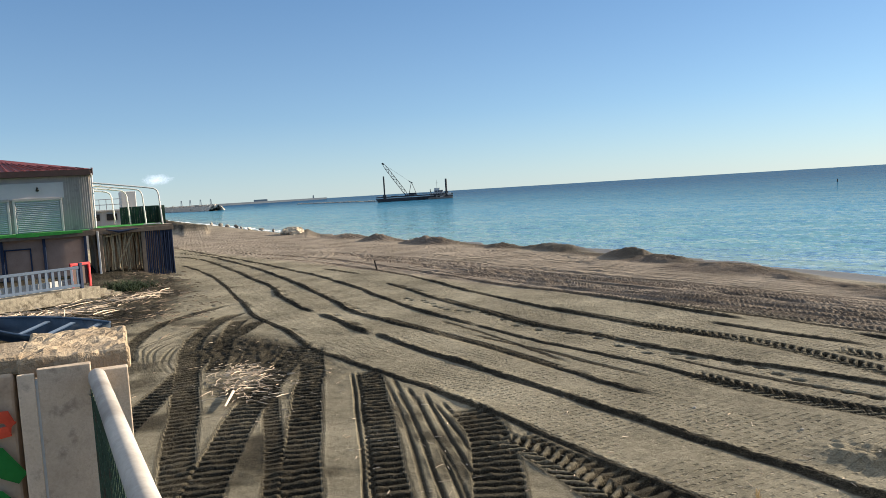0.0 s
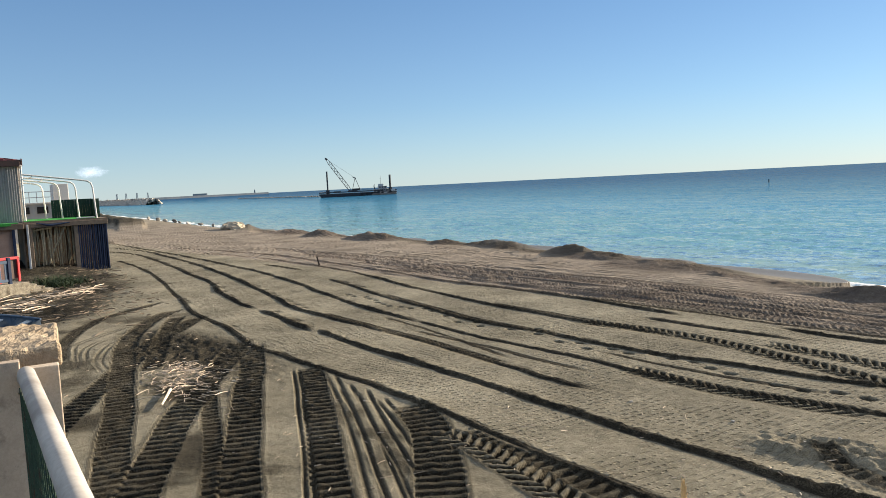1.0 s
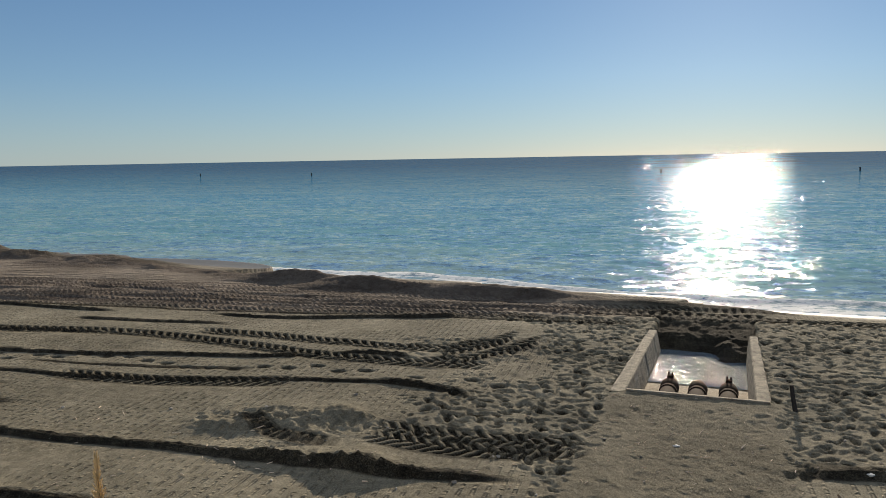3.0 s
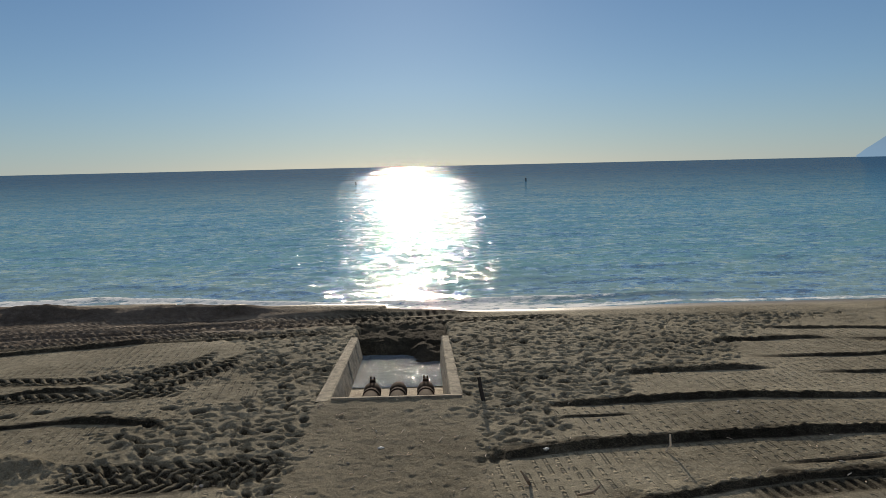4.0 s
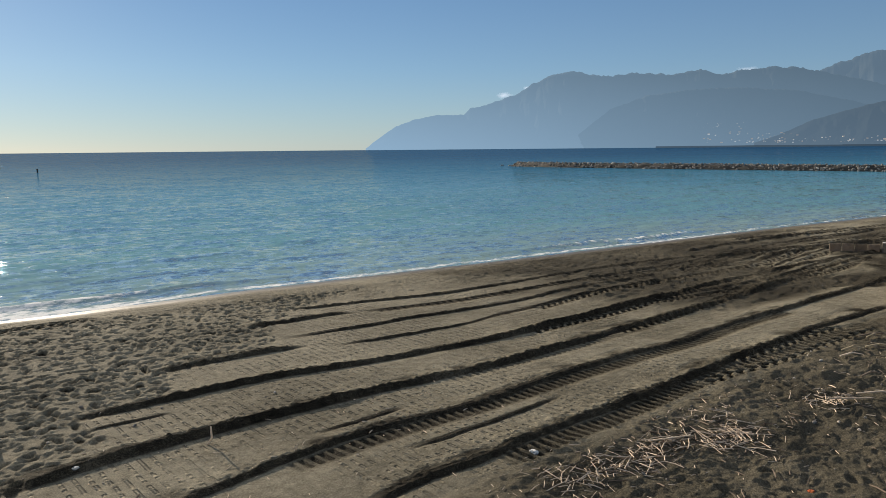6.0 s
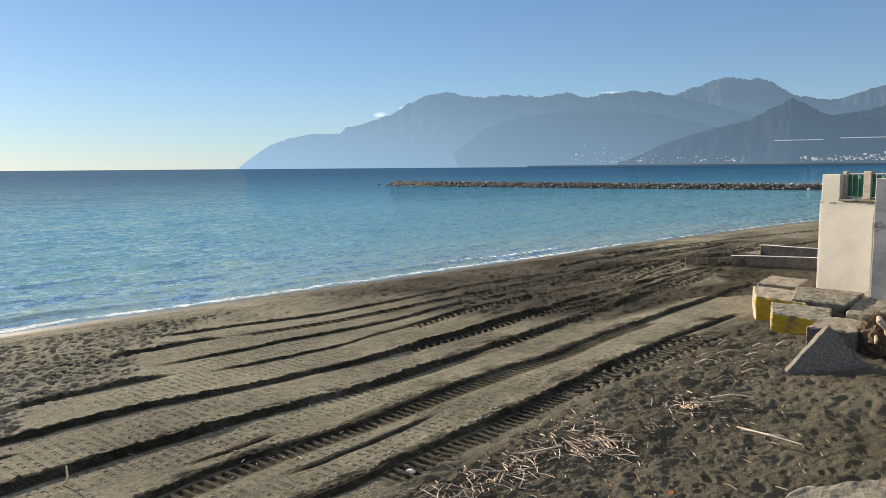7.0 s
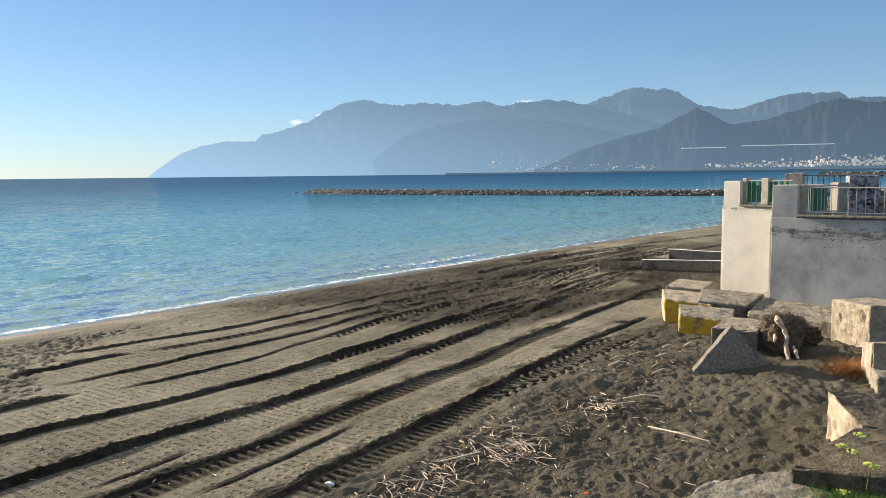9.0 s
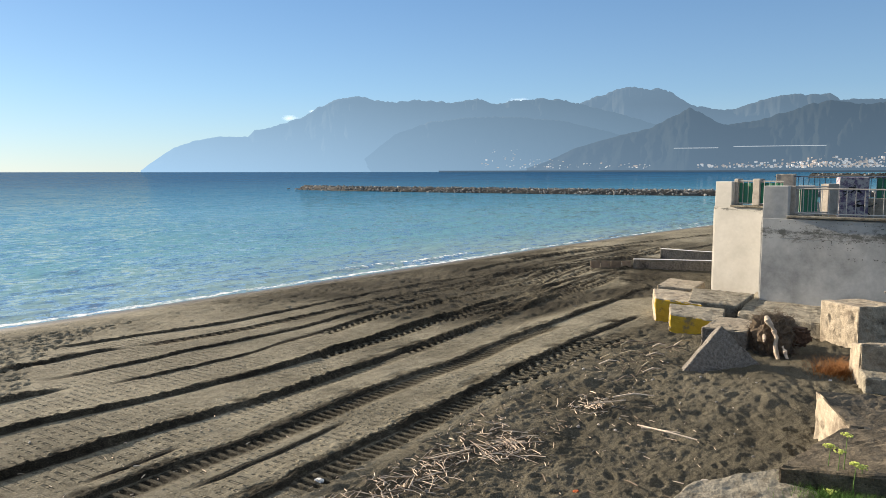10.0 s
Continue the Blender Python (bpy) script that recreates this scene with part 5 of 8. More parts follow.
for n in range(500):
    if n < 150:
        a, e = -rng.uniform(68, 77.5), 0.2 + abs(rng.gauss(0, 0.22))
        if rng.random() < 0.35:
            a = -rng.triangular(64.5, 72, 66.5)
            e = 0.25 + rng.random() * (1.4 if -a < 68 else 0.7)
    else:
        a = -rng.triangular(79, 97, 91)
        e = 0.22 + abs(rng.gauss(0, 0.24)) * (0.7 + 0.9 * max(0, (-a - 84) / 8))
    k = rng.choice((0, 4, 0, 4, 3)) if n < 150 or e > 0.9 else rng.choice((0, 1, 1, 2, 2, 3))
    eye, way = Vector((0, 0, 4.2)), place(1, a, math.tan(radians(e))).normalized()
    hits = [q for q in (h.ray_cast(eye, way)[0] for h in HILLS) if q is not None]
    if not hits:
        continue
    p = min(hits, key=lambda q: q.length) + Vector((0, 0, -2.5))
    m = Matrix.Translation(p) @ pose(0, 0, 0, 0, 0, a + rng.uniform(-35, 35)) @ Matrix.Scale(rng.uniform(0.3, 0.62) * (1.15 if n < 150 else 1.3), 4)
    if k not in used:
        used.add(k)
        house_kinds[k].matrix_world = m
    else:
        copy_thing(house_kinds[k], m)
bm = bmesh.new()
shore_strip = [place(2900, a, 0) for a in np.arange(-62, -106, -2.0)]
for a, b in zip(shore_strip, shore_strip[1:]):
    c = (a + b) / 2
    box(bm, ((b - a).length + 6, 30, 7 + 2 * noise.noise(c * 0.01)), Matrix.Translation((c.x, c.y, 2)) @ Matrix.Rotation(math.atan2(b.y - a.y, b.x - a.x), 4, "Z"))
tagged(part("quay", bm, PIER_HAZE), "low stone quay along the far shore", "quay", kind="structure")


def viaduct(a0, a1, e, dist, arches):
    v = thing("viaduct", "long pale motorway viaduct across the far hillside", "bridge", "viaducts on the hills")
    p, q = place(dist, a0, dist * math.tan(radians(e)) + 4), place(dist, a1, dist * math.tan(radians(e)) + 5)
    mid, yaw = (p + q) / 2, math.atan2(q.y - p.y, q.x - p.x)
    v.matrix_world = Matrix.Translation(mid) @ Matrix.Rotation(yaw, 4, "Z")
    w = (q - p).length
    bm = bmesh.new()
    box(bm, (w, 8, 2.2), None, 0.3)
    part("deck", bm, TOWN_WHITE, v)
    for i in range(arches):
        bm = bmesh.new()
        box(bm, (1.5, 5, 110), pose(-w / 2 + (i + 0.5) * w / arches, 0, -56))
        part("pier", bm, HILL_NEAR, v)


viaduct(-79.0, -82.0, 1.6, 2980, 6)
viaduct(-83.0, -88.8, 1.68, 2960, 9)

# small clouds on the mountains
cloud_mat, cnt, cb, cco = start("thin_cloud")
cn = noise_node(cnt, 2.6, 7, 0.75, cco)
cg = node(cnt, "ShaderNodeTexGradient")
cg.gradient_type = "SPHERICAL"
cnt.links.new(cco, cg.inputs["Vector"])
cnt.links.new(maths(cnt, "MULTIPLY", maths(cnt, "SUBTRACT", maths(cnt, "ADD", cg.outputs["Fac"], cn.outputs["Fac"]), 0.92), 1.7, True), cb.inputs["Alpha"])
cb.inputs["Base Color"].default_value = (0.8, 0.8, 0.8, 1)
# the clouds' daylight is put in as emission
cb.inputs["Emission Color"].default_value = (0.78, 0.85, 0.92, 1)
cb.inputs["Emission Strength"].default_value = 0.44
cb.inputs["Roughness"].default_value = 1
for n, (a, e, w, h) in enumerate(((-51.0, 3.9, 85, 34), (-67.9, 5.05, 150, 55), (75.4, 2.0, 150, 60), (-52.7, 4.4, 50, 18))):
    bm = bmesh.new()
    bmesh.ops.create_circle(bm, cap_ends=True, segments=32, radius=1.0, matrix=pose(0, 0, 0, 90, 0, 0))
    c = part("cloud", bm, cloud_mat, None, "", True)
    c.matrix_world = Matrix.Translation(place(4800, a, 4800 * math.tan(radians(e)))) @ Matrix.Rotation(radians(a), 4, "Z") @ Matrix.Diagonal((w, 20, h, 1))
    tagged(c, "small soft white cloud low over the horizon", "cloud", "clouds", "structure")

# rock breakwaters
rock_meshes = [mesh_of("rock", lump((1, 1, 0.8), 20 + k, 0.3, 2, 1.4), ROCK) for k in range(5)]
pale_meshes = [mesh_of("rock", lump((1, 1, 0.8), 40 + k, 0.3, 2, 1.4), ROCK_PALE) for k in range(4)]


def rock_bank(name, label, line, width, height, count, size, meshes, seed, core_mat, extra=300, small=ROCK):
    """A bank of tipped boulders along a line in plan, on a core of smaller stone."""
    r = random.Random(seed)
    bank = thing(name, label, "breakwater")
    pts = [Vector((x, y, 0)) for x, y in line]
    lens = [(b - a).length for a, b in zip(pts, pts[1:])]
    total = sum(lens)

    def at(s):
        for a, b, l in zip(pts, pts[1:], lens):
            w = (b - a).normalized()
            if s <= l:
                return a + w * s, Vector((-w.y, w.x, 0))
            s -= l
        return pts[-1], Vector((-w.y, w.x, 0))
    bm = bmesh.new()
    rows = []
    steps = int(total / 2) + 2
    for i in range(steps):
        p, side = at(total * i / (steps - 1))
        ring = []
        for t in (-1.0, -0.6, -0.25, 0.0, 0.25, 0.6, 1.0):
            h = height * 1.0 * (1 - abs(t) ** 2.2) + 0.28 * height * noise.noise(p * 0.7 + side * t * 9)
            ring.append(bm.verts.new(p + side * (t * width / 2) + Vector((0, 0, SEA_Z - 0.5 + h + 0.4))))
        rows.append(ring)
    for a, b in zip(rows, rows[1:]):
        for k in range(6):
            bm.faces.new((a[k], a[k + 1], b[k + 1], b[k]))
    core = part("core", bm, core_mat, bank, "stuff of smaller stone")
    core["kind"] = "stuff"
    for i in range(count):
        p, side = at(total * (i + r.random()) / count)
        t = r.uniform(-1, 1)
        o = new("rock", r.choice(meshes))
        o.parent = bank
        s = size * r.uniform(0.6, 1.35)
        o.matrix_world = Matrix.Translation(p + side * t * width * 0.42 + Vector((0, 0, SEA_Z + height * (1 - abs(t) ** 1.5) * 0.9 - 0.1))) @ Euler((r.uniform(-0.5, 0.5), r.uniform(-0.5, 0.5), r.uniform(0, 6.3))).to_matrix().to_4x4() @ Matrix.Diagonal((s * r.uniform(0.8, 1.4), s, s * r.uniform(0.7, 1.1), 1))
    # the small stuff between the boulders
    bm = bmesh.new()
    for i in range(extra):
        p, side = at(total * (i + r.random()) / extra)
        t = r.uniform(-1, 0.5)
        s = size * r.uniform(0.3, 0.75)
        mm = Matrix.Translation(p + side * t * width * 0.46 + Vector((0, 0, SEA_Z + height * (1 - abs(t) ** 1.5) * 0.95))) @ Euler((r.uniform(0, 6), r.uniform(0, 6), r.uniform(0, 6.3))).to_matrix().to_4x4() @ Matrix.Diagonal((s * 1.3, s, s * 0.8, 1))
        vs = bmesh.ops.create_icosphere(bm, subdivisions=1, radius=0.55, matrix=mm)["verts"]
        for v in vs:
            v.co += 0.18 * s * noise.noise_vector(v.co * 1.7)
    part("stone_fill", bm, small, bank)["kind"] = "stuff"
    return bank


rock_bank("breakwater", "long low breakwater of grey boulders standing offshore", [(163, 127), (159, 110), (157, 79), (157, 40), (160, 10), (165, -10)], 5.0, 1.15, 420, 0.75, rock_meshes + rock_meshes + pale_meshes, 3, ROCK_WET, 1500, ROCK)
for x, y, s in ((166, 132, 1.1), (168.5, 137, 0.8)):
    o = tagged(new("sea_rock", rock_meshes[2]), "lone dark rock awash off the breakwater's end", "rock", "rocks off the breakwater")
    o.matrix_world = Matrix.Translation((x, y, SEA_Z)) @ Matrix.Diagonal((s * 1.5, s, s * 0.8, 1))
rock_bank("second_breakwater", "far dark breakwater of boulders beyond the bathing terrace", [(575, 20), (560, -10), (548, -60)], 9, 3.0, 80, 2.0, rock_meshes, 5, ROCK_WET, 300, ROCK_WET)
rock_bank("rock_groyne", "groyne of pale limestone boulders on the far shore", [(-556, 186), (-590, 188), (-640, 190), (-720, 191)], 13, 4.2, 220, 2.7, pale_meshes, 7, ROCK_PALE)
rock_bank("sunken_breakwater", "row of dark rocks barely above the water by the dredger", [(-455, 262), (-520, 278), (-600, 293), (-680, 306)], 3, 0.3, 60, 1.6, rock_meshes, 9, ROCK)

# far harbour: mole, light tower, cranes
pier = thing("harbour_mole", "long dark harbour mole with a small light on its head", "mole")
bm = bmesh.new()
a, b = place(2100, 63.9, 0), place(1750, 73.0, 0)
box(bm, ((b - a).length, 26, 5.4), Matrix.Translation(((a.x + b.x) / 2, (a.y + b.y) / 2, 1.6)) @ Matrix.Rotation(math.atan2(b.y - a.y, b.x - a.x), 4, "Z"), 0.5)
part("mole_wall", bm, PIER_HAZE, pier)
bm = bmesh.new()
tube(bm, [place(2080, 64.6, 3), place(2080, 64.6, 11), place(2080, 64.6, 13)], [2.0, 1.6, 0.4], 10)
part("light_tower", bm, PIER_HAZE, pier)
bm = bmesh.new()
c = place(2050, 68.4, 6)
box(bm, (34, 14, 6), Matrix.Translation(c) @ Matrix.Rotation(radians(60), 4, "Z"), 0.5)
part("shed", bm, PIER_HAZE, pier)
for a in (71.9, 72.6, 73.3, 73.9):
    cr = thing("harbour_crane", "pale lattice harbour crane far off in the haze", "crane", "harbour cranes")
    c = place(1900, a, 0)
    for dx in (-6, 6):
        bm = bmesh.new()
        tube(bm, [c + Vector((dx, 0, 0)), c + Vector((dx * 0.4, 0, 16))], 0.7, 6)
        part("leg", bm, PIER_HAZE, cr)
    bm = bmesh.new()
    tube(bm, [c + Vector((-9, 4, 16)), c + Vector((10, -4, 17 + 7 * math.sin(a * 9)))], [0.9, 0.5], 6)
    part("jib", bm, PIER_HAZE, cr)

# marker posts in the sea
for x, y in ((-127.5, 243), (-81.8, 226.8), (20.8, 204), (65.9, 196.8)):
    t = thing("marker_post", "dark timber marker post standing in the sea", "post", "marker posts in the sea", m=Matrix.Translation((x, y, SEA_Z)))
    bm = bmesh.new()
    tube(bm, [(0, 0, -2), (0.03, 0, 0.6), (0.0, 0.04, 0.85)], [0.17, 0.16, 0.14], 10)
    part("shaft", bm, DARK_IRON, t)
    bm = bmesh.new()
    tube(bm, [(0, 0, 0.8), (0, 0, 0.98)], [0.2, 0.16], 10)
    part("cap", bm, DARK_IRON, t)


# dredger: flat barge with a crawler crane, deckhouse and two spuds
def dredger():
    d = thing("crane_barge", "dark crane barge with lattice boom, white deckhouse and two spuds", "barge")
    p, q = place(462, 60.04, SEA_Z), place(462, 54.17, SEA_Z)
    yaw = math.atan2(q.y - p.y, q.x - p.x)
    L = (q - p).length                       # about 47 m
    d.matrix_world = Matrix.Translation(p) @ Matrix.Rotation(yaw, 4, "Z")
    bm = bmesh.new()
    hull = box(bm, (L - 1, 12, 2.5), pose(L / 2, 0, 0.75), 0.25)
    for v in hull:
        if v.co.z < 0.5:
            v.co.x = L / 2 + (v.co.x - L / 2) * 0.93
    part("hull", bm, SHIP_DARK, d)
    bm = bmesh.new()
    box(bm, (L - 1.5, 0.2, 0.6), pose(L / 2, -5.9, 2.75), 0.05)
    part("bulwark", bm, SHIP_DARK, d)
    for x in (3.0, 11.5):
        bm = bmesh.new()
        box(bm, (4.0, 5, 0.9), pose(x, -1, 2.9), 0.1)
        part("hatch", bm, SHIP_PALE if x < 5 else SHIP_DARK, d)
    for x, top in ((5.9, 15.3), (42.9, 11.8)):
        bm = bmesh.new()
        tube(bm, [(x, -4, -6), (x, -4, top)], 0.45 if x < 9 else 0.6, 12)
        part("spud", bm, SHIP_DARK, d, "round dark spud pile")
        bm = bmesh.new()
        box(bm, (2.0, 2.0, 2.2), pose(x, -4, 3.2), 0.15)
        part("spud_guide", bm, SHIP_DARK, d)
    # crane
    bm = bmesh.new()
    box(bm, (5.5, 4.4, 1.2), pose(20.5, 0, 3.0), 0.3)
    part("crawler", bm, SHIP_DARK, d)
    bm = bmesh.new()
    box(bm, (4.8, 3.2, 1.3), pose(22.6, 0, 3.9), 0.25)
    part("crane_house", bm, SHIP_DARK, d)
    bm = bmesh.new()
    foot, tip = Vector((19.4, 0, 3.2)), Vector((5.9, 0, 22.8))
    up = (tip - foot).normalized()
    across = Vector((0, 1, 0)).cross(up)
    for sy, sx in ((-1, -1), (-1, 1), (1, -1), (1, 1)):
        o = lambda s, t: foot + up * t + Vector((0, sy, 0)) * s + across * sx * s
        n = (tip - foot).length
        tube(bm, [o(0.25, 0), o(0.85, n * 0.12), o(0.85, n * 0.85), o(0.3, n)], 0.17, 5)
    n, k = (tip - foot).length, 15
    for i in range(k):
        t0, t1 = n * (0.1 + 0.8 * i / k), n * (0.1 + 0.8 * (i + 1) / k)
        for sy in (-0.85, 0.85):
            s = 1 if i % 2 else -1
            tube(bm, [foot + up * t0 + Vector((0, sy, 0)) + across * 0.85 * s, foot + up * t1 + Vector((0, sy, 0)) - across * 0.85 * s], 0.1, 4)
        s = 1 if i % 2 else -1
        tube(bm, [foot + up * t0 + across * 0.85 + Vector((0, 0.85 * s, 0)), foot + up * t1 + across * 0.85 - Vector((0, 0.85 * s, 0))], 0.1, 4)
    part("boom", bm, SHIP_DARK, d, "dark steel lattice boom")
    bm = bmesh.new()
    box(bm, (1.6, 0.9, 1.0), Matrix.Translation(tip) @ pose(0, 0, 0, 0, 30, 0), 0.15)
    part("boom_head", bm, SHIP_DARK, d)
    bm = bmesh.new()
    for sy in (-1, 1):
        tube(bm, [(25.0, sy * 1.2, 3.6), (22.3, sy * 0.5, 11.0)], 0.16, 5)
        tube(bm, [(20.6, sy * 1.2, 4.4), (22.3, sy * 0.5, 11.0)], 0.16, 5)
    box(bm, (2.2, 1.2, 0.5), pose(21.9, 0, 11.0, 0, 25, 0))
    part("gantry", bm, SHIP_DARK, d)
    bm = bmesh.new()
    tube(bm, [(22.0, 0.4, 11.0), (6.3, 0.2, 22.5)], 0.05, 4)
    tube(bm, [(25.0, 0, 3.8), (22.2, 0, 11.2)], 0.06, 4)
    part("hoist_rope", bm, SHIP_DARK, d)
    # deckhouse
    for w, dep, h, x, z, m in ((10.0, 7, 1.7, 38.0, 2.7, SHIP_PALE), (5.5, 5.5, 1.7, 38.3, 4.4, SHIP_PALE), (3.2, 4, 1.4, 37.4, 5.9, SHIP_PALE)):
        bm = bmesh.new()
        box(bm, (w, dep, h), pose(x, 0, z), 0.12)
        part("deckhouse", bm, m, d, "off-white deckhouse")
    for i in range(7):
        bm = bmesh.new()
        box(bm, (0.8, 0.1, 0.7), pose(34.2 + i * 1.3, -3.54, 2.9))
        part("window", bm, SHIP_DARK, d)
    for i in range(3):
        bm = bmesh.new()
        box(bm, (1.1, 0.1, 0.8), pose(36.7 + i * 1.6, -2.8, 4.6))
        part("window", bm, SHIP_DARK, d)
    bm = bmesh.new()
    tube(bm, [(37.4, 0, 6.5), (37.4, 0, 11.4)], 0.07, 5)
    tube(bm, [(36.8, 0, 9.6), (38.0, 0, 9.6)], 0.05, 5)
    part("mast", bm, SHIP_DARK, d)
    bm = bmesh.new()
    tube(bm, [(34.0, -3, 2.5), (33.2, -3, 5.6), (33.8, -3, 6.2)], 0.28, 6)
    part("davit", bm, SHIP_DARK, d)
    bm = bmesh.new()
    for i in range(9):
        tube(bm, [(25 + i * 2, -5.9, 2.6), (25 + i * 2, -5.9, 3.7)], 0.06, 4)
    tube(bm, [(25, -5.9, 3.7), (41, -5.9, 3.7)], 0.06, 4)
    part("guard_rail", bm, SHIP_DARK, d)
    for i in range(6):
        bm = bmesh.new()
        tube(bm, [(26 + i * 3, -6.25, 1.2), (26 + i * 3, -5.95, 1.2)], [0.75, 0.75], 12)
        part("fender_tyre", bm, SPRAY_BLACK, d)


    # light plating, stairs and gear round the house
    gear = random.Random(23)
    for i in range(26):
        bm = bmesh.new()
        x, w, h = gear.uniform(32.2, 45.4), gear.uniform(0.5, 2.2), gear.uniform(0.3, 1.3)
        box(bm, (w, 0.8, h), pose(x, gear.uniform(-6.3, -4.2), gear.choice((0.7, 1.5, 2.2)) + h / 2, 0, gear.uniform(-25, 25), 0), 0.05)
        part("deck_gear", bm, (SHIP_PALE, ROCK, SHIP_DARK)[i % 3], d)
    bm = bmesh.new()
    box(bm, (14.6, 3.0, 1.3), pose(39.0, -7.4, 0.35), 0.2)
    part("work_pontoon", bm, ROCK, d, "grey work pontoon lashed alongside")


dredger()

# ---------------------------------------------------------------- the beach bar on stilts
def bar_frame():
    c0 = place(51.9, 79.6)
    m = Matrix(((0.139, -0.990, 0, c0.x), (0.990, 0.139, 0, c0.y), (0, 0, 1, 0), (0, 0, 0, 1)))
    return m


BAR = bar_frame()            # x along the front to the sea, y inland, z up


def cabin():
    c = thing("beach_bar", "greige panelled beach bar with red roof and closed shutters", "beach hut", m=BAR)
    bm = bmesh.new()
    box(bm, (9.5, 0.2, 3.3), pose(-4.75, 0.1, 4.8))
    box(bm, (0.2, 8.0, 3.3), pose(-0.1, 4.2, 4.8))
    box(bm, (0.2, 8.0, 3.3), pose(-9.4, 4.2, 4.8))
    box(bm, (9.5, 0.2, 3.3), pose(-4.75, 8.3, 4.8))
    part("wall", bm, CABIN, c)
    for i in range(11):
        bm = bmesh.new()
        box(bm, (0.055, 0.05, 3.2), pose(-0.1 - i * 0.125, -0.025, 4.8), 0.012)
        part("wall_rib", bm, CABIN, c)
    for i in range(20):
        bm = bmesh.new()
        box(bm, (0.05, 0.07, 3.2), pose(0.025, 0.3 + i * 0.4, 4.8), 0.012)
        part("wall_rib", bm, CABIN, c)
    bm = bmesh.new()
    box(bm, (7.8, 0.06, 0.95), pose(-5.4, -0.03, 5.62), 0.01)
    part("sign_panel", bm, CABIN_LIGHT, c, "blank pale sign panel")
    for x in (-2.95, -5.75):
        s = bmesh.new()
        box(s, (2.35, 0.05, 2.0), pose(x, -0.02, 4.15), 0.01)
        sh = part("shutter", s, SHUTTER, c, "closed grey roller shutter")
        for i in range(17):
            bm = bmesh.new()
            tube(bm, [(x - 1.12, -0.055, 3.22 + i * 0.113), (x + 1.12, -0.055, 3.22 + i * 0.113)], 0.047, 6)
            part("slat", bm, SHUTTER, sh)
        for e in (-1.25, 1.25):
            bm = bmesh.new()
            box(bm, (0.13, 0.12, 2.1), pose(x + e, -0.06, 4.15), 0.015)
            part("shutter_guide", bm, CABIN_LIGHT, c)
        bm = bmesh.new()
        box(bm, (2.65, 0.14, 0.16), pose(x, -0.07, 5.12), 0.015)
        part("shutter_box", bm, CABIN, c)
    # roof
    bm = bmesh.new()
    for sx, sy, dx, dy in ((9.7, 0.3, -4.8, -0.25), (0.3, 8.9, 0.05, 4.2), (9.7, 0.3, -4.8, 8.65)):
        box(bm, (sx, sy, 0.36), pose(dx, dy, 6.62), 0.02)
    part("fascia", bm, FASCIA, c, "dark brown fascia board")
    bm = bmesh.new()
    a = [bm.verts.new(v) for v in ((0.2, -0.4, 6.8), (0.2, 8.8, 6.8), (-9.9, 8.8, 6.8), (-9.9, -0.4, 6.8), (-4.8, 4.2, 7.8), (-5.4, 4.2, 7.8))]
    for f in ((0, 1, 4), (1, 2, 5, 4), (2, 3, 5), (3, 0, 4, 5), (3, 2, 1, 0)):
        bm.faces.new([a[i] for i in f])
    roof = part("roof", bm, ROOF_RED, c, "red sheet roof")
    for i in range(22):
        x = 0.2 - i * 0.46
        top = 1 - abs((x + 5.0)) / 5.3
        bm = bmesh.new()
        tube(bm, [(x, -0.4, 6.84), (-5.1 + (x + 5.1) * (1 - 0.92 * max(0.02, top)), -0.4 + 4.5 * max(0.02, top), 6.84 + 0.98 * max(0.02, top))], 0.03, 4)
        part("seam", bm, ROOF_RED, roof)
    bm = bmesh.new()
    tube(bm, [(0.1, -0.12, 6.4), (0.1, -0.12, 3.2)], 0.05, 8)
    tube(bm, [(0.1, -0.3, 6.5), (0.1, -0.12, 6.3)], 0.05, 8)
    part("downpipe", bm, SHIP_PALE, c)
    for x, z in ((-2.9, 5.75), (-5.05, 6.2)):
        bm = bmesh.new()
        tube(bm, [(x, -0.02, z + 0.1), (x, -0.22, z), (x, -0.3, z - 0.12)], [0.03, 0.05, 0.1], 8)
        part("wall_lamp", bm, DARK_IRON, c, "small dark wall lamp")


cabin()


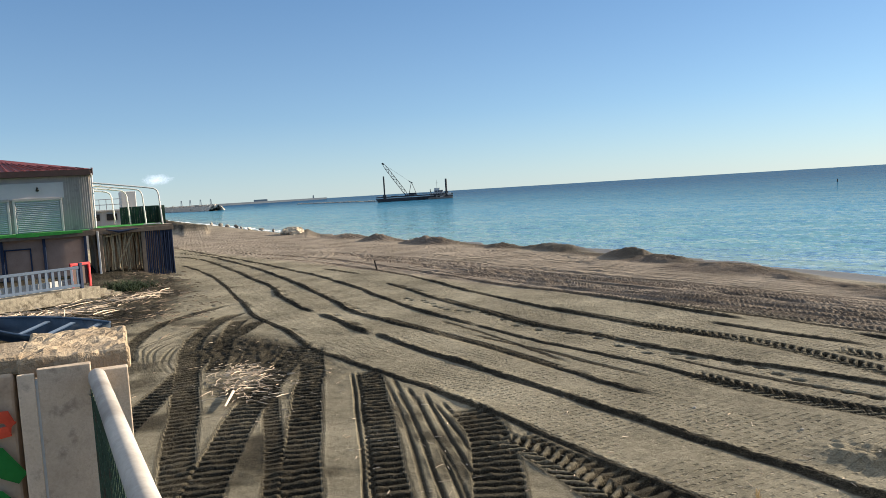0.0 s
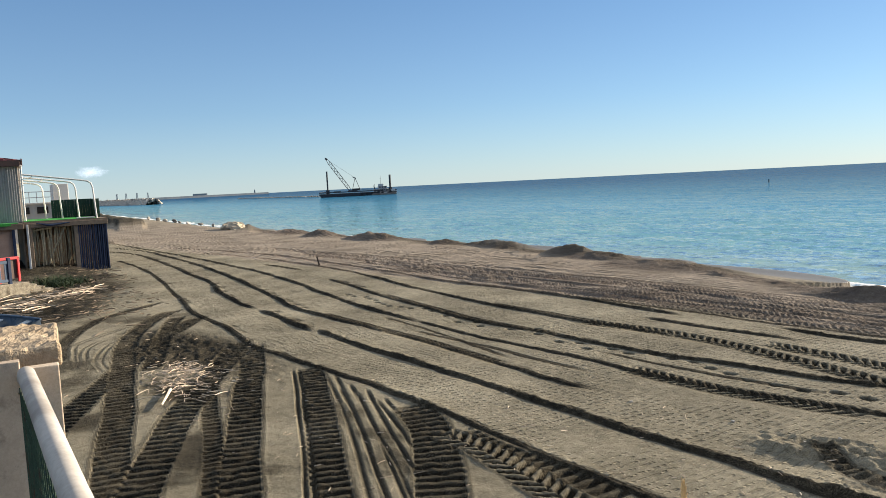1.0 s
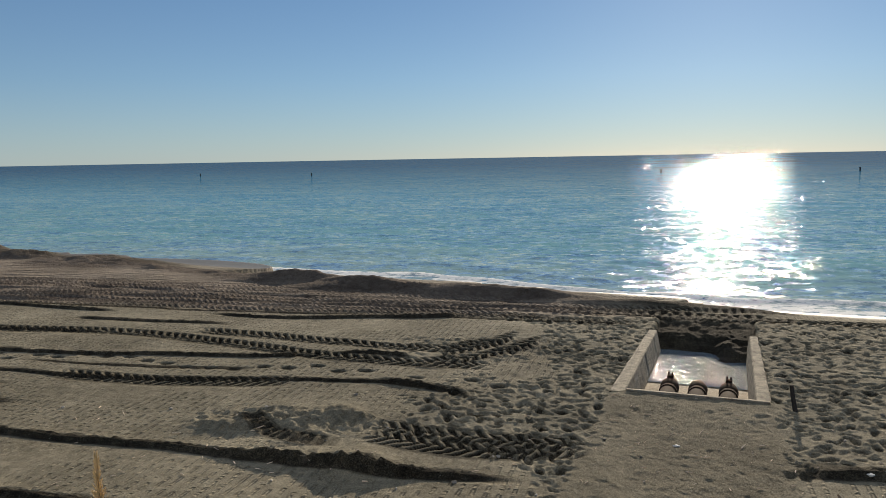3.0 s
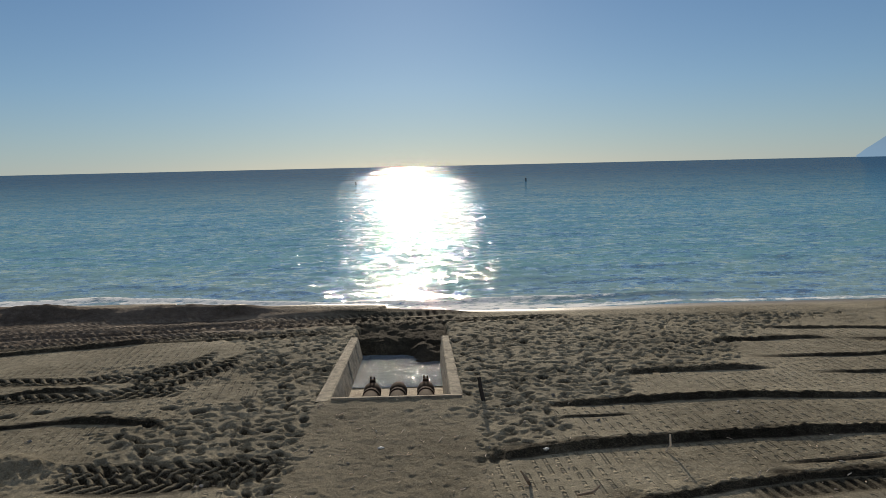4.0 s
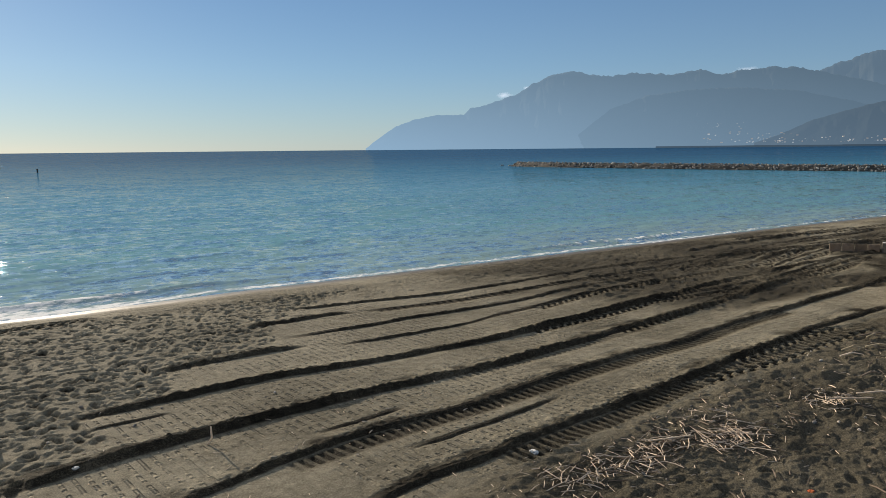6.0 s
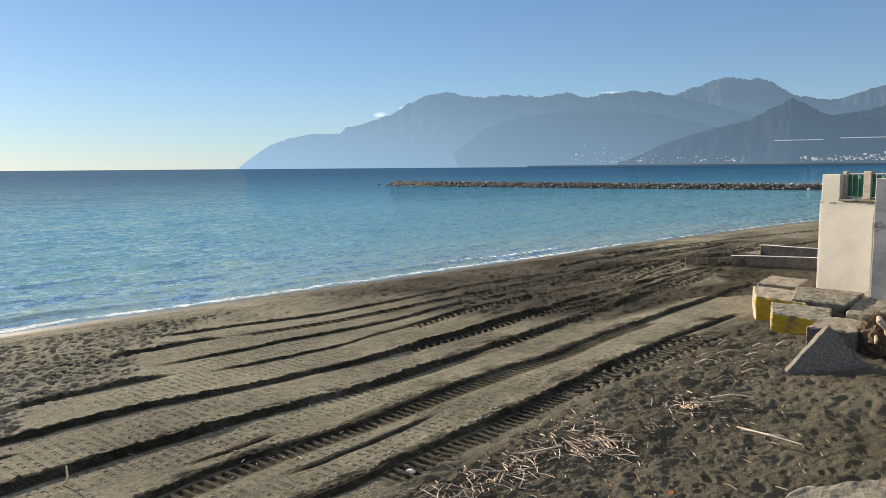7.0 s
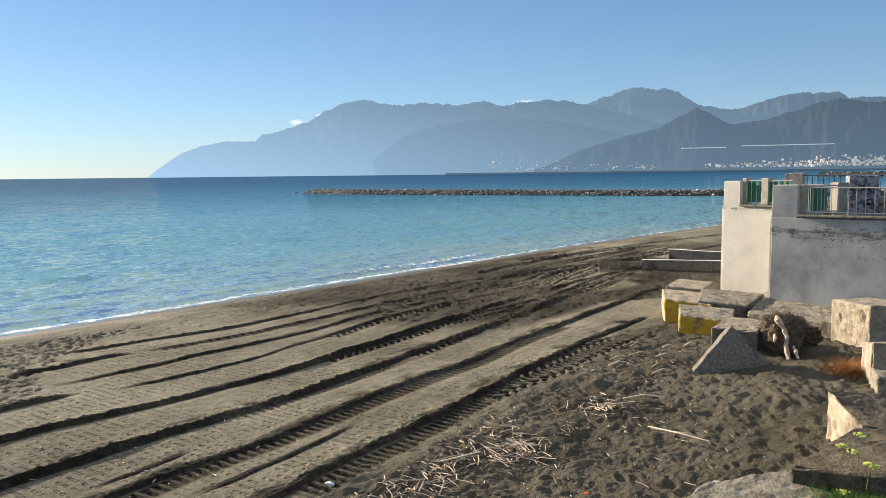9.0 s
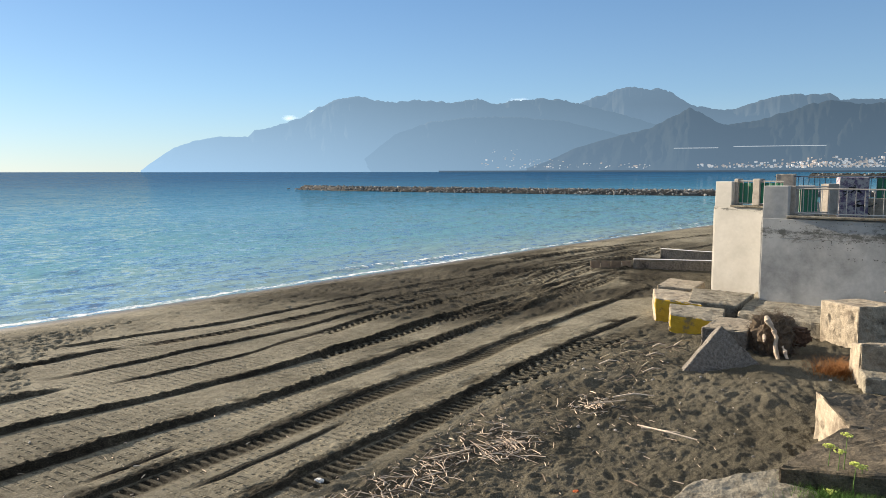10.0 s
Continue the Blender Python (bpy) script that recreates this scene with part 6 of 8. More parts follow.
def deck():
    d = thing("timber_deck", "raised timber deck on posts with green plastic turf", "deck", m=BAR)
    bm = bmesh.new()
    box(bm, (4.6, 6.2, 0.1), pose(2.2, 2.4, 3.1))
    box(bm, (9.6, 1.5, 0.1), pose(-4.9, -0.72, 3.06))
    part("deck_boards", bm, WOOD, d)
    bm = bmesh.new()
    box(bm, (4.0, 5.8, 0.03), pose(2.0, 2.6, 3.175))
    for i in range(8):
        box(bm, (1.15, 0.08, 0.14 + 0.05 * (i % 3)), pose(-1.3 - i * 1.15, -1.5, 3.06, 0, (i % 3) - 1, 0))
    box(bm, (9.3, 1.4, 0.03), pose(-5.0, -0.74, 3.13))
    part("turf", bm, GREEN_CARPET, d, "green plastic turf")
    for x0, w, y in ((2.2, 4.6, -0.75), (-4.9, 9.6, -1.42)):
        bm = bmesh.new()
        box(bm, (w, 0.12, 0.28), pose(x0, y, 2.92), 0.02)
        part("edge_beam", bm, WOOD, d)
    bm = bmesh.new()
    box(bm, (0.12, 6.2, 0.28), pose(4.45, 2.4, 2.92), 0.02)
    part("edge_beam", bm, WOOD, d)
    bm = bmesh.new()
    tube(bm, [(0.6, -0.85, 3.05), (1.3, -0.9, 2.9), (2.4, -0.85, 3.0)], [0.03, 0.09, 0.03], 6)
    part("rolled_tarpaulin", bm, NAVY, d)
    # posts
    for x, y in ((0.25, -0.6), (2.7, -0.6), (0.3, 2.4), (2.8, 2.5), (4.3, 4.9), (0.3, 5.0), (2.7, 5.0)):
        bm = bmesh.new()
        box(bm, (0.24, 0.24, 3.6), pose(x, y, 1.25), 0.02)
        part("post", bm, WOOD, d)
    r = random.Random(8)
    for i in range(36):
        x = 0.35 + i * 0.07 + r.uniform(-0.03, 0.03)
        bm = bmesh.new()
        tube(bm, [(x, -0.25 + r.uniform(-0.15, 0.3), 0.25 + r.uniform(0, 0.5)), (x + r.uniform(-0.1, 0.1), -0.25, 1.6), (x + r.uniform(-0.06, 0.06), -0.2, 2.95)], r.uniform(0.018, 0.04), 5)
        part("cane", bm, CANE, d)
    for a, b in (((1.2, -0.45, 0.9), (2.2, -0.5, 2.9)), ((0.4, -0.5, 2.6), (1.4, -0.5, 2.75))):
        bm = bmesh.new()
        tube(bm, [a, b], 0.05, 6)
        part("brace", bm, CANE, d)
    for i in range(15):
        bm = bmesh.new()
        box(bm, (0.075, 0.04, 2.95), pose(2.85 + i * 0.11, -0.7 + 0.02 * (i % 2), 1.33, 0, r.uniform(-1, 1), 0), 0.008)
        part("slat", bm, NAVY, d, "" if i else "navy painted upright slat")
    for i in range(26):
        bm = bmesh.new()
        box(bm, (0.04, 0.16, 2.9), pose(4.42, -0.6 + i * 0.21, 1.36), 0.008)
        part("slat", bm, NAVY, d)
    for size, at in (((5.2, 0.1, 3.0), (2.4, 5.4, 1.5)), ((0.1, 5.9, 3.0), (-0.1, 2.35, 1.5))):
        bm = bmesh.new()
        box(bm, size, pose(*at), 0.01)
        part("back_wall", bm, WOOD, d)
    for i in range(16):
        bm = bmesh.new()
        box(bm, (0.15, 0.05, 1.25), pose(1.95 + i * 0.155, 4.9, 3.75, 0, r.uniform(-0.6, 0.6), 0), 0.01)
        part("screen_board", bm, GREEN_NET, d)
    for i in range(20):
        bm = bmesh.new()
        box(bm, (0.05, 0.15, 1.2), pose(4.38, 1.8 + i * 0.162, 3.75), 0.01)
        part("screen_board", bm, GREEN_NET, d)
    # pergola pipes
    for i in range(4):
        y = -0.4 + i * 1.5
        bm = bmesh.new()
        e = 3.95 - 0.82 * i
        pts = [(0.1, y, 5.95 - 0.12 * i), (e - 0.7, y, 5.5), (e - 0.35, y, 5.43), (e - 0.18, y, 5.3), (e - 0.1, y, 5.05), (e, y, 3.15)]
        tube(bm, pts, 0.048, 8)
        part("pergola_hoop", bm, SHIP_PALE, d, "bent grey steel pergola hoop")
    for x, z in ((0.6, 5.8), (1.2, 5.6)):
        bm = bmesh.new()
        tube(bm, [(x, -0.4, z), (x, 4.1, z)], 0.03, 6)
        part("pergola_tie", bm, SHIP_PALE, d)
    bm = bmesh.new()
    box(bm, (1.0, 0.3, 0.06), pose(3.3, -0.5, 3.22), 0.02)
    part("white_sheet", bm, SHIP_PALE, d)


deck()


def lower_front():
    f = thing("hut_front", "mauve-brown boarded front under the bar between navy posts", "wall", m=BAR)
    for x, w in ((-1.72, 2.1), (-3.92, 2.1), (-6.1, 2.1)):
        bm = bmesh.new()
        box(bm, (w, 0.06, 2.3), pose(x, -1.0, 1.62), 0.01)
        part("board", bm, BROWN_PANEL, f)
    for x in (-0.62, -2.82, -5.0, -7.2):
        bm = bmesh.new()
        box(bm, (0.16, 0.16, 3.0), pose(x, -1.15, 1.5), 0.02)
        part("post", bm, NAVY, f)
    bm = bmesh.new()
    box(bm, (7.0, 0.3, 0.3), pose(-3.9, -0.95, 2.92))
    part("head_beam", bm, NAVY, f)
    for x in (-3.55, -4.85):
        bm = bmesh.new()
        box(bm, (0.08, 0.07, 1.9), pose(x, -1.1, 1.3), 0.01)
        part("door_jamb", bm, NAVY, f)
    bm = bmesh.new()
    box(bm, (1.38, 0.07, 0.08), pose(-4.2, -1.1, 2.25), 0.01)
    part("door_head", bm, NAVY, f)
    bm = bmesh.new()
    box(bm, (0.12, 0.12, 2.8), pose(0.1, -1.0, 1.6), 0.02)
    part("pale_pipe", bm, SHIP_PALE, f)


lower_front()


def platform():
    a, b = Vector((-37.4, 1.2, 0)), Vector((-39.7, 7.3, 0))
    w = (b - a).normalized()
    yaw = math.atan2(w.y, w.x)
    m = Matrix.Translation(b) @ Matrix.Rotation(yaw, 4, "Z")     # x runs on along the front, y inland
    p = thing("concrete_platform", "low sand-coloured concrete platform with broken edge", "platform", m=m)
    L = (b - a).length
    bm = worn_block((L, 3.2, 0.62), 4, 0.03, 9, 0.05)
    bmesh.ops.translate(bm, vec=(-L / 2, 1.6, 0), verts=bm.verts)
    part("slab", bm, CONCRETE, p)
    for i in range(3):
        bm = worn_block((0.42, 1.5, 0.46 - i * 0.15), 6 + i, 0.02, 3, 0.03)
        bmesh.ops.translate(bm, vec=(0.23 + i * 0.4, 0.9, 0), verts=bm.verts)
        part("step", bm, CONCRETE, p)
    rail = thing("balustrade", "blue-grey painted wooden balustrade on the platform edge", "balustrade", m=m)
    for z in (1.62, 0.78):
        bm = bmesh.new()
        box(bm, (5.1, 0.09, 0.13), pose(-3.4, 0.12, z), 0.015)
        part("rail", bm, BLUE_GREY, rail)
    for i in range(17):
        bm = bmesh.new()
        box(bm, (0.13, 0.04, 0.86), pose(-0.98 - i * 0.3, 0.12, 1.2), 0.01)
        part("baluster", bm, BLUE_GREY, rail)
    for x in (-0.83, -5.95):
        bm = bmesh.new()
        box(bm, (0.14, 0.14, 1.25), pose(x, 0.12, 1.2), 0.015)
        part("newel", bm, NAVY, rail)
    bm = bmesh.new()
    box(bm, (4.6, 0.05, 0.42), pose(-3.2, 0.9, 0.83), 0.01)
    kick = part("pale_board", bm, SHIP_PALE, None)
    kick.matrix_world = m
    tagged(kick, "long pale board lying behind the balustrade", "board")
    fr = thing("red_frame", "bright red empty frame standing on the platform end", "frame", m=m)
    bm = bmesh.new()
    for dx in (-0.95, -0.05):
        box(bm, (0.1, 0.1, 1.15), pose(dx, 0.7, 1.2), 0.015)
    box(bm, (1.0, 0.1, 0.12), pose(-0.5, 0.7, 1.74), 0.015)
    part("red_rail", bm, RED_FRAME, fr)
    bm = bmesh.new()
    box(bm, (0.85, 0.03, 0.85), pose(-0.5, 0.76, 1.2))
    part("frame_board", bm, FASCIA, fr)


platform()


def pale_house():
    h = thing("white_bathhouse", "white flat-roofed bathhouse with railings beyond the deck", "house", m=Matrix.Translation(place(78, 78.9)) @ pose(0, 0, 0, 0, 0, 82))
    bm = bmesh.new()
    box(bm, (6.8, 6, 4.1), pose(0.0, 3, 2.1), 0.05)
    part("wall", bm, HOUSE_WHITE, h)
    bm = bmesh.new()
    box(bm, (1.3, 3, 1.6), pose(2.2, 1.6, 5.1), 0.05)
    part("upper_room", bm, HOUSE_WHITE, h)
    bm = bmesh.new()
    box(bm, (7.2, 6.4, 0.16), pose(0, 3, 4.2), 0.03)
    part("roof_slab", bm, HOUSE_WHITE, h)
    for i in range(4):
        bm = bmesh.new()
        box(bm, (0.9, 0.1, 0.6), pose(-2.4 + i * 1.5, -0.06, 3.6))
        part("window", bm, DARK_IRON, h)
    for i in range(9):
        bm = bmesh.new()
        box(bm, (0.06, 0.06, 1.0), pose(-3.4 + i * 0.6, -0.1, 4.75))
        part("railing_post", bm, SHIP_PALE, h)
    bm = bmesh.new()
    for z in (4.75, 5.25):
        box(bm, (5.0, 0.06, 0.07), pose(-1.0, -0.1, z))
    part("railing_bar", bm, SHIP_PALE, h)


pale_house()


def boat():
    p, q = Vector((-25.7, 4.6, 0)), Vector((-31.0, 1.9, 0))
    w = (q - p).normalized()
    m = Matrix.Translation(p + Vector((0, 0, 0.02))) @ Matrix.Rotation(math.atan2(w.y, w.x), 4, "Z") @ pose(0, 0, 0, -13, 0, 0)
    b = thing("rowing_boat", "chalky blue rowing boat with pale thwarts drawn up on the sand", "boat", m=m)
    L, rows = 5.4, []
    bm = bmesh.new()
    for i in range(15):
        t = i / 14
        half = 0.72 * (0.42 + 0.58 * math.sin(math.pi * min(1, 0.18 + t * 0.85)) ** 0.7) * (1 - 0.75 * max(0, t - 0.8) * 5 * 0.9 * max(0, t - 0.8) * 5 * 0.2)
        sheer = 0.55 + 0.12 * t * t
        sec = []
        for k in range(9):
            a = math.pi * k / 8
            sec.append(bm.verts.new((t * L, -half * math.cos(a) * (1 if 0 < k < 8 else 1), sheer - (sheer - 0.05) * math.sin(a) ** 0.55)))
        rows.append(sec)
    for a, c in zip(rows, rows[1:]):
        for k in range(8):
            bm.faces.new((a[k], a[k + 1], c[k + 1], c[k]))
    bm.faces.new(rows[0][::-1])
    bm.faces.new(rows[-1])
    bmesh.ops.solidify(bm, geom=bm.faces[:], thickness=0.035)
    part("hull", bm, BOAT_BLUE, b, "", True)
    for side in (0, 8):
        bm = bmesh.new()
        tube(bm, [(i / 14 * L, 0.72 * (0.42 + 0.58 * math.sin(math.pi * min(1, 0.18 + i / 14 * 0.85)) ** 0.7) * (-1 if side == 0 else 1), 0.56 + 0.12 * (i / 14) ** 2) for i in range(15)], 0.035, 6)
        part("gunwale", bm, BOAT_BLUE, b)
    for x in (0.6, 1.9, 3.2):
        bm = bmesh.new()
        box(bm, (0.24, 1.25, 0.04), pose(x, 0, 0.46), 0.01)
        part("thwart", bm, BOAT_PALE, b, "pale thwart")


boat()

# the far land behind the huts, low and dark
bm = bmesh.new()
prev = None
for i in range(60):
    t = i / 59
    x, y = -60 - 640 * t, 9 + 172 * t + 3 * noise.noise(Vector((i * 0.7, 0, 0)))
    ring = [bm.verts.new((x, y + k, z)) for k, z in ((3, -0.3), (0, 0.8 + 0.5 * noise.noise(Vector((i * 0.9, 3, 0)))), (-6, 1.6), (-40, 2.0))]
    if prev:
        for k in range(3):
            bm.faces.new((prev[k], prev[k + 1], ring[k + 1], ring[k]))
    prev = ring
tagged(part("dune_bank", bm, SAND, None), "low dark bank of sand and scrub along the far beach", "bank", kind="structure")

# pale heap of rubble and boulders beside the far water
heap = lump((5.6, 2.6, 2.0), 4, 0.25, 4, 1.4)
for v in heap.verts:
    v.co += 0.2 * noise.noise_vector(v.co * 1.9)
heap = tagged(part("rubble_heap", heap, PINK_CONCRETE, None), "pale pinkish heap of rubble tipped near the water", "heap")
heap.matrix_world = Matrix.Translation((-88.0, 38.6, -0.1)) @ Matrix.Rotation(radians(-15), 4, "Z")
for n, (x, y, s) in enumerate(((-103, 44.5, 1.1), (-99, 43.5, 0.9), (-118, 46.5, 1.2), (-126, 47.5, 1.4), (-134, 49, 1.2), (-142, 51, 1.5), (-150, 52, 1.3), (-160, 54, 1.5), (-172, 56, 1.6), (-110, 45.2, 1.0), (-86, 40.2, 0.9), (-92, 41.4, 1.0))):
    o = tagged(new("shore_boulder", pale_meshes[n % 4] if n % 3 == 0 else rock_meshes[n % 5]), "weathered boulder at the far water's edge", "rock", "boulders at the far water's edge")
    o.matrix_world = Matrix.Translation((x, y, -0.3)) @ pose(0, 0, 0, 10 * n, 0, 40 * n) @ Matrix.Diagonal((s * 0.75, s * 0.55, s * 0.42, 1))


# ---------------------------------------------------------------- the terrace: pillar, parapet, pipe rail
def terrace():
    t = thing("terrace", "concrete promenade terrace above the beach", "terrace", kind="structure")
    bm = bmesh.new()
    box(bm, (9.0, 6.0, 0.25), pose(-2.2, -2.75, 2.55, 0, 0, -7), 0.02)
    part("floor_slab", bm, CONCRETE, t)
    bm = bmesh.new()
    box(bm, (9.0, 0.3, 2.6), pose(-2.2, -0.02, 1.2, 0, 0, -7))
    part("retaining_wall", bm, WALL_WHITE, t)
    # boundary pillar
    u, v = Vector((0.19, 0.98, 0)).normalized(), Vector((-0.98, 0.19, 0)).normalized()
    m = Matrix(((u.x, v.x, 0, -2.845), (u.y, v.y, 0, 0.485), (0, 0, 1, 0), (0, 0, 0, 1)))      # x across the front, y away, z up
    p = thing("boundary_pillar", "pale stone-clad pillar with a crumbling mortar top", "pillar", m=m)
    bm = worn_block((0.3, 0.52, 3.7), 2, 0.006, 6, 0.006)
    bmesh.ops.translate(bm, vec=(0, 0.3, 0), verts=bm.verts)
    part("core", bm, PILLAR_SIDE, p)
    for x, w, z in ((-0.137, 0.052, 3.715), (-0.03, 0.155, 3.73), (0.105, 0.10, 3.705)):
        bm = bmesh.new()
        box(bm, (w - 0.004, 0.03, 3.6), pose(x, 0.018, z - 1.8), 0.003)
        for vv in bm.verts:
            if vv.co.z > 1:
                vv.co.z += 0.012 * noise.noise(vv.co * 30)
        part("cladding_slab", bm, PILLAR, p, "pale travertine slab")
    bm = bmesh.new()
    box(bm, (0.012, 0.02, 1.9), pose(-0.108, 0.018, 2.75))
    part("joint", bm, SHIP_PALE, p)
    bm = worn_block((0.33, 0.54, 0.07), 12, 0.012, 14, 0.012)
    for vv in bm.verts:
        if vv.co.z > 0.04:
            vv.co.z += 0.012 * noise.noise(vv.co * 9) + 0.012 * noise.noise(vv.co * 31) - 0.15 * max(0, -vv.co.y - 0.2) * max(0, noise.noise(vv.co * 5 + Vector((3, 1, 0))))
    bmesh.ops.translate(bm, vec=(0.0, 0.325, 3.69), verts=bm.verts)
    part("mortar_top", bm, STONE_TOP, p, "crumbling ochre mortar top")
    # low wall with sprayed paint
    w = thing("parapet_wall", "beige parapet wall sprayed with red and green paint", "wall", m=m)
    bm = worn_block((2.2, 0.3, 3.72), 5, 0.01, 10, 0.01)
    bmesh.ops.translate(bm, vec=(-1.275, 0.21, 0), verts=bm.verts)
    part("wall_body", bm, PILLAR_SIDE, w)
    bm = worn_block((2.3, 0.32, 0.06), 15, 0.012, 14, 0.012)
    bmesh.ops.translate(bm, vec=(-1.3, 0.23, 3.71), verts=bm.verts)
    part("wall_top", bm, STONE_TOP, w, "crumbling mortar coping")
    yy = 0.045

    def stroke(points, r, mat, name):
        bm = bmesh.new()
        tube(bm, points, r, 8)
        for q in bm.verts:
            q.co.y = yy + (q.co.y - yy) * 0.12
        part(name, bm, mat, w)
    stroke([(-0.36, yy, 3.550), (-0.27, yy, 3.595), (-0.205, yy, 3.590), (-0.19, yy, 3.560)], [0.012, 0.02, 0.02, 0.012], SPRAY_RED, "red_stroke")
    stroke([(-0.19, yy, 3.575), (-0.2, yy, 3.545), (-0.28, yy, 3.535), (-0.37, yy, 3.52)], [0.016, 0.018, 0.018, 0.014], SPRAY_RED, "red_stroke")
    stroke([(-0.3, yy, 3.500), (-0.24, yy, 3.475), (-0.21, yy, 3.42), (-0.175, yy, 3.39)], [0.012, 0.028, 0.032, 0.02], SPRAY_GREEN, "green_stroke")
    stroke([(-0.34, yy, 3.36), (-0.25, yy, 3.33), (-0.2, yy, 3.29)], [0.03, 0.035, 0.02], SPRAY_GREEN, "green_stroke")
    stroke([(-0.36, yy, 3.450), (-0.3, yy, 3.44), (-0.25, yy, 3.445)], [0.02, 0.03, 0.015], SPRAY_GREEN, "green_stroke")
    # pipe rail
    r = thing("pipe_rail", "weathered grey steel pipe handrail with green wire mesh", "railing")
    bm = bmesh.new()
    tube(bm, [(-2.84, 0.545, 3.63), (-2.83, 0.545, 3.67), (-2.79, 0.538, 3.695), (-1.65, 0.40, 3.70), (0.5, 0.16, 3.70)], 0.026, 14)
    part("handrail", bm, STEEL, r, "", True)
    for x in (-1.2, 0.45):
        bm = bmesh.new()
        y = 0.40 - (x + 1.65) * 0.112
        tube(bm, [(x, y, 2.6), (x, y, 3.68)], 0.02, 10)
        part("baluster_post", bm, STEEL, r)
    bm = bmesh.new()
    for i in range(60):
        x = -2.78 + i * 0.055
        y = 0.40 - (x + 1.65) * 0.112 - 0.01
        tube(bm, [(x, y, 2.7), (x, y, 3.66)], 0.0028, 4, False)
    for k in range(17):
        z = 2.72 + k * 0.055
        tube(bm, [(-2.78, 0.517, z), (0.46, 0.154, z)], 0.0022, 4, False)
    part("wire_mesh", bm, GREEN_MESH, r, "green coated wire mesh")
    bm = bmesh.new()
    tube(bm, [(-2.8, 0.53, 2.75), (0.46, 0.16, 2.75)], 0.015, 8)
    part("bottom_rail", bm, RUST, r)


terrace()


def plume():
    p = thing("reed_plume", "dry golden reed plume swaying by the terrace", "reed")
    c = Vector((-1.29, 1.71, 0))
    bm = bmesh.new()
    tube(bm, [c + Vector((0.02, 0.05, -0.05)), c + Vector((0.01, 0.03, 1.8)), c + Vector((0, 0, 3.3))], [0.006, 0.005, 0.003], 6)
    part("stem", bm, CANE, p)
    r = random.Random(5)
    bm = bmesh.new()
    for i in range(170):
        t = r.random()
        z = 3.24 + 0.17 * t
        a, s = r.uniform(0, 6.3), (1 - t) * 0.024 + 0.004
        b = c + Vector((0, 0, z))
        e = b + Vector((math.cos(a) * s, math.sin(a) * s, r.uniform(0.02, 0.05)))
        tube(bm, [b, (b + e) / 2 + Vector((0, 0, 0.006)), e], [0.0016, 0.0016, 0.0005], 3, False)
    part("seed_head", bm, REED_PLUME, p, "feathery golden seed head")


plume()

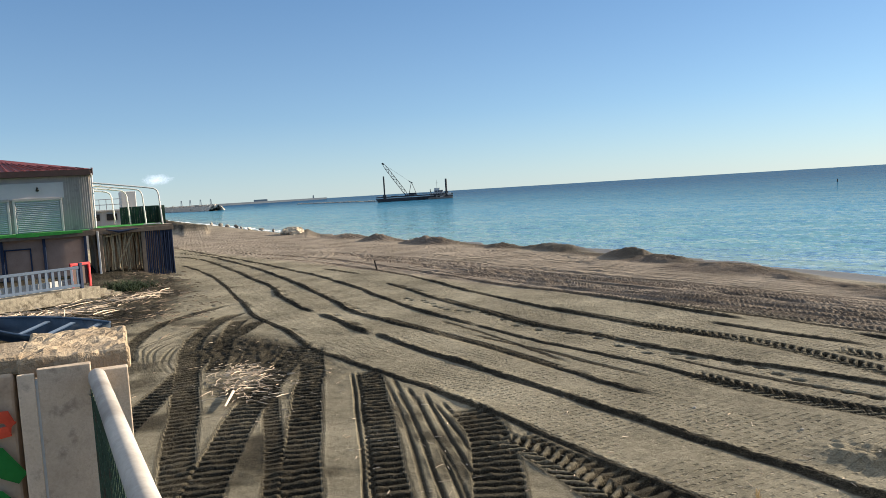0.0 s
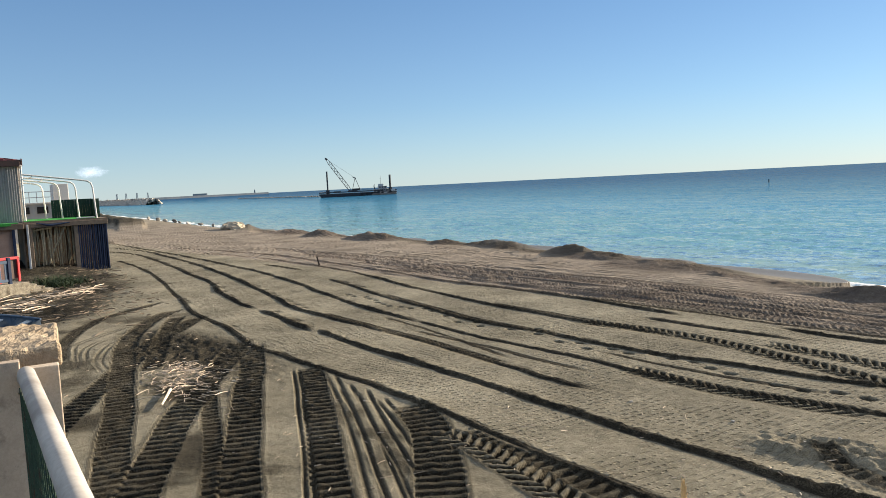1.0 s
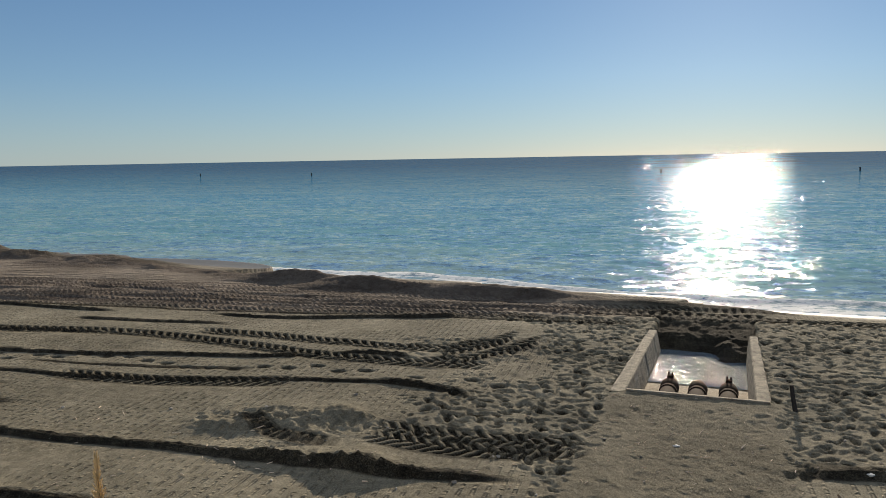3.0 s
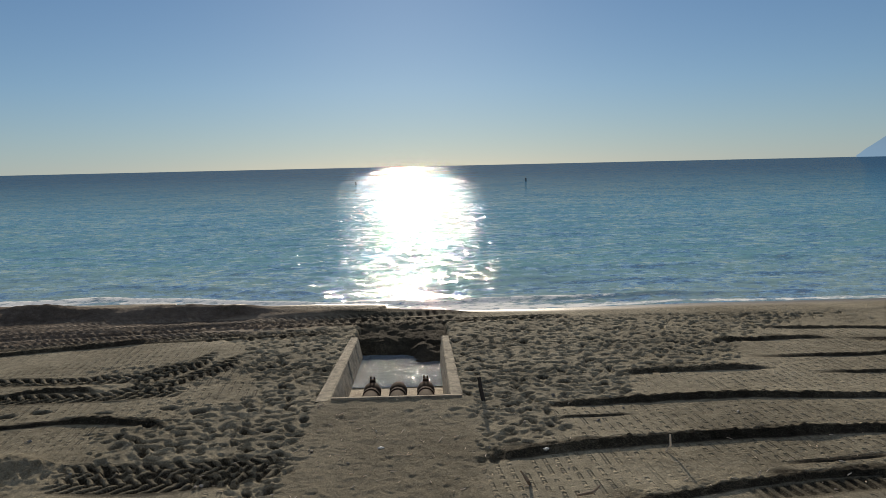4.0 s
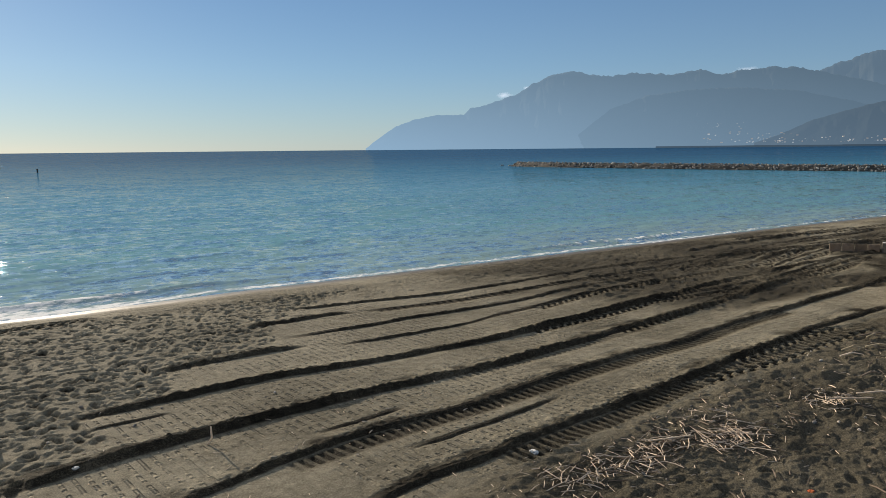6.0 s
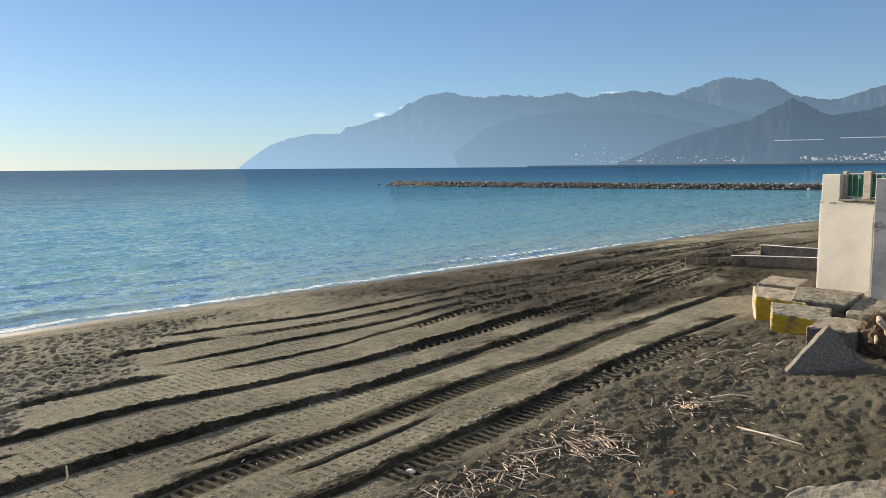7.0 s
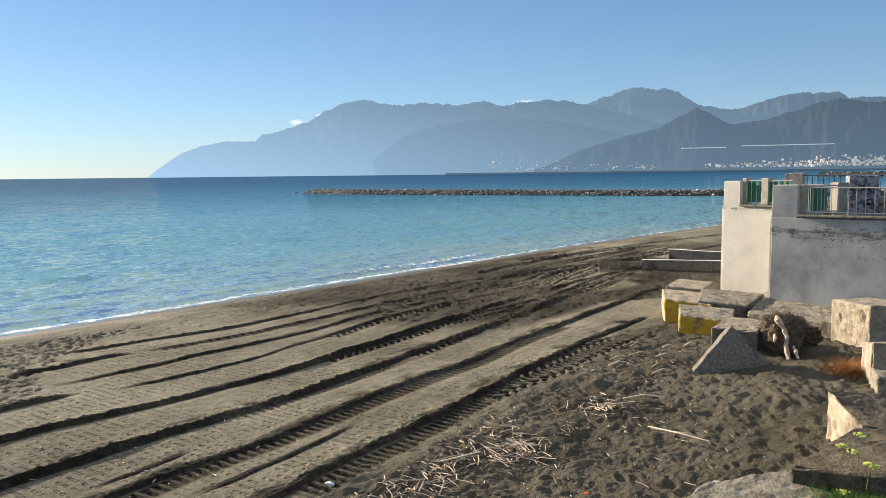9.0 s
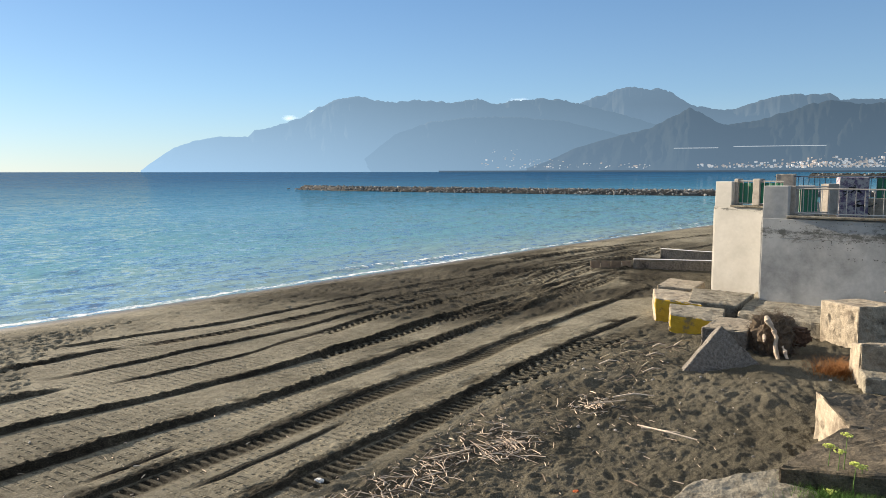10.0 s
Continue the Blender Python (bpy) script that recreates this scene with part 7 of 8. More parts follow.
# ---------------------------------------------------------------- outfall: a concrete channel with three pipes
def outfall():
    m = Matrix(((BOX_U[0], BOX_V[0], 0, BOX_NEAR[0]), (BOX_U[1], BOX_V[1], 0, BOX_NEAR[1]), (0, 0, 1, 0), (0, 0, 0, 1)))   # x across, y to the sea, z up
    o = thing("outfall_channel", "concrete storm outfall channel sunk in the sand", "culvert", m=m)
    for x0, x1, wide in ((-1.22, -1.15, 0.27), (1.2, 1.09, 0.24)):
        bm = bmesh.new()
        n = 24
        rows = []
        for i in range(n + 1):
            y = -0.1 + 5.15 * i / n
            c = x0 + (x1 - x0) * i / n
            top = 0.03 + 0.012 * noise.noise(Vector((c * 3, y * 1.7, 1))) - 0.02 * (i / n)
            w = wide * (1 - 0.25 * i / n) / 2
            o1, o2 = 0.006 * noise.noise(Vector((c, y * 3, 4))), 0.008 * noise.noise(Vector((c, y * 3, 8)))
            rows.append([bm.verts.new(p) for p in ((c - w - (0.15 if c > 0 else 0), y, -1.1), (c - w + o1, y, top - 0.02), (c - w + 0.02 + o1, y, top), (c + w - 0.02 + o2, y, top), (c + w + o2, y, top - 0.02), (c + w + (0.22 if c < 0 else 0), y, -1.1))])
        for a, b in zip(rows, rows[1:]):
            for k in range(5):
                bm.faces.new((a[k], a[k + 1], b[k + 1], b[k]))
        bm.faces.new(rows[0][::-1])
        bm.faces.new(rows[-1])
        bmesh.ops.recalc_face_normals(bm, faces=bm.faces[:])
        part("side_wall", bm, CONCRETE, o)
    # headwall and lip
    bm = worn_block((2.62, 0.16, 1.1), 3, 0.012, 8, 0.015)
    bmesh.ops.translate(bm, vec=(0.0, -0.08, -1.08), verts=bm.verts)
    part("headwall", bm, CONCRETE, o)
    bm = worn_block((2.35, 0.07, 0.05), 9, 0.008, 8, 0.012)
    bmesh.ops.translate(bm, vec=(0.12, -0.03, 0.022), verts=bm.verts)
    part("lip_board", bm, PINK_CONCRETE, o, "pale lip board")
    bm = worn_block((2.15, 2.55, 0.3), 13, 0.02, 8, 0.02)
    bmesh.ops.translate(bm, vec=(0.0, 1.3, -0.815), verts=bm.verts)
    part("apron", bm, PINK_CONCRETE, o, "wet pale concrete apron")
    for i, x in enumerate((-0.47, 0.06, 0.62)):
        bm = bmesh.new()
        tube(bm, [(x, 0.0, -0.36), (x, 1.85, -0.4)], 0.16, 20)
        pipe = part("outfall_pipe", bm, PIPE_IRON, o, "dark iron outfall pipe", True)
        bm = bmesh.new()
        tube(bm, [(x, 1.42, -0.39), (x, 1.5, -0.39)], 0.176, 20)
        part("flange", bm, PIPE_IRON, pipe)
        bm = bmesh.new()
        bmesh.ops.create_uvsphere(bm, u_segments=14, v_segments=8, radius=0.185, matrix=pose(x, 1.78, -0.39) @ Matrix.Diagonal((1, 1.9, 1.0, 1)))
        part("flap", bm, PIPE_IRON, pipe, "", True)
        if i != 1:
            bm = bmesh.new()
            box(bm, (0.12, 0.12, 0.1), pose(x, 1.95, -0.22), 0.02)
            box(bm, (0.03, 0.05, 0.08), pose(x - 0.035, 1.95, -0.15), 0.01)
            box(bm, (0.03, 0.05, 0.06), pose(x + 0.035, 1.95, -0.15), 0.01)
            part("hinge", bm, PIPE_IRON, pipe)
    # standing water
    bm = bmesh.new()
    rows = []
    for i in range(21):
        x = -1.06 + 2.1 * i / 20
        far_y = 5.6 + 0.1 * noise.noise(Vector((x * 3, 2, 0)))
        rows.append([bm.verts.new((x, y, -0.5)) for y in np.linspace(2.45, far_y, 14)])
    for a, b in zip(rows, rows[1:]):
        for k in range(13):
            bm.faces.new((a[k], b[k], b[k + 1], a[k + 1]))
    wm, nt, b, co = start("standing_water")
    nt.nodes.remove(b)
    w1, w2 = noise_node(nt, 9, 3, 0.6, co), noise_node(nt, 34, 2, 0.6, co)
    bp = node(nt, "ShaderNodeBump", Strength=1.0, Distance=0.035)
    nt.links.new(maths(nt, "ADD", w1.outputs["Fac"], maths(nt, "MULTIPLY", w2.outputs["Fac"], 0.5)), bp.inputs["Height"])
    under, gloss, both, fres = node(nt, "ShaderNodeBsdfDiffuse"), node(nt, "ShaderNodeBsdfGlossy", Roughness=0.05), node(nt, "ShaderNodeMixShader"), node(nt, "ShaderNodeFresnel", IOR=1.33)
    under.inputs["Color"].default_value = (0.1, 0.125, 0.15, 1)
    for s in (gloss, fres):
        nt.links.new(bp.outputs[0], s.inputs["Normal"])
    nt.links.new(maths(nt, "MULTIPLY", fres.outputs[0], 0.62), both.inputs[0])
    nt.links.new(under.outputs[0], both.inputs[1])
    nt.links.new(gloss.outputs[0], both.inputs[2])
    nt.links.new(both.outputs[0], nt.nodes["Material Output"].inputs["Surface"])
    pool = part("water", bm, wm, None)
    pool.matrix_world = m
    tagged(pool, "shallow pool of rippled water in the outfall channel", "water", kind="structure")


outfall()


def stake():
    s = thing("stake", "dark weathered stake leaning in the sand by the outfall", "stake", m=Matrix.Translation((3.4, 12.75, 0)))
    bm = bmesh.new()
    tube(bm, [(0.05, -0.08, -0.3), (0.02, 0, 0.0), (-0.02, 0.04, 0.24), (-0.04, 0.06, 0.42)], [0.036, 0.038, 0.035, 0.032], 9)
    part("shaft", bm, DARK_IRON, s)


stake()


def stick(points, r, mat, label, name="stick", group="sticks on the beach"):
    bm = bmesh.new()
    tube(bm, points, r, 6)
    return tagged(part(name, bm, mat), label, "stick", group)


stick([(5.28, 9.72, -0.05), (5.33, 9.62, 0.12), (5.3, 9.58, 0.3)], [0.014, 0.016, 0.012], DRIFT, "bleached stick standing upright in the sand")
stick([(5.95, 8.55, -0.05), (6.0, 8.5, 0.12)], [0.012, 0.01], DRIFT, "short bleached stick standing in the sand")
stick([(3.06, 9.15, 0.0), (2.98, 9.02, 0.12), (2.92, 9.1, 0.22)], [0.02, 0.025, 0.012], WOOD, "dark crooked driftwood branch on the sand")
stick([(3.5, 8.62, 0.03), (3.68, 8.55, 0.08), (3.8, 8.6, 0.13)], [0.016, 0.02, 0.01], WOOD, "dark crooked driftwood branch on the sand")
stick([(-37.0, 21.1, 0.0), (-37.05, 21.0, 0.55)], [0.05, 0.04], DARK_IRON, "dark stake far off on the tracked sand")
stick([(-16.6, 5.6, 0.06), (-15.4, 5.0, 0.09)], [0.035, 0.02], DRIFT, "long bleached branch in the wheel tracks")
stick([(12.2, 2.7, 0.12), (12.0, 2.2, 0.15), (11.9, 1.72, 0.13)], [0.012, 0.016, 0.01], DRIFT, "bundle of bleached cane lying on the dune")
stick([(12.1, 2.62, 0.12), (12.05, 2.0, 0.15)], [0.012, 0.01], DRIFT, "bundle of bleached cane lying on the dune")
cane_rng = random.Random(15)
for n in range(16):                              # loose canes in the drift by the slab
    cx, cy, ca = cane_rng.uniform(13.5, 18.5), cane_rng.uniform(3.3, 4.6), cane_rng.uniform(-1.2, -0.3)
    cl = cane_rng.uniform(0.3, 0.8)
    stick([(cx, cy, 0.1), (cx + cl / 2 * math.cos(ca), cy + cl / 2 * math.sin(ca), 0.16), (cx + cl * math.cos(ca), cy + cl * math.sin(ca), 0.11)], [0.014, 0.016, 0.008], (DRIFT, CANE, WOOD)[n % 3], "loose broken cane in the drift by the slab")
stick([(13.0, 3.75, 0.1), (13.4, 3.2, 0.13)], [0.014, 0.01], DRIFT, "bleached branch lying on the dune")
stick([(9.6, 5.1, 0.02), (9.9, 4.6, 0.15)], [0.012, 0.01], DRIFT, "thin bleached cane tilted out of the sand")


def ground_z(x, y):
    """The sand's height at a spot."""
    r, t = math.hypot(x, y), math.atan2(-x, y)
    i, j = int(np.searchsorted(rr, r)), int(np.searchsorted(th, t))
    return float(GZ[min(i, len(rr) - 1), min(j, len(th) - 1)])


def litter_bed(name, label, spots, count, seed, length, mat, z0=0.02, thick=0.009, clump=0.35):
    """A strewn bed of broken reeds: too many to count."""
    r = random.Random(seed)
    bm = bmesh.new()
    for i in range(count):
        x, y, sx, sy = r.choice(spots)
        px, py = r.gauss(x, sx), r.gauss(y, sy)
        a, l = r.gauss(0.25, 0.9), length * r.uniform(0.25, 1.4) * (0.5 if r.random() < 0.5 else 1)
        z = ground_z(px, py) + z0 + abs(r.gauss(0, 0.03)) * clump
        d = Vector((math.cos(a) * l / 2, math.sin(a) * l / 2, r.gauss(0, 0.05) * l))
        c = Vector((px, py, z))
        w = thick * r.uniform(0.5, 1.5)
        tube(bm, [c - d, c + Vector((r.gauss(0, 0.04), r.gauss(0, 0.04), 0.02)) * l, c + d], [w, w, w * 0.6], 4, False)
    return tagged(part(name, bm, mat), label, "reeds", kind="stuff")



litter_bed("reed_litter", "drift line of broken pale reeds on the dark dune sand", [(9.0, 5.0, 0.45, 0.2), (8.4, 5.2, 0.4, 0.2), (8.1, 5.3, 0.4, 0.2), (10.7, 4.25, 0.25, 0.16), (10.5, 4.35, 0.3, 0.2), (9.5, 4.85, 0.4, 0.2), (13.2, 3.75, 0.3, 0.2), (10.9, 4.9, 0.5, 0.25)], 460, 2, 0.32, DRIFT, 0.012, 0.006, 0.7)
litter_bed("scattered_reeds", "sparse broken reeds and twigs strewn over the dune", [(9.5, 3.8, 1.6, 0.9), (12.5, 4.2, 1.8, 0.8), (12.2, 2.6, 1.4, 0.8), (15.5, 4.2, 1.6, 0.5), (7.6, 5.6, 0.8, 0.4), (17.2, 3.6, 0.8, 0.4)], 260, 3, 0.13, DRIFT, 0.008, 0.0045, 0.3)
litter_bed("dark_twigs", "dark twigs strewn over the dune", [(12.5, 3.8, 2.2, 1.0), (9.2, 5.0, 0.8, 0.3), (10.6, 4.3, 0.4, 0.3), (17.0, 3.6, 0.9, 0.4)], 320, 4, 0.28, WOOD, 0.012, 0.008, 0.4)
litter_bed("fan_litter", "pale reed litter caught between the wheel tracks", [(-17.6, 6.35, 0.8, 0.45), (-16.8, 5.9, 0.7, 0.4), (-18.5, 6.6, 0.5, 0.3)], 420, 6, 0.32, DRIFT, 0.012, 0.006, 0.6)
litter_bed("fan_scatter", "sparse reed bits scattered over the tracked sand", [(-14, 5.6, 4, 1.2), (-11, 6.3, 3, 1.1), (-20, 8, 4, 1.2)], 260, 7, 0.14, DRIFT, 0.008, 0.005, 0.2)
litter_bed("hut_litter", "pale driftwood and canes strewn before the huts", [(-34.8, 5.2, 0.9, 1.3), (-35.6, 3.4, 0.8, 1.2), (-38.5, 8.4, 0.9, 0.8), (-33.6, 4.2, 0.8, 1.0)], 230, 8, 1.7, DRIFT, 0.03, 0.014, 1.4)
litter_bed("hut_rubbish", "broken wood and weeds on the made ground by the huts", [(-42, 9.5, 3, 1.6), (-48, 11.8, 3, 1.2), (-36, 8.5, 3, 1.5), (-31, 7, 2, 1.5)], 700, 9, 0.5, WOOD, 0.03, 0.013, 1.0)
litter_bed("beach_scatter", "tiny reed bits scattered on the smoothed strips", [(2.0, 10.5, 1.6, 1.2), (6, 8.8, 2, 0.8), (-6, 9.5, 4, 1.2), (1.4, 11.4, 0.7, 0.9)], 260, 10, 0.12, DRIFT, 0.008, 0.006, 0.2)

r = random.Random(77)
for n in range(90):
    if n < 60:
        x, y = r.uniform(8, 17), r.uniform(0.8, 5.4)
    else:
        x, y = r.uniform(-9, 9), r.uniform(8.5, 13)
    s = r.uniform(0.02, 0.055)
    o = tagged(new("pebble", [rock_meshes, pale_meshes][n % 2][n % 4]), "small pale pebble lying on the sand", "pebble", "pebbles on the sand")
    o.matrix_world = Matrix.Translation((x, y, ground_z(x, y) + s * 0.2)) @ pose(0, 0, 0, r.uniform(0, 360), 0, r.uniform(0, 360)) @ Matrix.Diagonal((s * 1.4, s, s, 1))
for x, y, s, mat, lab in ((8.3, 6.15, 0.12, WHITE_LITTER, "crumpled white litter on the sand"), (10.6, 1.4, 0.2, ROCK_PALE, "rounded pale stone half sunk in the sand"), (9.6, 2.9, 0.07, RED_LITTER, "scrap of orange litter on the sand"), (1.35, 11.0, 0.07, WHITE_LITTER, "scrap of white litter on the sand"), (3.65, 10.15, 0.06, WHITE_LITTER, "scrap of white litter on the sand"), (16.6, -0.02, 0.06, WHITE_LITTER, "crumpled white litter on the sand")):
    o = tagged(part("stone" if mat is ROCK_PALE else "litter", lump((1.3, 1, 0.75), 3 + s, 0.18 if mat is ROCK_PALE else 0.5, 3, 1.5), mat, None, "", mat is ROCK_PALE), lab, "stone" if mat is ROCK_PALE else "litter")
    o.matrix_world = Matrix.Translation((x, y, ground_z(x, y) + s * 0.02)) @ Matrix.Diagonal((s, s, s, 1))

# ---------------------------------------------------------------- the old bathing terrace: walls, blocks, stump


def block(name, label, corner, along, size, mat, seed, tilt=(0, 0), sink=0.15, bevel=0.035, group="concrete blocks by the walls", top=None):
    """A block whose corner nearest the camera stands at corner; its first side runs along that direction, its second to the right of it."""
    u = Vector((along[0], along[1], 0)).normalized()
    v = Vector((u.y, -u.x, 0))
    c = Vector((corner[0], corner[1], 0)) + u * size[0] / 2 + v * size[1] / 2
    m = Matrix(((u.x, -v.x, 0, c.x), (u.y, -v.y, 0, c.y), (0, 0, 1, -sink), (0, 0, 0, 1))) @ pose(0, 0, 0, tilt[0], tilt[1], 0)
    bm = worn_block((size[0], size[1], size[2] + sink), seed, bevel, 7, 0.025)
    o = part(name, bm, mat)
    o.matrix_world = m
    return tagged(o, label, "block", group)


def two_faced(ob, mat, test):
    """Paint some faces of a block in a second material."""
    ob.data.materials.append(mat)
    for p in ob.data.polygons:
        if test(p):
            p.material_index = 1


def cast_block(name, label, corners, base, mat, seed, chip=0.03, group="concrete blocks by the walls"):
    """A cast block on four corners in plan, each with its own height, with rounded and chipped edges."""
    bm = bmesh.new()
    low = [bm.verts.new((x, y, base)) for x, y, z in corners]
    top = [bm.verts.new((x, y, z)) for x, y, z in corners]
    bm.faces.new(low[::-1])
    bm.faces.new(top)
    for i in range(4):
        bm.faces.new((low[i], low[(i + 1) % 4], top[(i + 1) % 4], top[i]))
    bmesh.ops.recalc_face_normals(bm, faces=bm.faces[:])
    bmesh.ops.bevel(bm, geom=bm.edges[:], offset=0.035, segments=2, affect="EDGES", profile=0.5)
    for k in range(2):
        bmesh.ops.subdivide_edges(bm, edges=[e for e in bm.edges if e.calc_length() > 0.16], cuts=3, use_grid_fill=True)
    bmesh.ops.triangulate(bm, faces=[f for f in bm.faces if len(f.verts) > 4])
    off = Vector((seed * 3.7, seed * 1.9, seed * 8.3))
    bm.normal_update()
    for v in bm.verts:
        sharp = v.normal.length and max(abs(v.normal.x), abs(v.normal.y), abs(v.normal.z)) < 0.93
        v.co += chip * (0.7 * noise.noise(v.co * 3 + off) + 0.5 * noise.noise(v.co * 9 + off)) * v.normal
        if sharp:
            v.co -= v.normal * chip * 2.2 * max(0, noise.noise(v.co * 6 + off) - 0.05)
    return tagged(part(name, bm, mat), label, "block", group)


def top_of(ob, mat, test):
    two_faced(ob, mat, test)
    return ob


cast_block("concrete_block", "pale concrete cube standing by the shaded wall", [(19.5, -0.52, 1.15), (20.35, 0.28, 1.13), (21.2, -0.5, 1.1), (20.4, -1.5, 1.13)], -0.2, PINK_CONCRETE, 1)
cast_block("concrete_block", "rough pale concrete block beside the dry bush", [(16.5, -0.5, 0.93), (17.35, -0.34, 0.76), (17.6, -1.8, 0.86), (16.5, -2.0, 0.96)], -0.2, PINK_CONCRETE, 2)
cast_block("concrete_block", "low pitted concrete block before a taller one", [(15.95, -0.58, 0.42), (16.5, -0.5, 0.44), (16.6, -1.7, 0.42), (16.0, -1.8, 0.4)], -0.2, CONCRETE, 15)
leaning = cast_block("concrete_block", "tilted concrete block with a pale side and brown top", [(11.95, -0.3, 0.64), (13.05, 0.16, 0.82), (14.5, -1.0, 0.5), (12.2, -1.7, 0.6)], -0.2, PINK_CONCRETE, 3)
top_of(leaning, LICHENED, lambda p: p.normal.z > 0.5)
cast_block("concrete_block", "weathered brown concrete block above the grass", [(10.55, 0.5, 0.42), (11.9, -0.22, 0.66), (12.3, -1.7, 0.62), (10.4, -1.6, 0.62)], -0.25, LICHENED, 4)
cast_block("concrete_slab", "broad flat concrete slab half sunk in the sand", [(9.2, 1.75, 0.1), (10.1, 1.5, 0.2), (11.0, 0.45, 0.26), (9.9, -0.5, 0.12)], -0.3, CONCRETE, 5)
y1 = cast_block("painted_block", "concrete block with a worn ochre-painted front", [(21.6, 3.2, 0.58), (21.75, 4.5, 0.64), (23.5, 4.95, 0.66), (23.4, 3.5, 0.62)], -0.2, PINK_CONCRETE, 6)
y2 = cast_block("painted_block", "concrete block with a worn ochre-painted front", [(19.85, 2.42, 0.48), (19.95, 3.74, 0.56), (21.5, 4.05, 0.57), (21.6, 2.6, 0.52)], -0.2, CONCRETE, 7)
cast_block("concrete_block", "low concrete block against the white wall", [(21.7, 2.3, 0.62), (21.75, 3.6, 0.64), (24.2, 3.9, 0.64), (24.0, 2.1, 0.62)], -0.2, CONCRETE, 8)
for yb in (y1, y2):
    two_faced(yb, OCHRE, lambda p: p.normal.x < -0.5 and p.normal.z < 0.55)
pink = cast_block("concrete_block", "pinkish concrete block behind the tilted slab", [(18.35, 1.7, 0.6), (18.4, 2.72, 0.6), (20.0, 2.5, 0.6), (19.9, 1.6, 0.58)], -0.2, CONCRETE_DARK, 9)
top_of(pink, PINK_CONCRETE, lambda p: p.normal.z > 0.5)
cast_block("concrete_block", "low pale block at the foot of the white wall", [(24.2, 3.9, 0.6), (24.3, 5.0, 0.64), (26.2, 5.0, 0.62), (26.0, 3.8, 0.6)], -0.2, PINK_CONCRETE, 10)
cast_block("concrete_slab", "sand-strewn slab at the foot of the white wall", [(20.6, 0.2, 0.5), (21.2, 2.25, 0.5), (25.4, 2.2, 0.5), (25.0, 0.0, 0.5)], -0.2, CONCRETE, 14)

# broken slab stuck in the sand on its corner
apex, left_foot, right_foot = Vector((17.0, 2.01, 0.84)), Vector((16.05, 2.78, 0.08)), Vector((17.35, 1.22, 0.08))
e1, e2 = left_foot - apex, right_foot - apex
n1, n2 = e1.length * 1.15, e2.length * 1.15
e1.normalize()
e2.normalize()
back_way = e2.cross(e1).normalized()
if back_way.x < 0:
    back_way = -back_way
bm = worn_block((n1, n2, 0.26), 11, 0.025, 9, 0.03)
o = part("broken_slab", bm, CONCRETE_DARK)
mid_slab = apex + e1 * n1 / 2 + e2 * n2 / 2
o.matrix_world = Matrix(((e1.x, e2.x, back_way.x, mid_slab.x), (e1.y, e2.y, back_way.y, mid_slab.y), (e1.z, e2.z, back_way.z, mid_slab.z), (0, 0, 0, 1)))
tagged(o, "dark broken concrete slab stuck cornerwise in the sand", "slab")
for n, (x, y, s) in enumerate(((24.0, 3.0, 0.18), (23.9, 2.6, 0.16), (24.2, 2.4, 0.22), (22.6, -1.6, 0.2), (22.4, -2.2, 0.25), (22.5, -1.2, 0.15))):
    o = tagged(new("rubble", rock_meshes[n % 5] if n % 2 else pale_meshes[n % 4]), "lump of rubble on the slab by the wall", "rubble", "rubble by the walls")
    o.matrix_world = Matrix.Translation((x, y, 0.5 if n < 3 else 1.12)) @ Matrix.Diagonal((s * 1.4, s, s * 0.7, 1))


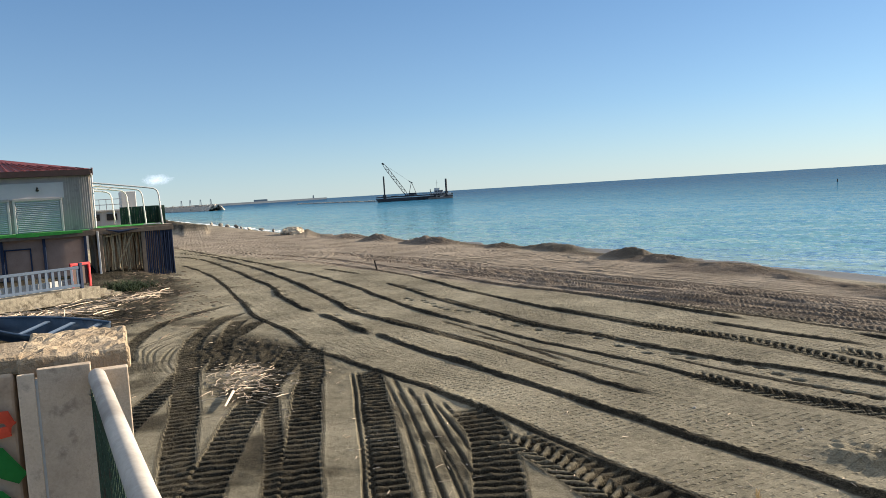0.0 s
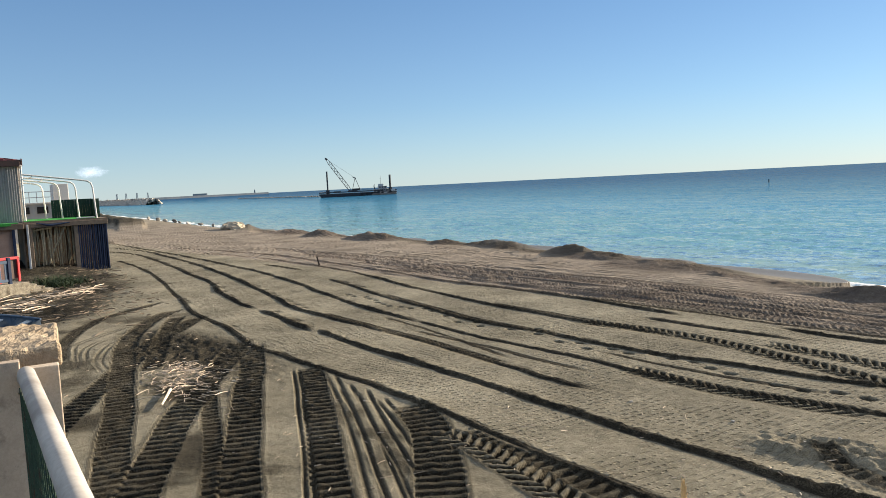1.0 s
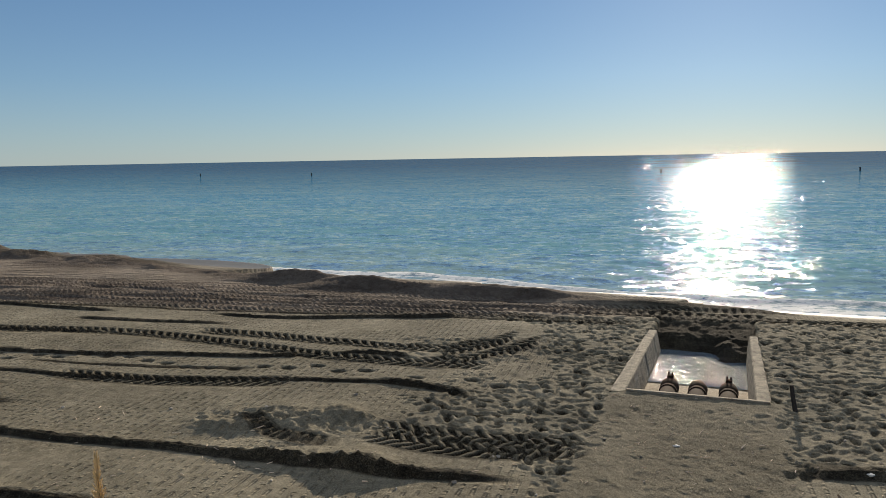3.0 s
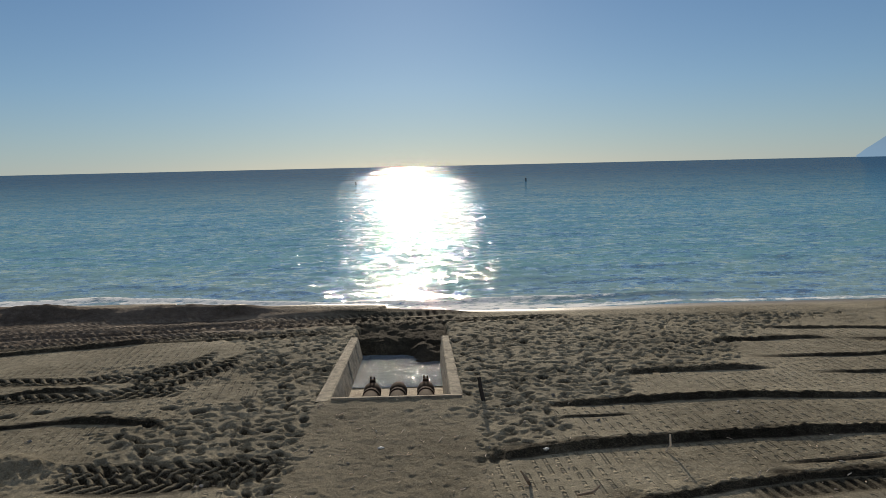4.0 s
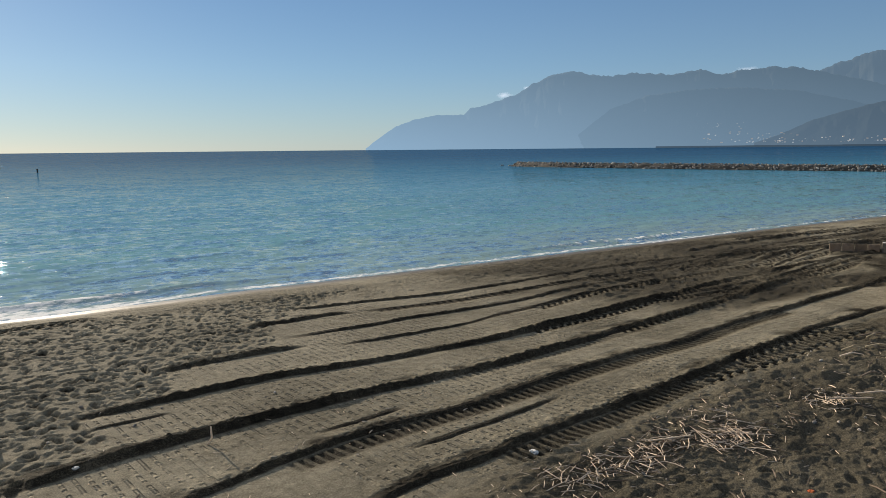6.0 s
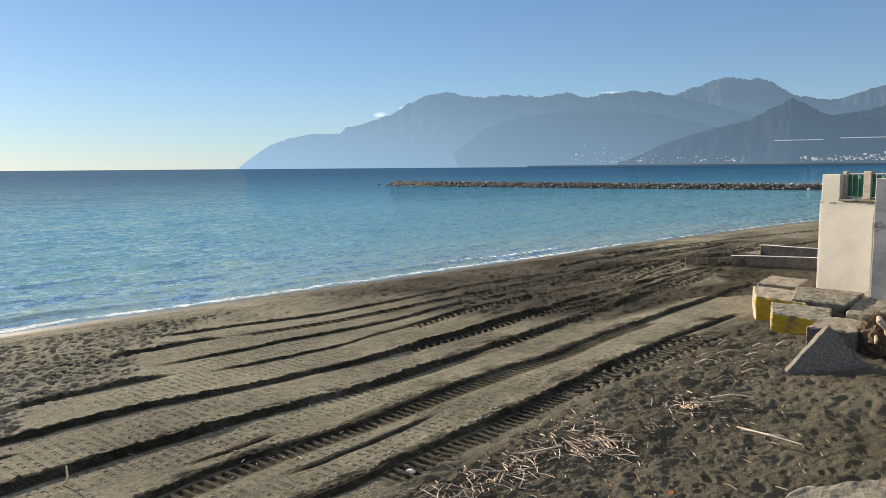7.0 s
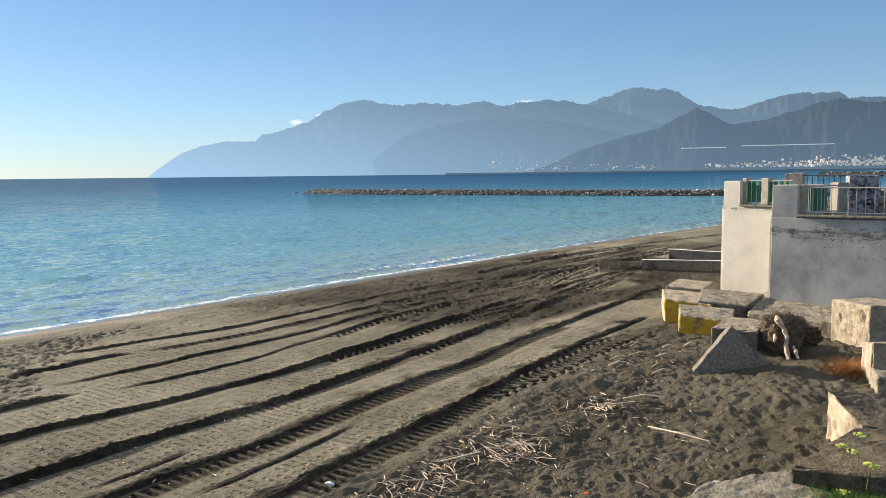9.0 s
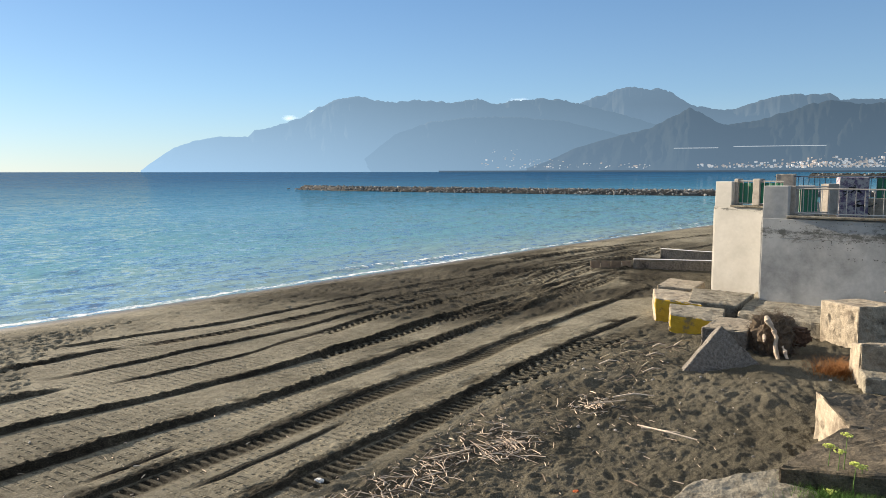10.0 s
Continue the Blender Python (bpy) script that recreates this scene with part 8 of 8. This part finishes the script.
# driftwood stump with matted roots
def stump():
    s = thing("driftwood_stump", "upturned driftwood stump with matted roots by the wall", "stump", m=Matrix.Translation((18.75, 1.2, 0)))
    bm = lump((0.95, 1.0, 1.15), 6, 0.22, 4, 2.2)
    for v in bm.verts:
        v.co += v.co.normalized() * (0.07 * noise.noise(v.co * 9) + 0.04 * noise.noise(v.co * 23))
        v.co.z += 0.42
    part("root_ball", bm, ROOT, s)
    r = random.Random(3)
    for i in range(40):
        a, e = r.uniform(0, 6.3), r.uniform(-0.7, 1.3)
        d = Vector((math.cos(a) * math.cos(e) * 0.45, math.sin(a) * math.cos(e) * 0.48, 0.42 + math.sin(e) * 0.5))
        q = d + Vector((r.uniform(-0.2, 0.2), r.uniform(-0.25, 0.25), r.uniform(-0.3, 0.12)))
        bm = bmesh.new()
        tube(bm, [d * 0.85, (d + q) / 2 + Vector((0, 0, 0.04)), q], [0.03, 0.02, 0.006], 5)
        part("root", bm, ROOT if i % 3 else WOOD, s)
    # matted fibres too fine to count
    bm = bmesh.new()
    for i in range(900):
        a, e = r.uniform(1.4, 5.0), r.uniform(-0.8, 1.4)
        d = Vector((math.cos(a) * math.cos(e) * 0.5, math.sin(a) * math.cos(e) * 0.54, 0.42 + math.sin(e) * 0.57))
        q = d + Vector((r.gauss(0, 0.05), r.gauss(0, 0.09), r.gauss(0, 0.09)))
        tube(bm, [d * 0.97, (d + q) / 2 * 1.04, q], 0.004, 3, False)
    part("root_mat", bm, WOOD, s, "matted straw-coloured fibres")["kind"] = "stuff"
    for pts, rad in (([(-0.42, 0.13, 0.99), (-0.5, 0.08, 0.9), (-0.53, 0.0, 0.8), (-0.52, -0.06, 0.68), (-0.56, -0.11, 0.56), (-0.58, -0.1, 0.36), (-0.63, -0.16, 0.1), (-0.66, -0.14, -0.1)], [0.035, 0.075, 0.05, 0.065, 0.045, 0.05, 0.04, 0.04]),
                     ([(-0.54, 0.15, 0.6), (-0.56, 0.13, 0.5), (-0.56, 0.14, 0.42)], [0.02, 0.04, 0.015]),
                     ([(-0.6, -0.24, 0.38), (-0.64, -0.3, 0.28), (-0.66, -0.35, 0.12)], [0.03, 0.045, 0.03])):
        bm = bmesh.new()
        tube(bm, pts, rad, 9)
        bmesh.ops.subdivide_edges(bm, edges=bm.edges[:], cuts=1, use_grid_fill=True)
        for v in bm.verts:
            v.co += 0.024 * noise.noise_vector(v.co * 14)
        part("bleached_limb", bm, DRIFT, s, "bleached limb stripped of bark")
    bm = lump((0.3, 0.5, 0.45), 9, 0.45, 4, 2.5)
    bmesh.ops.translate(bm, vec=(-0.1, -0.52, 0.55), verts=bm.verts)
    part("bark_flap", bm, RUST, s, "reddish bark flap")


stump()


def wall_run(p, d, length, thick, height, mat, name, parent, seed=0, base=-0.5):
    """A rendered wall from p along d, its outer face towards the camera, with an uneven top edge."""
    u = Vector((d[0], d[1], 0)).normalized()
    n = Vector((-u.y, u.x, 0))
    if n.dot(Vector((p[0], p[1], 0))) < 0:
        n = -n
    bm = bmesh.new()
    c = Vector((p[0], p[1], 0)) + u * length / 2 + n * thick / 2
    m = Matrix(((u.x, n.x, 0, c.x), (u.y, n.y, 0, c.y), (0, 0, 1, 0), (0, 0, 0, 1)))
    box(bm, (length, thick, height - base), pose(0, 0, (height + base) / 2), 0.02)
    bmesh.ops.subdivide_edges(bm, edges=[e for e in bm.edges if e.calc_length() > 0.4], cuts=6, use_grid_fill=True)
    for v in bm.verts:
        v.co += 0.012 * Vector((noise.noise(v.co * 1.3 + Vector((seed, 0, 0))), noise.noise(v.co * 1.4 + Vector((0, seed, 0))), noise.noise(v.co * 1.2)))
    o = part(name, bm, mat, parent)
    o.matrix_world = m
    return o, u, n


def bathing_terrace():
    t = thing("bathing_terrace", "old white bathing terrace with blotched rendered walls", "terrace", kind="structure")
    # sunlit wall: pier, then lower parapet
    A, dA = Vector((27.35, 3.78, 0)), Vector((-0.44, -0.9, 0)).normalized()
    wall_run(A, dA, 2.22, 0.35, 3.02, WALL_WHITE, "wall_white", t, 2)
    wall_run(A + dA * 0.003, dA, 0.62, 0.347, 3.86, WALL_WHITE, "wall_pier", t, 1, base=3.0)
    nA = Vector((0.9, -0.44, 0)).normalized()
    wall_run(A + dA * 0.01 + nA * 0.36, nA, 6.5, 0.3, 3.0, WALL_WHITE, "wall_return", t, 3)
    # shaded wall
    B, dB = Vector((23.66, 1.95, 0)), Vector((-0.225, -0.974, 0)).normalized()
    wall_run(B, dB, 9.2, 0.4, 2.88, WALL_SHADED, "wall_shaded", t, 5)
    wall_run(B + dB * 0.003, dB, 0.68, 0.397, 3.79, WALL_SHADED, "wall_pier", t, 4, base=2.86)
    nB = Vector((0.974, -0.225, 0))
    wall_run(B + dB * 0.1 + nB * 0.5, nB, 5.0, 0.3, 2.9, WALL_SHADED, "wall_return", t, 6)
    # coping ledge of the shaded wall
    bm = bmesh.new()
    c = B + dB * (0.68 + 4.25) + nB * 0.17
    box(bm, (8.5, 0.5, 0.06), Matrix.Translation((c.x, c.y, 2.94)) @ Matrix.Rotation(math.atan2(dB.y, dB.x), 4, "Z"), 0.015)
    part("coping", bm, CONCRETE, t)
    bm = bmesh.new()
    c = A + dA * (0.62 + 0.8) + nA * 0.15
    box(bm, (1.6, 0.45, 0.06), Matrix.Translation((c.x, c.y, 3.06)) @ Matrix.Rotation(math.atan2(dA.y, dA.x), 4, "Z"), 0.015)
    part("coping", bm, CONCRETE, t)
    # floor of the terrace
    bm = bmesh.new()
    box(bm, (14, 16, 0.3), pose(34.2, -6.6, 2.62, 0, 0, -10))
    part("floor_slab", bm, CONCRETE, t)
    # streaks of mould and a shallow ledge line in the render
    r = random.Random(12)
    F = Matrix(((dB.x, nB.x, 0, B.x), (dB.y, nB.y, 0, B.y), (0, 0, 1, 0), (0, 0, 0, 1)))
    bm = bmesh.new()
    for i in range(150):
        x, z = r.choice(((r.uniform(0.7, 4.5), 2.82 - abs(r.gauss(0, 0.08))), (r.gauss(2.0, 0.75), 2.3 + r.gauss(0, 0.05)), (r.gauss(1.4, 0.7), 2.55 + r.gauss(0, 0.11)), (r.gauss(1.7, 0.4), 2.1 + r.gauss(0, 0.06)), (r.gauss(2.7, 0.4), 1.85 + r.gauss(0, 0.02))))
        if x < 0.05:
            continue
        w, h = r.uniform(0.005, 0.022) * (2.4 if r.random() < 0.12 else 1), r.uniform(0.004, 0.014)
        k = 7
        vs = [bm.verts.new((x + w * math.cos(6.283 * q / k) * r.uniform(0.6, 1.2), -0.011, z + h * math.sin(6.283 * q / k) * r.uniform(0.6, 1.2))) for q in range(k)]
        bm.faces.new(vs)
    s = part("mould_spots", bm, MOULD, t, "black mould spots on the render")
    s.matrix_world = F
    s["kind"] = "stuff"
    bm = bmesh.new()
    tube(bm, [(0.5 + 0.4 * i, 0.004, 2.33 + 0.02 * noise.noise(Vector((i * 0.7, 0, 0)))) for i in range(21)], [0.006 + 0.006 * noise.noise(Vector((i * 1.3, 5, 0))) for i in range(21)], 5)
    s = part("render_crack", bm, CONCRETE_DARK, t)
    s.matrix_world = F

    # railings with green sheets between concrete posts
    def rail(p, d, length, z0, z1, bars, parent_name, mat, sheets=(), posts=()):
        u = Vector((d[0], d[1], 0)).normalized()
        g = thing("terrace_railing", parent_name, "railing", "railings of the bathing terrace", m=Matrix(((u.x, -u.y, 0, p[0]), (u.y, u.x, 0, p[1]), (0, 0, 1, 0), (0, 0, 0, 1))))
        for z in (z0 + 0.06, z1):
            bm = bmesh.new()
            tube(bm, [(0, 0, z), (length, 0, z)], 0.022, 6)
            part("rail", bm, mat, g)
        for i in range(bars):
            bm = bmesh.new()
            x = (i + 0.5) * length / bars
            tube(bm, [(x, 0, z0), (x, 0, z1)], 0.012, 5)
            part("bar", bm, mat, g)
        for a, b in sheets:
            bm = bmesh.new()
            box(bm, (b - a, 0.02, z1 - z0 - 0.1), pose((a + b) / 2, 0.04, (z0 + z1) / 2), 0.004)
            part("green_sheet", bm, GREEN_PANEL, g, "green sheet infill")
        for x, w in posts:
            bm = worn_block((w, 0.3, z1 - z0 + 0.08), int(x * 7) + 2, 0.02, 4, 0.02)
            bmesh.ops.translate(bm, vec=(x, 0.1, z0), verts=bm.verts)
            part("post", bm, PIER_PALE, g, "grimy pale concrete post")

    pA = A + dA * 0.62 + nA * 0.2
    rail(pA, dA, 1.7, 3.09, 3.88, 9, "green sheet railing on the sunlit parapet", STEEL, ((0.12, 0.62), (0.85, 1.65)), ((0.05, 0.16), (0.78, 0.26)))
    pB = B + dB * 0.68 + nB * 0.25
    rail(pB, dB, 7.5, 2.97, 3.72, 34, "grey bar railing on the shaded parapet", STEEL, (), ((0.06, 0.16),))
    # a short green screen running back from the parapet
    rail(pB + dB * 0.12 + nB * 0.2, Vector((0.72, -0.69, 0)), 1.5, 2.97, 3.76, 6, "green mesh screen set back on the terrace", STEEL, ((0.1, 0.75),), ((1.25, 0.4),))
    rail(Vector((29.5, 2.1, 0)), dB, 5.2, 2.8, 4.02, 30, "blue-grey bar railing at the back of the terrace", BLUE_GREY, ((3.2, 3.9),), ((0.35, 0.6),))
    # graffiti covered changing block
    g = thing("graffiti_block", "concrete block covered in violet and black graffiti", "block", m=Matrix.Translation((26.3, -0.3, 2.77)) @ pose(0, 0, 0, 0, 0, -80))
    bm = worn_block((0.8, 0.6, 1.25), 21, 0.02, 5, 0.01)
    part("block_body", bm, SPRAY_VIOLET, g)
    rr2 = random.Random(6)
    for i in range(7):
        bm = bmesh.new()
        x, z = rr2.uniform(-0.35, 0.2), rr2.uniform(0.15, 1.0)
        tube(bm, [(x, -0.3, z), (x + rr2.uniform(0.05, 0.2), -0.302, z + rr2.uniform(-0.15, 0.15)), (x + rr2.uniform(0, 0.25), -0.31, z + rr2.uniform(-0.2, 0.2))], 0.022, 5)
        part("sprayed_stroke", bm, SPRAY_BLACK, g)
    w = thing("low_graffiti_wall", "low pinkish wall with dark graffiti on the terrace", "wall", m=Matrix.Translation((26.6, -1.6, 2.77)) @ pose(0, 0, 0, 0, 0, -83))
    bm = worn_block((4.2, 0.25, 0.62), 22, 0.02, 8, 0.015)
    part("wall_body", bm, PINK_CONCRETE, w)
    for x in (-1.5, -1.25, -0.9, -0.3, 0.1):
        bm = bmesh.new()
        tube(bm, [(x + rr2.uniform(-0.1, 0.25), -0.13, 0.1 + 0.08 * q + rr2.uniform(-0.04, 0.04)) for q in range(6)], 0.016, 5)
        part("sprayed_stroke", bm, SPRAY_BLACK, w)
    for y in (1.35, 0.6):
        p = block("terrace_pier", "pale concrete pier standing on the terrace", (28.3, y), (0.98, -0.1), (0.5, 0.55, 0.95), PIER_PALE, int(y * 10), sink=0, group="piers on the terrace")
        p.matrix_world = Matrix.Translation((0, 0, 2.77)) @ p.matrix_world


bathing_terrace()

# low channel walls on the far beach
for p, q, h, w in (((33.1, 7.9), (34.3, 3.4), 0.42, 0.22), ((37.3, 7.6), (36.6, 3.8), 0.5, 0.22)):
    a, b = Vector((*p, 0)), Vector((*q, 0))
    bm = worn_block(((b - a).length, w, h + 0.3), int(p[0]), 0.03, 9, 0.02)
    o = part("channel_wall", bm, CONCRETE_DARK)
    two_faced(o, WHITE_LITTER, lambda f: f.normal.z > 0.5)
    o.matrix_world = Matrix.Translation((a + b) / 2 + Vector((0, 0, -0.3))) @ Matrix.Rotation(math.atan2(b.y - a.y, b.x - a.x), 4, "Z")
    tagged(o, "low dark channel wall with a whitish top across the beach", "wall", "channel walls on the beach")
bs = thing("board_fence", "low brown plank edging before the channel wall", "fence")
for i in range(4):
    bm = bmesh.new()
    a, b = Vector((32.4 + 0.19 * i, 9.6 - 0.41 * i, 0.1)), Vector((32.58 + 0.19 * i, 9.22 - 0.41 * i, 0.1))
    box(bm, ((b - a).length, 0.05, 0.42), Matrix.Translation((a + b) / 2) @ Matrix.Rotation(math.atan2(b.y - a.y, b.x - a.x), 4, "Z"), 0.012)
    part("board", bm, WOOD, bs)


# plants
def tuft(name, label, category, c, count, spread, height, mat, seed, lean=0.35, w=0.006):
    r = random.Random(seed)
    bm = bmesh.new()
    for i in range(count):
        x, y = c[0] + r.gauss(0, spread[0]), c[1] + r.gauss(0, spread[1])
        a, h = r.uniform(0, 6.3), height * r.uniform(0.5, 1.2)
        b = Vector((x, y, c[2]))
        mid = b + Vector((math.cos(a) * lean * h * 0.3, math.sin(a) * lean * h * 0.3, h * 0.6))
        top = b + Vector((math.cos(a) * lean * h, math.sin(a) * lean * h, h))
        side = Vector((-math.sin(a), math.cos(a), 0)) * w
        v = [bm.verts.new(q) for q in (b - side, b + side, mid + side * 0.8, top, mid - side * 0.8)]
        bm.faces.new((v[0], v[1], v[2], v[4]))
        bm.faces.new((v[4], v[2], v[3]))
    return tagged(part(name, bm, mat), label, category, kind="stuff")


tuft("grass", "fresh green grass between the concrete blocks", "grass", (10.55, -0.25, -0.02), 5200, (0.3, 0.24), 0.3, GRASS, 3, 0.5, 0.004)
tuft("grass_patch", "fresh green grass at the slab's edge", "grass", (10.2, -0.6, -0.02), 3000, (0.35, 0.25), 0.32, GRASS, 4, 0.5, 0.004)
b = tuft("dry_bush", "small rusty dry bush on the sand by the blocks", "bush", (17.25, -0.1, 0.0), 1100, (0.2, 0.2), 0.36, DRY_BUSH, 5, 1.1, 0.004)
r = random.Random(9)
for x, y, h in ((10.6, -0.27, 0.91), (10.65, -0.09, 0.72), (10.55, -0.2, 0.7), (10.5, -0.45, 0.56), (10.7, 0.3, 0.36), (10.4, -0.1, 0.22), (10.45, -0.38, 0.6)):
    f = thing("fennel", "slender wild fennel with yellow-green umbels", "flower", "wild fennel by the blocks", m=Matrix.Translation((x, y, 0)))
    bm = bmesh.new()
    tube(bm, [(0, 0, -0.05), (0.01, 0.02, h * 0.6), (0.02, 0.0, h)], [0.008, 0.006, 0.004], 5)
    part("stem", bm, GRASS, f)
    bm = bmesh.new()
    for i in range(34):
        a, q = r.uniform(0, 6.3), r.uniform(0, 0.085)
        c = Vector((0.02 + math.cos(a) * q, math.sin(a) * q, h + 0.03 + 0.02 * (0.085 - q) / 0.085))
        tube(bm, [(0.02, 0, h), c], 0.0015, 3, False)
        bmesh.ops.create_icosphere(bm, subdivisions=1, radius=0.011, matrix=Matrix.Translation(c))
    part("umbel", bm, UMBEL, f, "flat yellow-green umbel")
tuft("weeds", "low dark green weeds on the bank before the huts", "weeds", (-43.0, 9.4, 0.0), 900, (1.1, 0.5), 0.35, WEED, 6, 1.4, 0.02)
